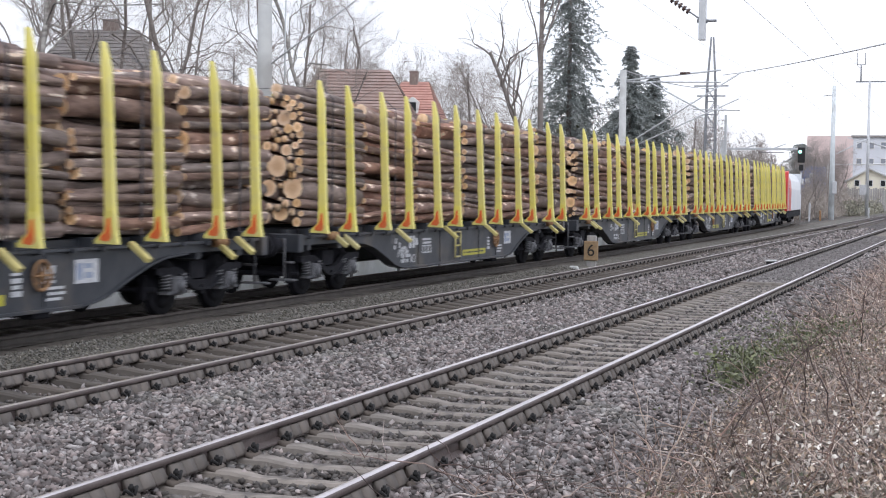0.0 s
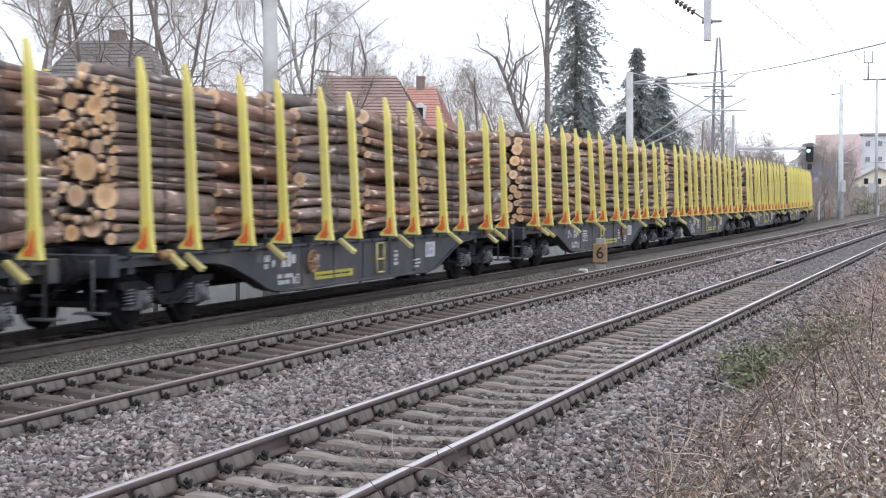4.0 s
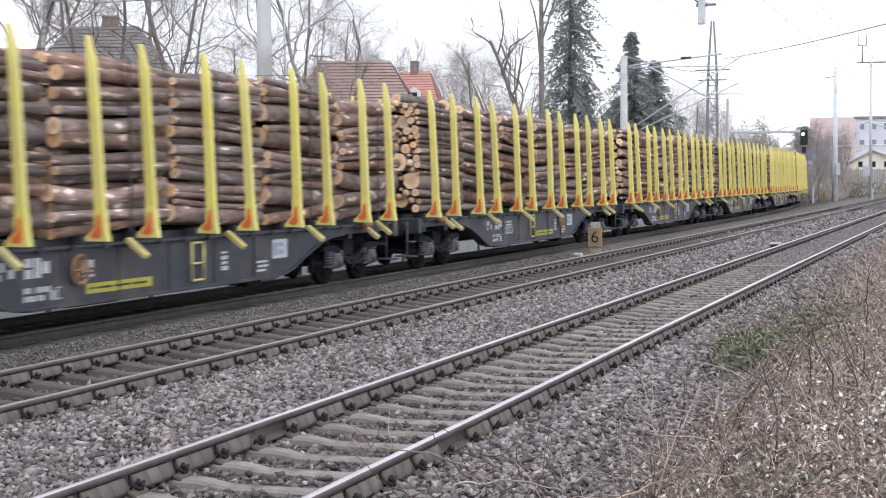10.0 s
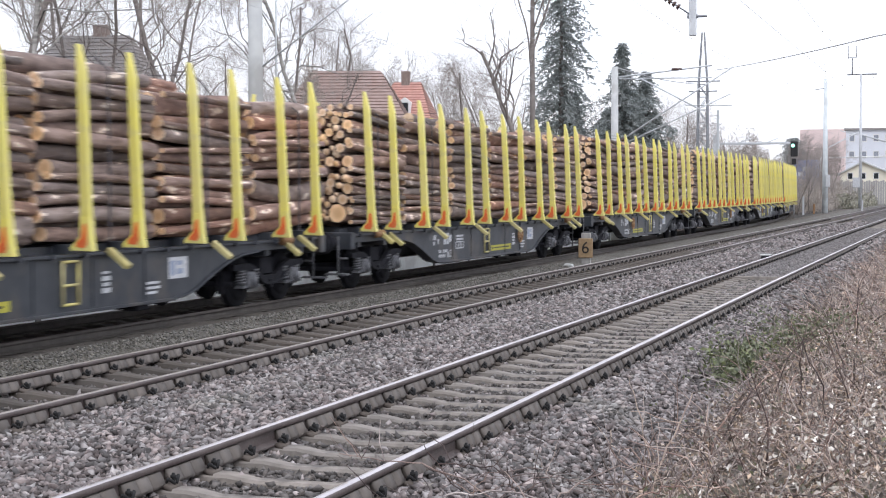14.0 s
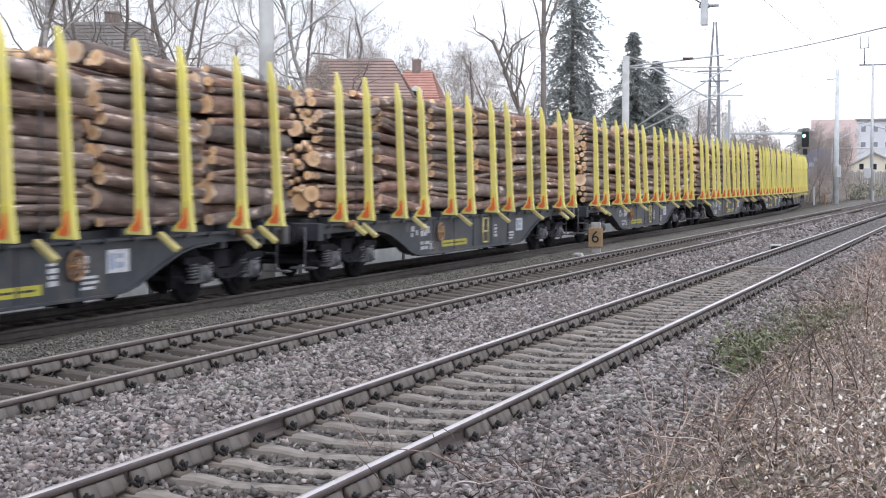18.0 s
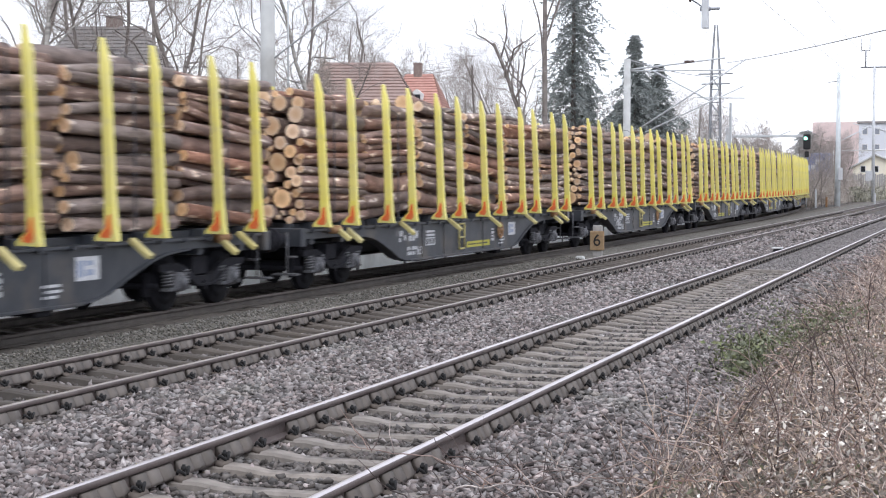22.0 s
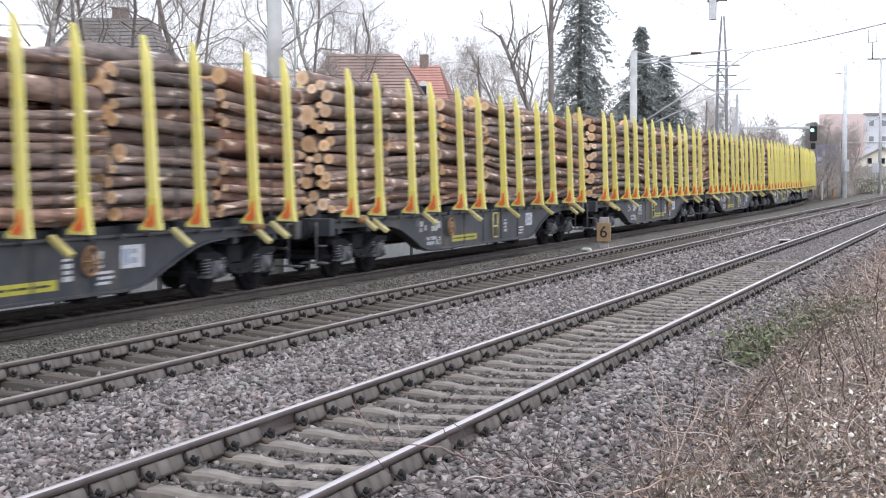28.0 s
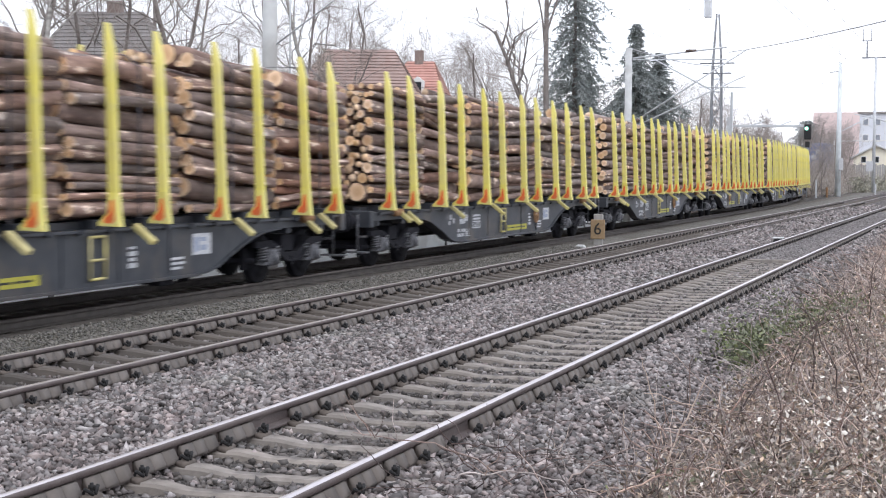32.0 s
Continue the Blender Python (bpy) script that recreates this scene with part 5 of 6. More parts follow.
# light signal on a cantilever beam
t = thing("railway_signal", "black colour-light signal showing green on a white cantilever beam", "signal")
SX, SY = -15.75, 160.0
bm = bmesh.new()
box(bm, (SX - 0.36, SY - 0.15, 5.3), (SX + 0.36, SY + 0.05, 6.85), 0.08)
box(bm, (SX - 0.22, SY - 0.15, 4.5), (SX + 0.22, SY + 0.05, 5.1), 0.05)
part("signal_head", bm, BLACK, t)
bm = bmesh.new()
tube(bm, (SX - 0.12, SY - 0.19, 6.4), (SX - 0.12, SY - 0.16, 6.4), 0.17, n=12)
part("green_lamp", bm, GREEN_LAMP, t, "lit green lamp")
bm = bmesh.new()
box(bm, (SX - 8.0, SY + 0.1, 6.55), (SX + 0.1, SY + 0.4, 6.8), 0.03)
for a in (-6.0, -3.2):
    strut(bm, (SX + a, SY + 0.2, 6.6), (SX + a + 1.6, SY + 0.2, 7.2), 0.06)
part("beam", bm, GALV, t, "pale cantilever beam")
bm = bmesh.new()
box(bm, (SX - 8.2, SY + 0.05, -0.6), (SX - 7.8, SY + 0.45, 7.6), 0.03)
part("post", bm, GALV, t)
bm = bmesh.new()
strut(bm, (SX, SY, 4.3), (SX, SY, -0.6), 0.07)
box(bm, (SX - 0.28, SY - 0.1, 3.1), (SX + 0.28, SY - 0.02, 3.7), 0.02)
part("lower_post", bm, GALV, t)

# hundred-metre board
t = thing("distance_board", "small ochre board with a black 6 on a short post", "sign")
BX, BY = -10.88, 46.6
bm = bmesh.new()
box(bm, (BX - 0.225, BY - 0.03, -0.22), (BX + 0.225, BY + 0.03, 0.38), 0.02)
part("board", bm, SIGN_OCHRE, t)
bm = bmesh.new()
box(bm, (BX - 0.15, BY + 0.03, -0.5), (BX + 0.15, BY + 0.12, 0.55), 0.02)
part("post", bm, FENCE_WOOD, t, "weathered post behind the board")
cu = bpy.data.curves.new("numeral", "FONT")
cu.body, cu.size, cu.extrude, cu.align_x, cu.align_y = "6", 0.52, 0.004, "CENTER", "CENTER"
tmp = bpy.data.objects.new("numeral", cu)
scene.collection.objects.link(tmp)
me = bpy.data.meshes.new_from_object(tmp.evaluated_get(bpy.context.evaluated_depsgraph_get()))
bpy.data.objects.remove(tmp)
me.materials.clear()
me.materials.append(BLACK)
part("numeral", me, None, t, "black numeral 6", pose(BX, BY - 0.036, 0.08, 90, 0, 0))

t = thing("cable_box", "low pale concrete cable marker stone", "marker")
bm = bmesh.new()
prism(bm, ((-0.15, 0.0), (0.15, 0.0), (0.12, 0.13), (-0.12, 0.14)), 1, -0.12, 0.12)
bmesh.ops.bevel(bm, geom=list(bm.edges), offset=0.03, segments=1, affect="EDGES")
part("stone", bm, CONCRETE, t, m=Matrix.Translation((-10.95, 44.7, -0.45)))

t = thing("track_sensor", "small dark box with a pale lid clamped beside the rail", "sensor")
S = main_line(NEAR_X, NEAR_Z)(44.8)[0]
bm = bmesh.new()
box(bm, (S.x - 1.10, S.y - 0.2, -0.22), (S.x - 0.84, S.y + 0.2, -0.01), 0.03)
part("box", bm, BLACK, t)
bm = bmesh.new()
box(bm, (S.x - 1.12, S.y - 0.22, -0.01), (S.x - 0.84, S.y + 0.22, 0.03), 0.012)
part("lid", bm, CONCRETE, t)

# kilometre stones and small posts by the track
for x, y, h, m in ((-13.9, 150, 1.6, WHITE), (-12.9, 150, 0.9, RUSTY), (-9.9, 175, 1.1, WHITE)):
    t = thing("marker_post", "short weathered marker post in the verge", "post", "marker posts")
    bm = bmesh.new()
    box(bm, (x - 0.09, y - 0.08, -0.6), (x + 0.09, y + 0.08, -0.3 + h), 0.03)
    part("post", bm, m, t)


def sweep(bm, ps, rs, k=6):
    """One unbroken tube along points with a radius at each."""
    rings = []
    for i, p in enumerate(ps):
        d = (ps[min(i + 1, len(ps) - 1)] - ps[max(i - 1, 0)]).normalized()
        u = d.orthogonal().normalized()
        v = d.cross(u)
        rings.append([bm.verts.new(p + (u * math.cos(6.2832 * j / k) + v * math.sin(6.2832 * j / k)) * rs[i]) for j in range(k)])
    for a, b in zip(rings, rings[1:]):
        for j in range(k):
            bm.faces.new((a[j], a[(j + 1) % k], b[(j + 1) % k], b[j])).smooth = True


def wire(name, pts, r, sag, label):
    """A wire that hangs between its holders."""
    bm = bmesh.new()
    ps = [Vector(pts[0])]
    for a, b in zip(pts, pts[1:]):
        a, b = Vector(a), Vector(b)
        ps += [a.lerp(b, i / 8) - Vector((0, 0, sag * 4 * (i / 8) * (1 - i / 8))) for i in range(1, 9)]
    sweep(bm, ps, [r] * len(ps), 4)
    t = thing(name, label, "wire", "overhead wires")
    part("strand", bm, WIRE, t)


wire("feeder_cable", ((-16.2, 108.8, 10.25), (-3.06, 62.00, 7.78), (7.45, 24.56, 5.82)), 0.03, 0.1, "dark sagging feeder cable from the lattice mast")
wire("feeder_cable", ((-16.5, 77.1, 8.1), (-17.0, 108.8, 9.3)), 0.03, 0.2, "dark sagging feeder cable between masts")
for x0 in (NEAR_X, MID_X):
    for z, s in ((7.4, 0.5), (5.75, 0.02)):
        wire("contact_wire", [(x0 + bend(y), y, z) for y in (-26, 34, 77, 135, 195, 400)], 0.005, s, "thin grey overhead contact wire")
for z, s in ((7.3, 0.5), (5.6, 0.02)):
    wire("contact_wire", [tuple(branch_line(q)[0] + Vector((0, 0, z))) for q in (-26, 34, 77, 110, 140, 180, 230)], 0.005, s, "thin grey overhead contact wire")


# ---- behind the train ----
def panel_wall():
    w = thing("retaining_wall", "low pale concrete panel wall along the track", "wall")
    for i in range(22):
        y = 10 + 4 * i
        bm = bmesh.new()
        box(bm, (-17.08, y + 0.06, -1.5), (-16.98, y + 3.94, 0.03), 0.01)
        part("panel", bm, PANEL_PALE, w)
        bm = bmesh.new()
        box(bm, (-17.12, y - 0.08, -1.5), (-16.94, y + 0.08, 0.08), 0.01)
        part("post", bm, PANEL_POST, w, "dark grey steel post between the panels")


panel_wall()


def twig_mesh(name, seed, height, trunk, spread, depth, kids, bark, up=0.25, lean=0.0, start=0.3, twist=0.55, crook=0.33, thin=0.47):
    """A bare tree: tapered trunk and limbs, then many fine twigs. Returns the wood mesh and the twig mesh."""
    rng = random.Random(seed)
    wood, fine = [], []

    def grow(p, d, length, r, level_):
        n = 6 if level_ < 2 else 3 if level_ < 4 else 2
        pts = [(p, r)]
        for i in range(n):
            w = crook * 0.3 if level_ == 0 else crook
            d = (d + Vector((rng.gauss(0, w), rng.gauss(0, w), rng.gauss(0, w * 0.7) + 0.05 * up))).normalized()
            p = p + d * (length / n)
            r2 = r * (1 - 0.55 * (i + 1) / n) if level_ else r * (1 - 0.45 * (i + 1) / n)
            pts.append((p, r2))
        (wood if level_ < 2 else fine).append((pts, 7 if level_ == 0 else 5 if level_ < 2 else 3))
        if level_ >= depth:
            return
        m = kids[min(level_, len(kids) - 1)]
        for j in range(m):
            f = (start if level_ == 0 else 0.2) + (1 - (start if level_ == 0 else 0.2)) * (j + rng.uniform(0.2, 0.9)) / m
            x = f * n
            i = min(int(x), n - 1)
            q, rr = pts[i][0].lerp(pts[i + 1][0], x - i), pts[i][1] * (1 - (x - i)) + pts[i + 1][1] * (x - i)
            axis = (pts[i + 1][0] - pts[i][0]).normalized()
            a = rng.uniform(0, 6.283)
            side = axis.orthogonal().normalized()
            side = side * math.cos(a) + axis.cross(side) * math.sin(a)
            nd = (axis * rng.uniform(0.35, 0.8) + side * spread * rng.uniform(0.7, 1.2) + Vector((0, 0, up))).normalized()
            grow(q, nd, length * (rng.uniform(0.42, 0.68) if level_ else rng.uniform(0.34, 0.52) * (1.2 - 0.55 * f)), max(rr * thin, 0.004), level_ + 1)

    grow(Vector((0, 0, 0)), Vector((lean, 0, 1)).normalized(), height, trunk, 0)

    def skin(runs, mname, material):
        vs, fs = [], []
        for pts, k in runs:
            base = len(vs)
            for i, (p, r) in enumerate(pts):
                d = (pts[min(i + 1, len(pts) - 1)][0] - pts[max(i - 1, 0)][0]).normalized()
                u = d.orthogonal().normalized()
                v = d.cross(u)
                for j in range(k):
                    a = 6.2832 * j / k
                    q = p + (u * math.cos(a) + v * math.sin(a)) * r
                    vs.append((q.x, q.y, q.z))
            for i in range(len(pts) - 1):
                for j in range(k):
                    fs.append((base + i * k + j, base + i * k + (j + 1) % k, base + (i + 1) * k + (j + 1) % k, base + (i + 1) * k + j))
        return soup(mname, vs, fs, material, smooth=True)

    return skin(wood, name + "_wood", bark), skin(fine, name + "_twigs", TWIG)


TREES = [twig_mesh("tree_a", 1, 14, 0.145, 0.62, 5, (9, 6, 5, 4, 3), TREE_BARK, up=0.3, crook=0.4),
         twig_mesh("tree_b", 2, 16, 0.16, 0.7, 5, (9, 6, 5, 4, 3), TREE_BARK, up=0.2, crook=0.44),
         twig_mesh("tree_c", 3, 13, 0.12, 0.55, 5, (10, 6, 5, 4, 3), TREE_BARK, up=0.4, crook=0.36),
         twig_mesh("tree_d", 4, 17, 0.165, 0.72, 5, (8, 6, 5, 4, 3), TREE_BARK, up=0.15, lean=0.06, crook=0.46, start=0.2),
         twig_mesh("tree_e", 5, 12, 0.10, 0.5, 5, (10, 6, 5, 4, 3), TREE_BARK, up=0.5, start=0.12, crook=0.34)]
BIRCH_TREE = twig_mesh("birch", 8, 17, 0.13, 0.45, 3, (14, 7, 4), BIRCH, up=0.2, start=0.35)
OAK_NEAR = twig_mesh("old_tree", 29, 19, 0.20, 0.5, 3, (8, 5, 4), TREE_BARK, up=0.5, start=0.45, crook=0.09)
DEAD_TREE = twig_mesh("dead_tree", 26, 11.5, 0.18, 0.65, 3, (7, 5, 3), TREE_BARK, up=0.3, lean=-0.46, start=0.5, crook=0.34, thin=0.62)


def plant_tree(kind, x, y, scale, turn, label="bare grey-brown deciduous tree in winter"):
    t = thing("tree", label, "tree", "bare trees behind the railway")
    t.matrix_basis = Matrix.Translation((x, y, level(x, y) - 0.1)) @ Matrix.Rotation(turn, 4, "Z") @ Matrix.Scale(scale, 4)
    part("trunk", kind[0], None, t)
    part("crown", kind[1], None, t, "fine leafless twigs")
    return t


def bearing(u, y):
    """x at a depth y along a compass bearing u (0 to 1 spans the lineside sector)."""
    return y * math.tan(radians(-34.7 + 0.0) + 0.0) if u <= 0 else -y * math.tan(radians(18.75) - math.atan((u * 1568 - 784) / 2737.85))


tree_rng = random.Random(21)
for u, y, k, sc in ((0.035, 74, 2, 1.1), (0.175, 92, 0, 1.1), (0.20, 66, 3, 0.9), 
                    (0.35, 96, 0, 0.9), (0.375, 100, 1, 0.75), (0.405, 120, 1, 0.75), (0.44, 130, 0, 0.72), (0.465, 125, 2, 0.72), (0.49, 138, 1, 0.72), (0.505, 132, 4, 0.75), (0.53, 120, 0, 0.72), (0.545, 136, 3, 0.72),
                    (0.56, 128, 2, 0.8), (0.575, 116, 4, 0.72), (0.59, 140, 1, 0.75), (0.605, 134, 2, 0.7), (0.02, 100, 1, 1.2), (0.07, 105, 0, 1.2), (0.19, 115, 3, 1.1), (0.22, 110, 4, 1.3), (0.29, 112, 1, 1.0),
                    (0.752, 128, 2, 0.72), (0.762, 140, 4, 0.8), (0.775, 150, 2, 0.8), (0.787, 146, 0, 0.65), (0.80, 160, 4, 0.6), (0.815, 170, 1, 0.5)):
    x = bearing(u, y)
    plant_tree(TREES[k], x, y, sc, tree_rng.uniform(0, 6.28))
for u, y, k, sc in ((0.928, 176, 1, 0.48), (0.938, 190, 0, 0.52), (0.947, 186, 2, 0.5), (0.905, 180, 3, 0.45), (0.912, 158, 2, 0.36), (0.918, 163, 4, 0.42), (0.925, 160, 0, 0.33), (0.933, 170, 4, 0.36), (0.955, 172, 2, 0.26), (0.898, 172, 0, 0.45), (0.975, 182, 4, 0.25), (0.99, 178, 2, 0.22)):
    plant_tree(TREES[k], bearing(u, y), y, sc, tree_rng.uniform(0, 6.28), "small bare shrub-like tree by the junction")
for u, y, k, sc in ((0.095, 66, 4, 1.1), (0.13, 72, 2, 1.0), (0.43, 98, 4, 0.5), (0.37, 84, 2, 0.62), (0.355, 82, 4, 0.55), (0.155, 76, 4, 0.6), (0.09, 135, 0, 0.95), (0.155, 150, 1, 0.95), (0.215, 155, 4, 1.15), (0.265, 150, 0, 0.9), (0.335, 155, 2, 0.95)):
    plant_tree(TREES[k], bearing(u, y), y, sc, tree_rng.uniform(0, 6.28))
plant_tree(BIRCH_TREE, bearing(0.053, 58), 58, 1.0, 1.0, "slim pale-barked birch without leaves")
plant_tree(OAK_NEAR, bearing(0.6145, 92), 92, 1.0, 5.1, "tall bare old tree with an upright trunk")
plant_tree(DEAD_TREE, bearing(0.619, 90), 90, 1.0, -0.3, "leaning dead tree with crooked bare limbs")
plant_tree(BIRCH_TREE, bearing(0.383, 70), 70, 0.9, 2.4, "slim bare tree with a straight stem")


def conifer_mesh(seed, height, radius, droop, mats, base=0.05, taper=0.8):
    """Tiers of drooping boughs made of many needle sprays."""
    rng = random.Random(seed)
    vs, fs = [], []
    z = height * base
    while z < height * 0.985:
        f = (z / height)
        R = radius * (1 - f) ** taper * rng.uniform(0.4, 1.25) * (0.8 + 0.2 * math.sin(z * 4.2 + seed)) + 0.12
        a = rng.uniform(0, 6.28)
        d = Vector((math.cos(a), math.sin(a), 0))
        n = max(4, int(R * 6))
        for i in range(n):
            g = (i + rng.uniform(0.2, 0.8)) / n
            p = d * R * g + Vector((0, 0, z - droop * R * g * g + rng.uniform(-0.08, 0.08)))
            for _ in range(7):
                s = rng.uniform(0.16, 0.46) * (1.15 - 0.3 * f)
                out = (d * rng.uniform(0.2, 1.0) + Vector((rng.gauss(0, 0.5), rng.gauss(0, 0.5), rng.uniform(-0.9, 0.0)))).normalized() * s
                side = out.cross(Vector((rng.gauss(0, 1), rng.gauss(0, 1), rng.gauss(0, 1)))).normalized() * s * 0.10
                b = len(vs)
                for q in (p - side, p + out * 0.55 - side * 0.8, p + out, p + out * 0.5 + side):
                    vs.append((q.x, q.y, q.z))
                fs.append((b, b + 1, b + 2, b + 3))
        z += height / 560 * rng.uniform(0.6, 1.4)
    return soup("needles", vs, fs, mats)


def plant_conifer(x, y, height, radius, droop, seed, label, material=NEEDLE, base=0.05, taper=0.8):
    t = thing("conifer_tree", label, "tree", "conifers behind the railway")
    t.matrix_basis = Matrix.Translation((x, y, level(x, y) - 0.1))
    bm = bmesh.new()
    tube(bm, (0, 0, 0), (0, 0, height * 0.97), 0.011 * height, 0.02, n=8)
    part("trunk", bm, TREE_BARK, t)
    part("crown", conifer_mesh(seed, height, radius, droop, material, base, taper), None, t, "dark drooping needle boughs")


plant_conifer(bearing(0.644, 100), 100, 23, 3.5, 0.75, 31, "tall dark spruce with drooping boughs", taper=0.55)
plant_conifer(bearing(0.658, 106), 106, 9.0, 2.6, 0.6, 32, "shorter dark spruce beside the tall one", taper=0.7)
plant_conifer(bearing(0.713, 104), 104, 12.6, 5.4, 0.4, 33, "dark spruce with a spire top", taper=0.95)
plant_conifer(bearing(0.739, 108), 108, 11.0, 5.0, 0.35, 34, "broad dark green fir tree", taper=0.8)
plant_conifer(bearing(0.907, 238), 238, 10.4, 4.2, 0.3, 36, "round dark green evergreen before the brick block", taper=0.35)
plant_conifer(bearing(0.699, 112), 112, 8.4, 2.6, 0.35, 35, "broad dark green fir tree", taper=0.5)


def thicket_mesh(seed, count, length, height, depth, size, material, twigs=True):
    """Undergrowth: small leaf and twig scraps with an uneven outline along a strip."""
    rng = np.random.RandomState(seed)
    y = rng.uniform(0, length, count)
    top = height * (0.65 + 0.35 * np.sin(y * 0.9 + seed) * np.sin(y * 0.37 + 1.3 * seed) + 0.15 * np.sin(y * 2.9))
    z = rng.beta(1.5, 1.3, count) * top
    x = rng.uniform(-depth / 2, depth / 2, count) * (1 - 0.5 * z / height)
    s = rng.uniform(size[0], size[1], count)
    d = rng.normal(size=(count, 3)) + np.array((0, 0, 0.7))
    d /= np.linalg.norm(d, axis=1)[:, None]
    e = np.cross(d, rng.normal(size=(count, 3)))
    e /= np.linalg.norm(e, axis=1)[:, None]
    p = np.stack([x, y, z], 1)
    w = 0.022 if twigs else 0.4
    v = np.stack([p - e * (s * w)[:, None], p + e * (s * w)[:, None], p + d * s[:, None] + e * (s * w * 0.5)[:, None], p + d * s[:, None] - e * (s * w * 0.5)[:, None]], 1)
    f = np.arange(count * 4).reshape(-1, 4)
    return soup("thicket", v.reshape(-1, 3), f, material)


for x, y, ln, h, dp, n, material, tw, label in (
        (-20.5, 8, 95, 4.2, 3.0, 26000, HEDGE_DRY, True, "dry brown undergrowth behind the wall"), (-21.5, 8, 95, 4.0, 2.4, 12000, SHRUB, False, "dark evergreen hedge behind the wall"),
        (-24.0, 95, 45, 6.0, 5.0, 9000, SHRUB, False, "dark evergreen bushes under the conifers"), (-15.0, 164, 60, 2.5, 4.5, 30000, HEDGE_DRY, True, "dry brown bushes beyond the junction"),
        (-16.8, 192, 14, 4.6, 8.0, 20000, HEDGE_DRY, True, "tall dry brown brush before the brick block"), (-12.6, 185, 60, 2.0, 3.0, 7000, SHRUB_PALE, False, "green bushes beyond the junction, paled for haze")):
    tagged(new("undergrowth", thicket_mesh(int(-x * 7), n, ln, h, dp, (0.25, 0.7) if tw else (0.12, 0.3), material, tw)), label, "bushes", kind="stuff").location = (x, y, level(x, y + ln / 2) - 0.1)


shrub = tagged(new("tall_shrub", thicket_mesh(131, 8000, 4.6, 7.4, 2.2, (0.3, 0.9), HEDGE_DRY, True)), "tall dense leafless shrub before the brown roof", "bushes", kind="stuff")
shrub.matrix_basis = Matrix.Translation((bearing(0.366, 85), 85, level(bearing(0.366, 85), 85) - 0.1)) @ Matrix.Rotation(radians(70), 4, "Z") @ Matrix.Translation((0, -2.3, 0))


# ---- houses ----
def tiled_slope(parent, a, b, c, d, rows, material, name="roof"):
    """A roof slope in overlapping courses; a, b along the eaves, d, c along the ridge."""
    a, b, c, d = (Vector(v) for v in (a, b, c, d))
    n = (b - a).cross(d - a).normalized()
    if n.z < 0:
        n = -n
    bm = bmesh.new()
    left, right = [a - n * 0.12], [b - n * 0.12]
    for i in range(rows):
        f, g = i / rows, (i + 1) / rows
        left += [a.lerp(d, f) + n * 0.07, a.lerp(d, g) + n * 0.015]
        right += [b.lerp(c, f) + n * 0.07, b.lerp(c, g) + n * 0.015]
    left.append(d - n * 0.12)
    right.append(c - n * 0.12)
    lv, rv = [bm.verts.new(v) for v in left], [bm.verts.new(v) for v in right]
    for i in range(len(lv)):
        j = (i + 1) % len(lv)
        bm.faces.new((lv[i], rv[i], rv[j], lv[j]))
    return part(name, bm, material, parent, "tiled roof slope")


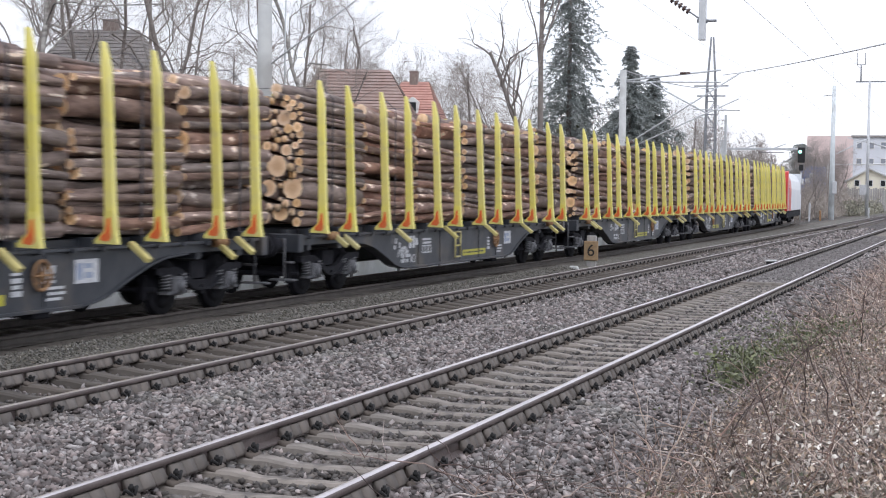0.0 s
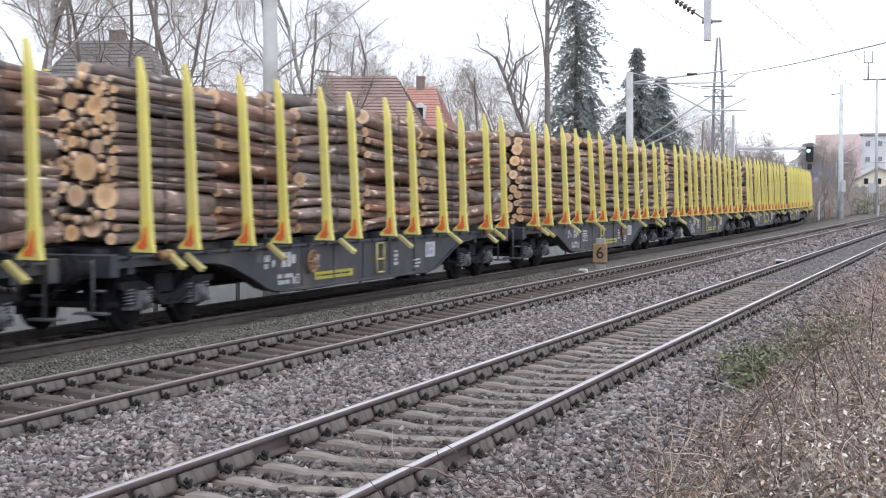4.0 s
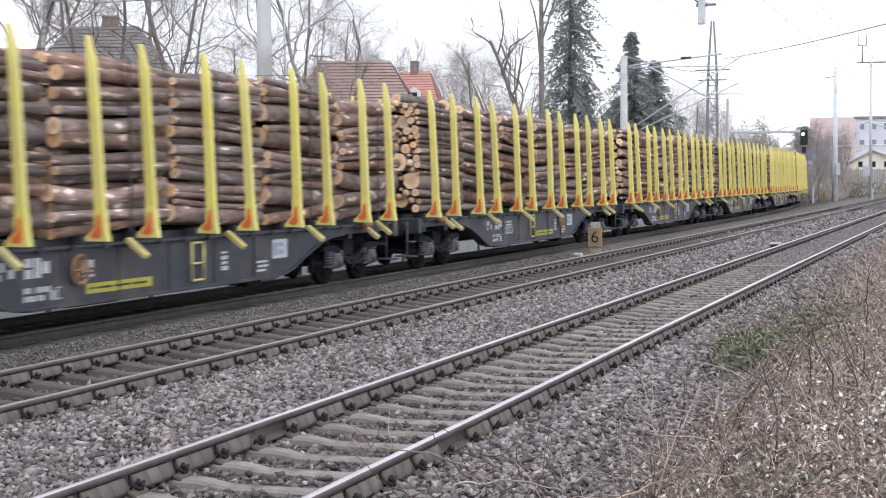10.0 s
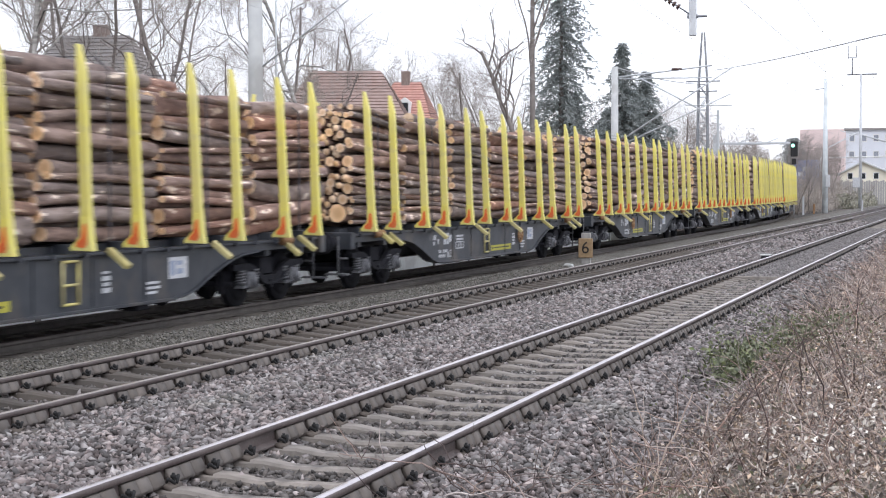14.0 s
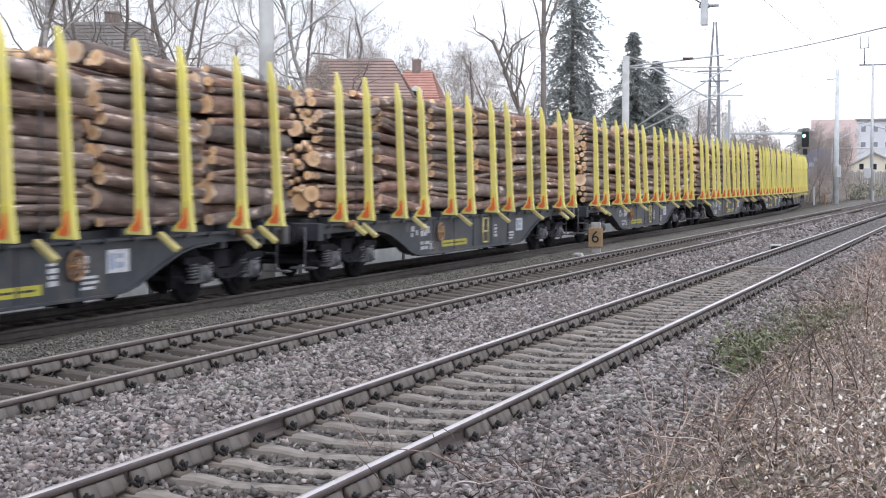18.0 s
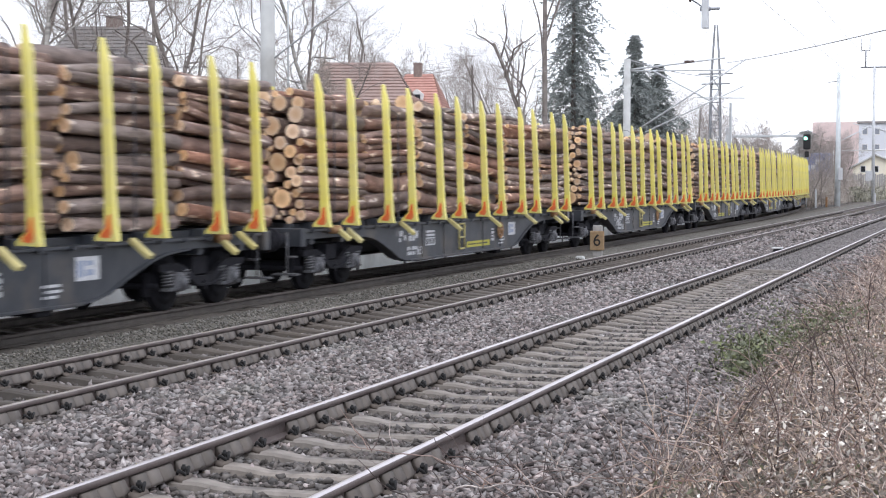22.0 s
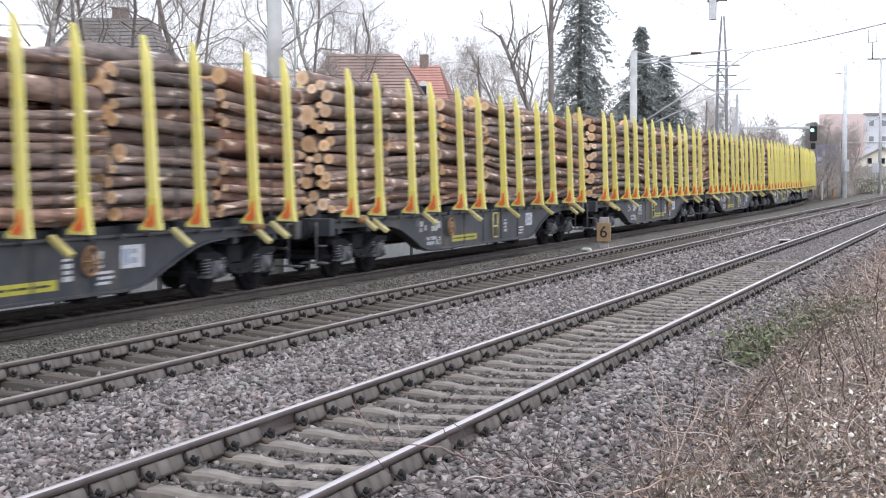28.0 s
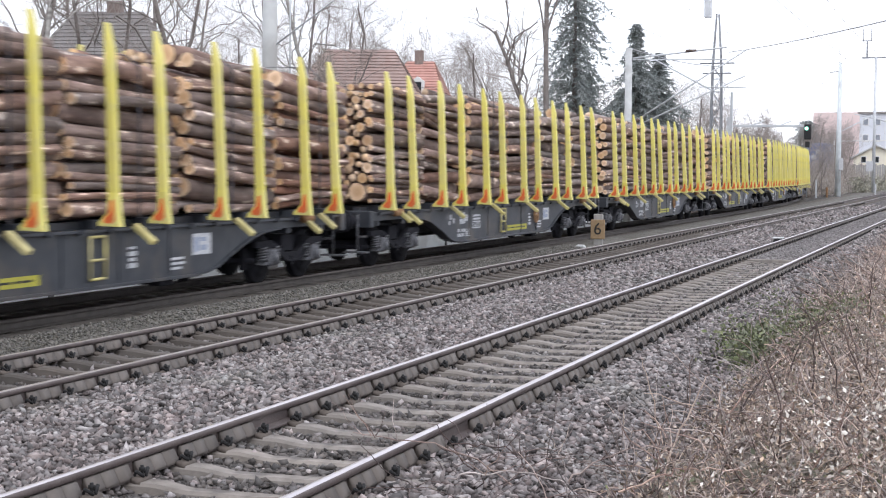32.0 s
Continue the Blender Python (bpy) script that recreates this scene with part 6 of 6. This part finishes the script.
def house(x, y, turn, w, d, wall_h, ridge_h, roof, wall, label, chimneys=(), windows=(), dormer=False, hip=0.0):
    """Gabled house: ridge along its local x. w along the ridge, d across."""
    h = thing("house", label, "house", "houses behind the railway")
    g = level(x, y)
    h.matrix_basis = Matrix.Translation((x, y, g)) @ Matrix.Rotation(turn, 4, "Z")
    bm = bmesh.new()
    prism(bm, ((-d / 2, -1.0), (d / 2, -1.0), (d / 2, wall_h), (0, ridge_h - 0.15) if not hip else (0.01, wall_h), (-d / 2, wall_h)), 0, -w / 2, w / 2)
    part("wall", bm, wall, h)
    o = 0.5
    e = wall_h - o * (ridge_h - wall_h) / (d / 2)
    rows = 16
    for s in (-1, 1):
        tiled_slope(h, (-w / 2 - o, s * (d / 2 + o), e), (w / 2 + o, s * (d / 2 + o), e), (w / 2 + o - hip, 0, ridge_h), (-w / 2 - o + hip, 0, ridge_h), rows, roof)
        if hip:
            tiled_slope(h, (s * (w / 2 + o), -d / 2 - o, e), (s * (w / 2 + o), d / 2 + o, e), (s * (w / 2 + o - hip), 0.02, ridge_h), (s * (w / 2 + o - hip), -0.02, ridge_h), rows, roof)
    for cx, cy, cw, top in chimneys:
        bm = bmesh.new()
        box(bm, (cx - cw / 2, cy - cw / 2, wall_h), (cx + cw / 2, cy + cw / 2, top), 0.02)
        box(bm, (cx - cw / 2 - 0.03, cy - cw / 2 - 0.03, top - 0.14), (cx + cw / 2 + 0.03, cy + cw / 2 + 0.03, top), 0.02)
        part("chimney", bm, BRICK, h, "brick chimney")
    for wx, wz, ww, wh, face in windows:
        win_m = Matrix.Translation((wx, -d / 2 - 0.02, wz)) if face == "front" else Matrix.Translation((w / 2 + 0.02, wx, wz)) @ Matrix.Rotation(math.pi / 2, 4, "Z")
        bm = bmesh.new()
        box(bm, (-ww / 2, -0.05, -wh / 2), (ww / 2, 0.03, wh / 2), 0.01)
        win = part("window", bm, FRAME_WHITE, h, "white-framed window", win_m)
        for s in (-1, 1):
            bm = bmesh.new()
            box(bm, (s * ww / 4 - ww * 0.2, -0.06, -wh * 0.42), (s * ww / 4 + ww * 0.2, -0.052, wh * 0.42))
            part("pane", bm, GLASS, win)
    if dormer:
        dx, dy, dz = dormer
        bm = bmesh.new()
        prism(bm, ((dx - 0.45, dz), (dx + 0.45, dz), (dx + 0.45, dz + 1.0), (dx, dz + 1.35), (dx - 0.45, dz + 1.0)), 1, dy, 0)
        part("dormer", bm, FRAME_WHITE, h, "white gabled dormer")
        bm = bmesh.new()
        box(bm, (dx - 0.28, dy - 0.03, dz + 0.25), (dx + 0.28, dy - 0.01, dz + 0.95))
        part("pane", bm, GLASS, h)
    return h


def at_bearing(mark, y):
    return bearing(mark / 1568, y), y


hx, hy = at_bearing(190, 84)
house(hx, hy, radians(14), 7.6, 6.6, 5.4, 8.75, ROOF_DARK, BRICK, "old house with a dark tiled gable roof and brick chimney", chimneys=((0.3, 0.3, 0.85, 9.4),), windows=((-1.0, 2.8, 1.0, 1.3, "front"), (1.0, 2.8, 1.0, 1.3, "front")), hip=2.2)
hx, hy = at_bearing(632, 92)
house(hx, hy, radians(16), 7.3, 7.0, 5.2, 8.15, ROOF_BROWN, RENDERED, "house with a large brown tiled hipped roof", hip=2.0, windows=((-2.0, 2.8, 1.2, 1.3, "front"),))
hx, hy = at_bearing(738, 108)
house(hx, hy, radians(12), 3.6, 6.0, 5.6, 8.35, ROOF_RED, RENDERED, "house with a bright red tiled roof and chimney", chimneys=((-0.1, 0.0, 0.6, 9.15),), windows=((0.0, 3.0, 1.2, 1.3, "front"),), dormer=(0.15, -2.7, 5.75), hip=1.3)


def block(name, mark0, mark1, y, z0, z1, depth, wall, label, cols, rows, roof=None, gable=0.0):
    """A far building with its rows of windows, each a part."""
    x0, x1 = at_bearing(mark0, y)[0], at_bearing(mark1, y)[0]
    b = thing(name, label, "building", "buildings in the distance")
    bm = bmesh.new()
    if gable:
        c = (x0 + x1) / 2
        prism(bm, ((x0, -0.5), (x1, -0.5), (x1, z1), (x1 - (x1 - x0) * 0.18, z1 + gable), (x0 + (x1 - x0) * 0.22, z1 + gable), (x0, z1)), 1, y, y + depth)
    else:
        box(bm, (x0, y, -0.5), (x1, y + depth, z1))
    part("wall", bm, wall, b)
    if roof:
        bm = bmesh.new()
        box(bm, (x0 - 0.4, y - 0.4, z1 + (gable if gable else 0)), (x1 + 0.4, y + depth, z1 + gable + 0.35))
        part("roof", bm, roof, b)
    for i in range(cols):
        for j in range(rows):
            wx, wz = x0 + (x1 - x0) * (i + 0.5) / cols, z0 + (z1 - z0) * (j + 0.5) / rows
            bm = bmesh.new()
            box(bm, (wx - 0.55, y - 0.06, wz - 0.7), (wx + 0.55, y + 0.01, wz + 0.7))
            win = part("window", bm, FRAME_WHITE, b)
            bm = bmesh.new()
            box(bm, (wx - 0.42, y - 0.09, wz - 0.56), (wx + 0.42, y - 0.062, wz + 0.56))
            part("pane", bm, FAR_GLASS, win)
    return b


block("brick_block", 1432, 1512, 330, 5, 14.6, 18, FAR_BRICK, "reddish brick apartment block with haze painted in", 0, 0)
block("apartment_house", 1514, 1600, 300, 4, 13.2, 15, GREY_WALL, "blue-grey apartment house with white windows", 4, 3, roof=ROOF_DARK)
# low cream house, its gable towards the railway
x0, x1, y = at_bearing(1504, 262)[0], at_bearing(1596, 262)[0], 262.0
t = thing("small_house", "cream-white low house with a shallow brown-edged gable", "house", "buildings in the distance")
c, e, top = x0 + (x1 - x0) * 0.44, 4.5, 6.5
bm = bmesh.new()
prism(bm, ((x0, -0.5), (x1, -0.5), (x1, e), (c, top), (x0, e)), 1, y, y + 9)
part("wall", bm, YELLOW_WALL, t)
for xa, za, xb, zb in ((x0 - 0.5, e - 0.2, c, top), (c, top, x1 + 0.5, e - 0.2)):
    bm = bmesh.new()
    prism(bm, ((xa, za), (xb, zb), (xb, zb + 0.22), (xa, za + 0.22)), 1, y - 0.6, y + 9.3)
    part("roof", bm, CONCRETE, t, "pale grey roof slope")
for f in (0.2, 0.45, 0.7):
    wx = x0 + (x1 - x0) * f
    bm = bmesh.new()
    box(bm, (wx - 0.45, y - 0.06, 3.7), (wx + 0.45, y + 0.01, 4.8))
    win = part("window", bm, FRAME_WHITE, t)
    bm = bmesh.new()
    box(bm, (wx - 0.34, y - 0.09, 3.8), (wx + 0.34, y - 0.062, 4.7))
    part("pane", bm, GLASS, win)

t = thing("board_fence", "weathered dark board fence below the cream house", "fence")
for i in range(26):
    x = at_bearing(1488, 240)[0] + i * 0.34
    bm = bmesh.new()
    box(bm, (x, 240, -0.3), (x + 0.3, 240.05, 3.3 + 0.1 * math.sin(i * 2.1)), 0.01)
    part("board", bm, FENCE_WOOD, t)

t = thing("footbridge_rail", "white railing of a distant bridge", "railing")
bm = bmesh.new()
x0, x1 = at_bearing(1470, 235)[0], at_bearing(1640, 235)[0]
strut(bm, (x0, 235, 6.7), (x1, 235, 6.9), 0.09)
part("rail", bm, FRAME_WHITE, t)
for i in (0, 6):
    bm = bmesh.new()
    x = x0 + (x1 - x0) * i / 6
    strut(bm, (x, 235, -0.3), (x, 235, 6.7 + 0.2 * i / 6), 0.08)
    part("post", bm, FRAME_WHITE, t)

t = thing("blue_container", "dark blue container van with white sign plates", "container")
x0, x1 = at_bearing(1422, 215)[0], at_bearing(1462, 215)[0]
bm = bmesh.new()
box(bm, (x0, 215, -0.3), (x1, 220, 6.0), 0.1)
part("body", bm, BLUE, t)
bm = bmesh.new()
for i in range(9):
    x = x0 + (x1 - x0) * (i + 0.5) / 9
    box(bm, (x - 0.06, 214.93, 0), (x + 0.06, 215.0, 5.8))
part("rib", bm, BLUE, t)
for dx, z in ((1.2, 4.8), (0.6, 4.1)):
    bm = bmesh.new()
    box(bm, (x0 + dx, 214.85, z - 0.3), (x0 + dx + 0.6, 214.92, z + 0.3))
    part("sign_plate", bm, WHITE, t)

# far woods
for i, (mark, y, w, h) in enumerate(((1180, 190, 30, 7), (1250, 240, 44, 10), (1320, 300, 30, 10.5), (1385, 330, 24, 10.5), (900, 170, 60, 9.5), (500, 150, 90, 9), (150, 140, 90, 10))):
    x, y = at_bearing(mark, y)
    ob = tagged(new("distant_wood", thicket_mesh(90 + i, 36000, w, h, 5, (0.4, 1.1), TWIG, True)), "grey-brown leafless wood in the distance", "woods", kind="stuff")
    ob.matrix_basis = Matrix.Translation((x, y, level(x, y) - 0.3)) @ Matrix.Rotation(radians(80), 4, "Z") @ Matrix.Translation((0, -w / 2, 0))


# ---- verge: brambles, dry leaves ----
def stems(name, seed, count, xr, yr, length, radius, material, label, rise=(0.3, 1.0), low=0.0):
    """Arching dry canes as thin tubes."""
    rng = np.random.RandomState(seed)
    vs, fs = [], []
    k, n = 3, 6
    for _ in range(count):
        y = rng.uniform(*yr)
        x = rng.uniform(*xr) + bend(y)
        if x > -0.02 * y + 0.9:
            continue
        p = np.array((x, y, level(x, y) + low))
        a = rng.uniform(0, 6.28)
        d = np.array((math.cos(a), math.sin(a), rng.uniform(*rise)))
        ln, r = rng.uniform(*length), rng.uniform(*radius)
        base = len(vs)
        drop = rng.uniform(0.1, 0.5)
        for i in range(n):
            d = d / np.linalg.norm(d)
            e = np.cross(d, (0.3, 0.2, 0.9))
            e /= np.linalg.norm(e)
            g = np.cross(d, e)
            for j in range(k):
                c = 2.094 * j
                vs.append(tuple(p + (e * math.cos(c) + g * math.sin(c)) * r * (1 - 0.6 * i / n)))
            p = p + d * ln / n
            d = d + rng.normal(0, 0.24, 3) - np.array((0, 0, drop * 0.6))
            p[2] = max(p[2], level(p[0], p[1]) + 0.01)
        for i in range(n - 1):
            for j in range(k):
                fs.append((base + i * k + j, base + i * k + (j + 1) % k, base + (i + 1) * k + (j + 1) % k, base + (i + 1) * k + j))
    return tagged(new(name, soup(name, vs, fs, material, smooth=True)), label, "brambles", kind="stuff")


def leaves(name, seed, count, xr, yr, size, height, material, label, patch=None):
    """Curled leaves: two bent halves each."""
    rng = np.random.RandomState(seed)
    vs, fs = [], []
    for _ in range(count):
        if patch:
            y, x = rng.normal(patch[1], patch[3]), rng.normal(patch[0], patch[2])
        else:
            y = rng.uniform(*yr)
            x = rng.uniform(*xr) + bend(y)
        if x > -0.02 * y + 0.9:
            continue
        s = rng.uniform(*size)
        p = np.array((x, y, level(x, y) + rng.uniform(0.01, 1) ** 1.3 * height))
        d = rng.normal(size=3)
        d /= np.linalg.norm(d)
        e = np.cross(d, rng.normal(size=3))
        e /= np.linalg.norm(e)
        g = np.cross(d, e)
        b = len(vs)
        for q in (p - d * s, p + d * s, p + e * s * 0.55 + g * s * 0.3, p - e * s * 0.55 + g * s * 0.3):
            vs.append(tuple(q))
        fs += [(b, b + 1, b + 2), (b + 1, b, b + 3)]
    return tagged(new(name, soup(name, vs, fs, material)), label, "leaves", kind="stuff")


stems("bramble_canes", 61, 2600, (-2.35, 0.8), (7.5, 24), (0.25, 1.0), (0.003, 0.0085), STEM, "tangle of dry red-brown bramble canes", rise=(0.2, 1.8))
stems("bramble_canes", 62, 3800, (-2.5, 0.5), (22, 60), (0.4, 1.3), (0.006, 0.013), STEM, "tangle of dry red-brown bramble canes", rise=(0.2, 1.8))
stems("bramble_canes", 68, 900, (-2.2, 0.8), (2.5, 7.5), (0.3, 0.9), (0.003, 0.0075), STEM, "tangle of dry red-brown bramble canes", rise=(0.2, 1.0))
leaves("dry_leaves", 79, 1500, (-2.2, 0.8), (2.5, 7.5), (0.012, 0.036), 0.2, DRY, "dry brown leaves caught in the brambles")
stems("pale_canes", 63, 1100, (-1.9, 0.7), (8, 26), (0.10, 0.4), (0.0035, 0.008), STEM_PALE, "pale dry canes among the brambles", rise=(0.2, 1.8), low=0.1)
stems("pale_canes", 65, 1700, (-2.3, 0.5), (24, 60), (0.3, 0.9), (0.006, 0.013), STEM_PALE, "pale dry canes among the brambles", rise=(0.2, 1.8), low=0.15)
stems("creeping_canes", 64, 55, (-3.2, -1.6), (8.0, 13), (0.4, 1.2), (0.0025, 0.0055), STEM_DARK, "long bare canes creeping over the stones", rise=(0.1, 0.6))
stems("creeping_canes", 66, 60, (-3.4, -1.8), (8.4, 10.4), (0.5, 1.3), (0.0025, 0.0055), STEM_DARK, "long bare canes creeping over the stones", rise=(0.2, 0.9))
stems("pale_canes", 67, 600, (-1.4, 0.7), (9.5, 26), (0.15, 0.5), (0.0035, 0.008), STEM_PALE, "pale dry canes among the brambles", rise=(0.4, 2.0), low=0.15)
leaves("dry_leaves", 71, 26000, (-2.25, 0.8), (7.5, 26), (0.010, 0.031), 0.30, DRY, "dry brown leaves caught in the brambles")
leaves("dry_leaves", 72, 5000, (-2.5, 0.5), (24, 60), (0.018, 0.045), 0.4, DRY, "dry brown leaves caught in the brambles")
leaves("pale_leaves", 73, 1200, (-1.9, 0.6), (8, 26), (0.009, 0.022), 0.5, DRY_PALE, "pale curled leaves")
leaves("pale_leaves", 78, 400, None, None, (0.012, 0.030), 0.5, DRY_PALE, "pale curled leaves", (-0.75, 11.2, 0.35, 1.1))
leaves("green_leaves", 74, 1400, None, None, (0.02, 0.046), 0.42, GREEN, "green bramble leaves", (-2.47, 18.4, 0.15, 0.65))
leaves("green_leaves", 75, 2000, None, None, (0.02, 0.042), 0.4, GREEN, "green bramble leaves", (-2.05, 22.6, 0.36, 1.5))
leaves("green_leaves", 77, 600, (-2.2, 0.5), (8, 26), (0.012, 0.03), 0.4, GREEN, "scattered green bramble leaves")
leaves("green_leaves", 76, 500, (-2.9, -2.2), (14, 45), (0.012, 0.03), 0.06, GREEN, "low green weeds at the edge of the stones")


def cane(pts, r, material, label, shoots=3, seed=0):
    """One long cane with a few side shoots."""
    rng = random.Random(seed)
    t = thing("bramble_cane", label, "bramble", "long canes beside the rail")
    ps = [Vector(p) for p in pts]
    fine = []
    for a, b in zip(ps, ps[1:]):
        fine += [a.lerp(b, i / 4) + Vector((rng.gauss(0, 0.008), rng.gauss(0, 0.008), rng.gauss(0, 0.008))) for i in range(4)]
    fine.append(ps[-1])
    bm = bmesh.new()
    sweep(bm, fine, [r * (1 - 0.65 * i / len(fine)) for i in range(len(fine))], 5)
    part("stem", bm, material, t)
    for k in range(shoots):
        i = rng.randrange(len(fine) // 4, len(fine) - 1)
        d = Vector((rng.uniform(-1, 1), rng.uniform(-0.6, 0.6), rng.uniform(0.1, 0.9))).normalized()
        q = [fine[i] + d * (0.32 * j / 4) + Vector((rng.gauss(0, 0.01), 0, rng.gauss(0, 0.01))) for j in range(5)]
        bm = bmesh.new()
        sweep(bm, q, [r * 0.5 * (1 - 0.15 * j) for j in range(5)], 4)
        part("shoot", bm, material, t)


cane(((-2.75, 9.9, -0.36), (-3.0, 9.7, -0.12), (-3.29, 9.4, 0.07), (-3.52, 9.3, 0.10), (-3.82, 9.3, 0.13)), 0.007, STEM, "bare brown cane lying over the rail", 5, 1)
cane(((-3.15, 9.20, -0.13), (-3.02, 9.24, -0.08), (-2.81, 9.28, -0.06), (-2.59, 9.32, -0.06), (-2.38, 9.36, -0.12)), 0.0075, STEM, "long arching brown cane", 5, 20)
cane(((-2.40, 9.40, -0.11), (-2.24, 9.44, 0.01), (-2.05, 9.48, 0.09), (-1.88, 9.52, 0.13), (-1.71, 9.56, 0.13), (-1.37, 9.60, 0.10)), 0.0065, STEM, "long arching brown cane", 6, 21)
cane(((-2.35, 10.80, 0.10), (-2.34, 10.84, 0.03), (-2.31, 10.88, -0.03), (-2.27, 10.92, -0.11)), 0.005, STEM_PALE, "thin pale dry bramble cane", 1, 22)
cane(((-2.68, 9.90, 0.11), (-2.63, 9.94, 0.03), (-2.58, 9.98, -0.07), (-2.56, 10.02, -0.17)), 0.0045, STEM_PALE, "thin pale dry bramble cane", 2, 23)
cane(((-3.20, 9.50, 0.05), (-3.00, 9.54, 0.06), (-2.84, 9.58, 0.04), (-2.75, 9.62, -0.06), (-2.66, 9.66, -0.16)), 0.0055, STEM_DARK, "dark arching cane over the stones", 4, 24)
cane(((-3.33, 9.60, 0.02), (-3.18, 9.64, -0.05), (-3.05, 9.68, -0.14)), 0.005, STEM_DARK, "dark arching cane over the stones", 3, 25)
cane(((-1.96, 8.90, -0.05), (-1.77, 8.94, 0.04), (-1.64, 8.98, 0.08), (-1.45, 9.02, 0.11), (-1.26, 9.06, 0.10)), 0.0065, STEM, "long arching brown cane", 5, 26)
cane(((-1.93, 9.60, -0.16), (-1.86, 9.64, -0.07), (-1.79, 9.68, -0.00), (-1.76, 9.72, 0.07)), 0.005, STEM, "bare brown cane among the brambles", 3, 27)
cane(((-1.95, 9.8, -0.35), (-1.82, 9.8, 0.05), (-1.68, 9.8, 0.35), (-1.60, 9.8, 0.55)), 0.008, STEM_PALE, "upright slanting pale cane", 3, 3)
cane(((-2.35, 12.4, -0.4), (-2.45, 12.3, 0.1), (-2.5, 12.2, 0.35)), 0.006, STEM_PALE, "thin upright bare cane", 2, 6)
cane(((-1.3, 11.0, -0.3), (-1.25, 11.0, 0.2), (-1.4, 11.0, 0.6)), 0.008, STEM_DARK, "dark upright bramble cane", 4, 7)
cane(((-0.95, 12.5, -0.3), (-1.0, 12.4, 0.3), (-1.2, 12.3, 0.75)), 0.008, STEM_DARK, "dark upright bramble cane", 4, 8)

up_rng = random.Random(93)
for x, y, h in ((-1.75, 15.5, 0.8), (-1.35, 14.2, 0.95), (-1.0, 15.8, 0.9), (-0.8, 13.2, 0.85), (-1.6, 18.0, 0.9), (-1.2, 20.0, 1.0), (-0.6, 17.5, 0.9), (-1.9, 12.9, 0.6), (-0.5, 11.5, 0.6), (-1.5, 24.0, 1.1)):
    a, b = up_rng.uniform(-0.35, 0.35), up_rng.uniform(-0.3, 0.3)
    g = level(x, y)
    cane(((x, y, g - 0.05), (x + a * 0.3, y + b * 0.4, g + h * 0.4), (x + a * 0.7, y + b, g + h * 0.75), (x + a * 1.5, y + b * 1.2, g + h)), 0.0085, STEM_DARK, "dark upright bramble cane", 5, int(y * 10))

# ---- what moves ----
def motions():
    times = [0.5 * i for i in range(65)]
    far = WAGONS_AHEAD
    for k, w in enumerate(wagons):
        walk(w, [(t, train_pose(first_stake(t) + HALF + PITCH * (far - k))) for t in times])
    for ob, k, y, _ in stacks:
        lift = Matrix.Translation((0, y, FLOOR + 0.16))
        walk(ob, [(t, train_pose(first_stake(t) + HALF + PITCH * (far - k)) @ lift) for t in times])
    walk(loco, [(t, train_pose(first_stake(t) + PITCH * far + 28.6)) for t in times])
    # wheels turn while their wagon rolls through the near stretch
    for k, w in enumerate(wagons):
        span = [i / 30 for i in range(961) if -8 < first_stake(i / 30) + PITCH * (far - k) < 30]
        if len(span) < 2:
            continue
        for bog in w.children:
            if not bog.name.startswith("bogie"):
                continue
            for ws in bog.children:
                if ws.name.startswith("wheelset"):
                    y = ws.location.y
                    rows = [(t, Matrix.Translation((0, y, 0.46)) @ Matrix.Rotation(-(first_stake(t) - first_stake(span[0])) / 0.46, 4, "X")) for t in span]
                    if span[0] > 0.01:
                        rows.insert(0, (0.0, rows[0][1]))
                    if span[-1] < 31.99:
                        rows.append((32.0, rows[-1][1]))
                    walk(ws, rows)


motions()
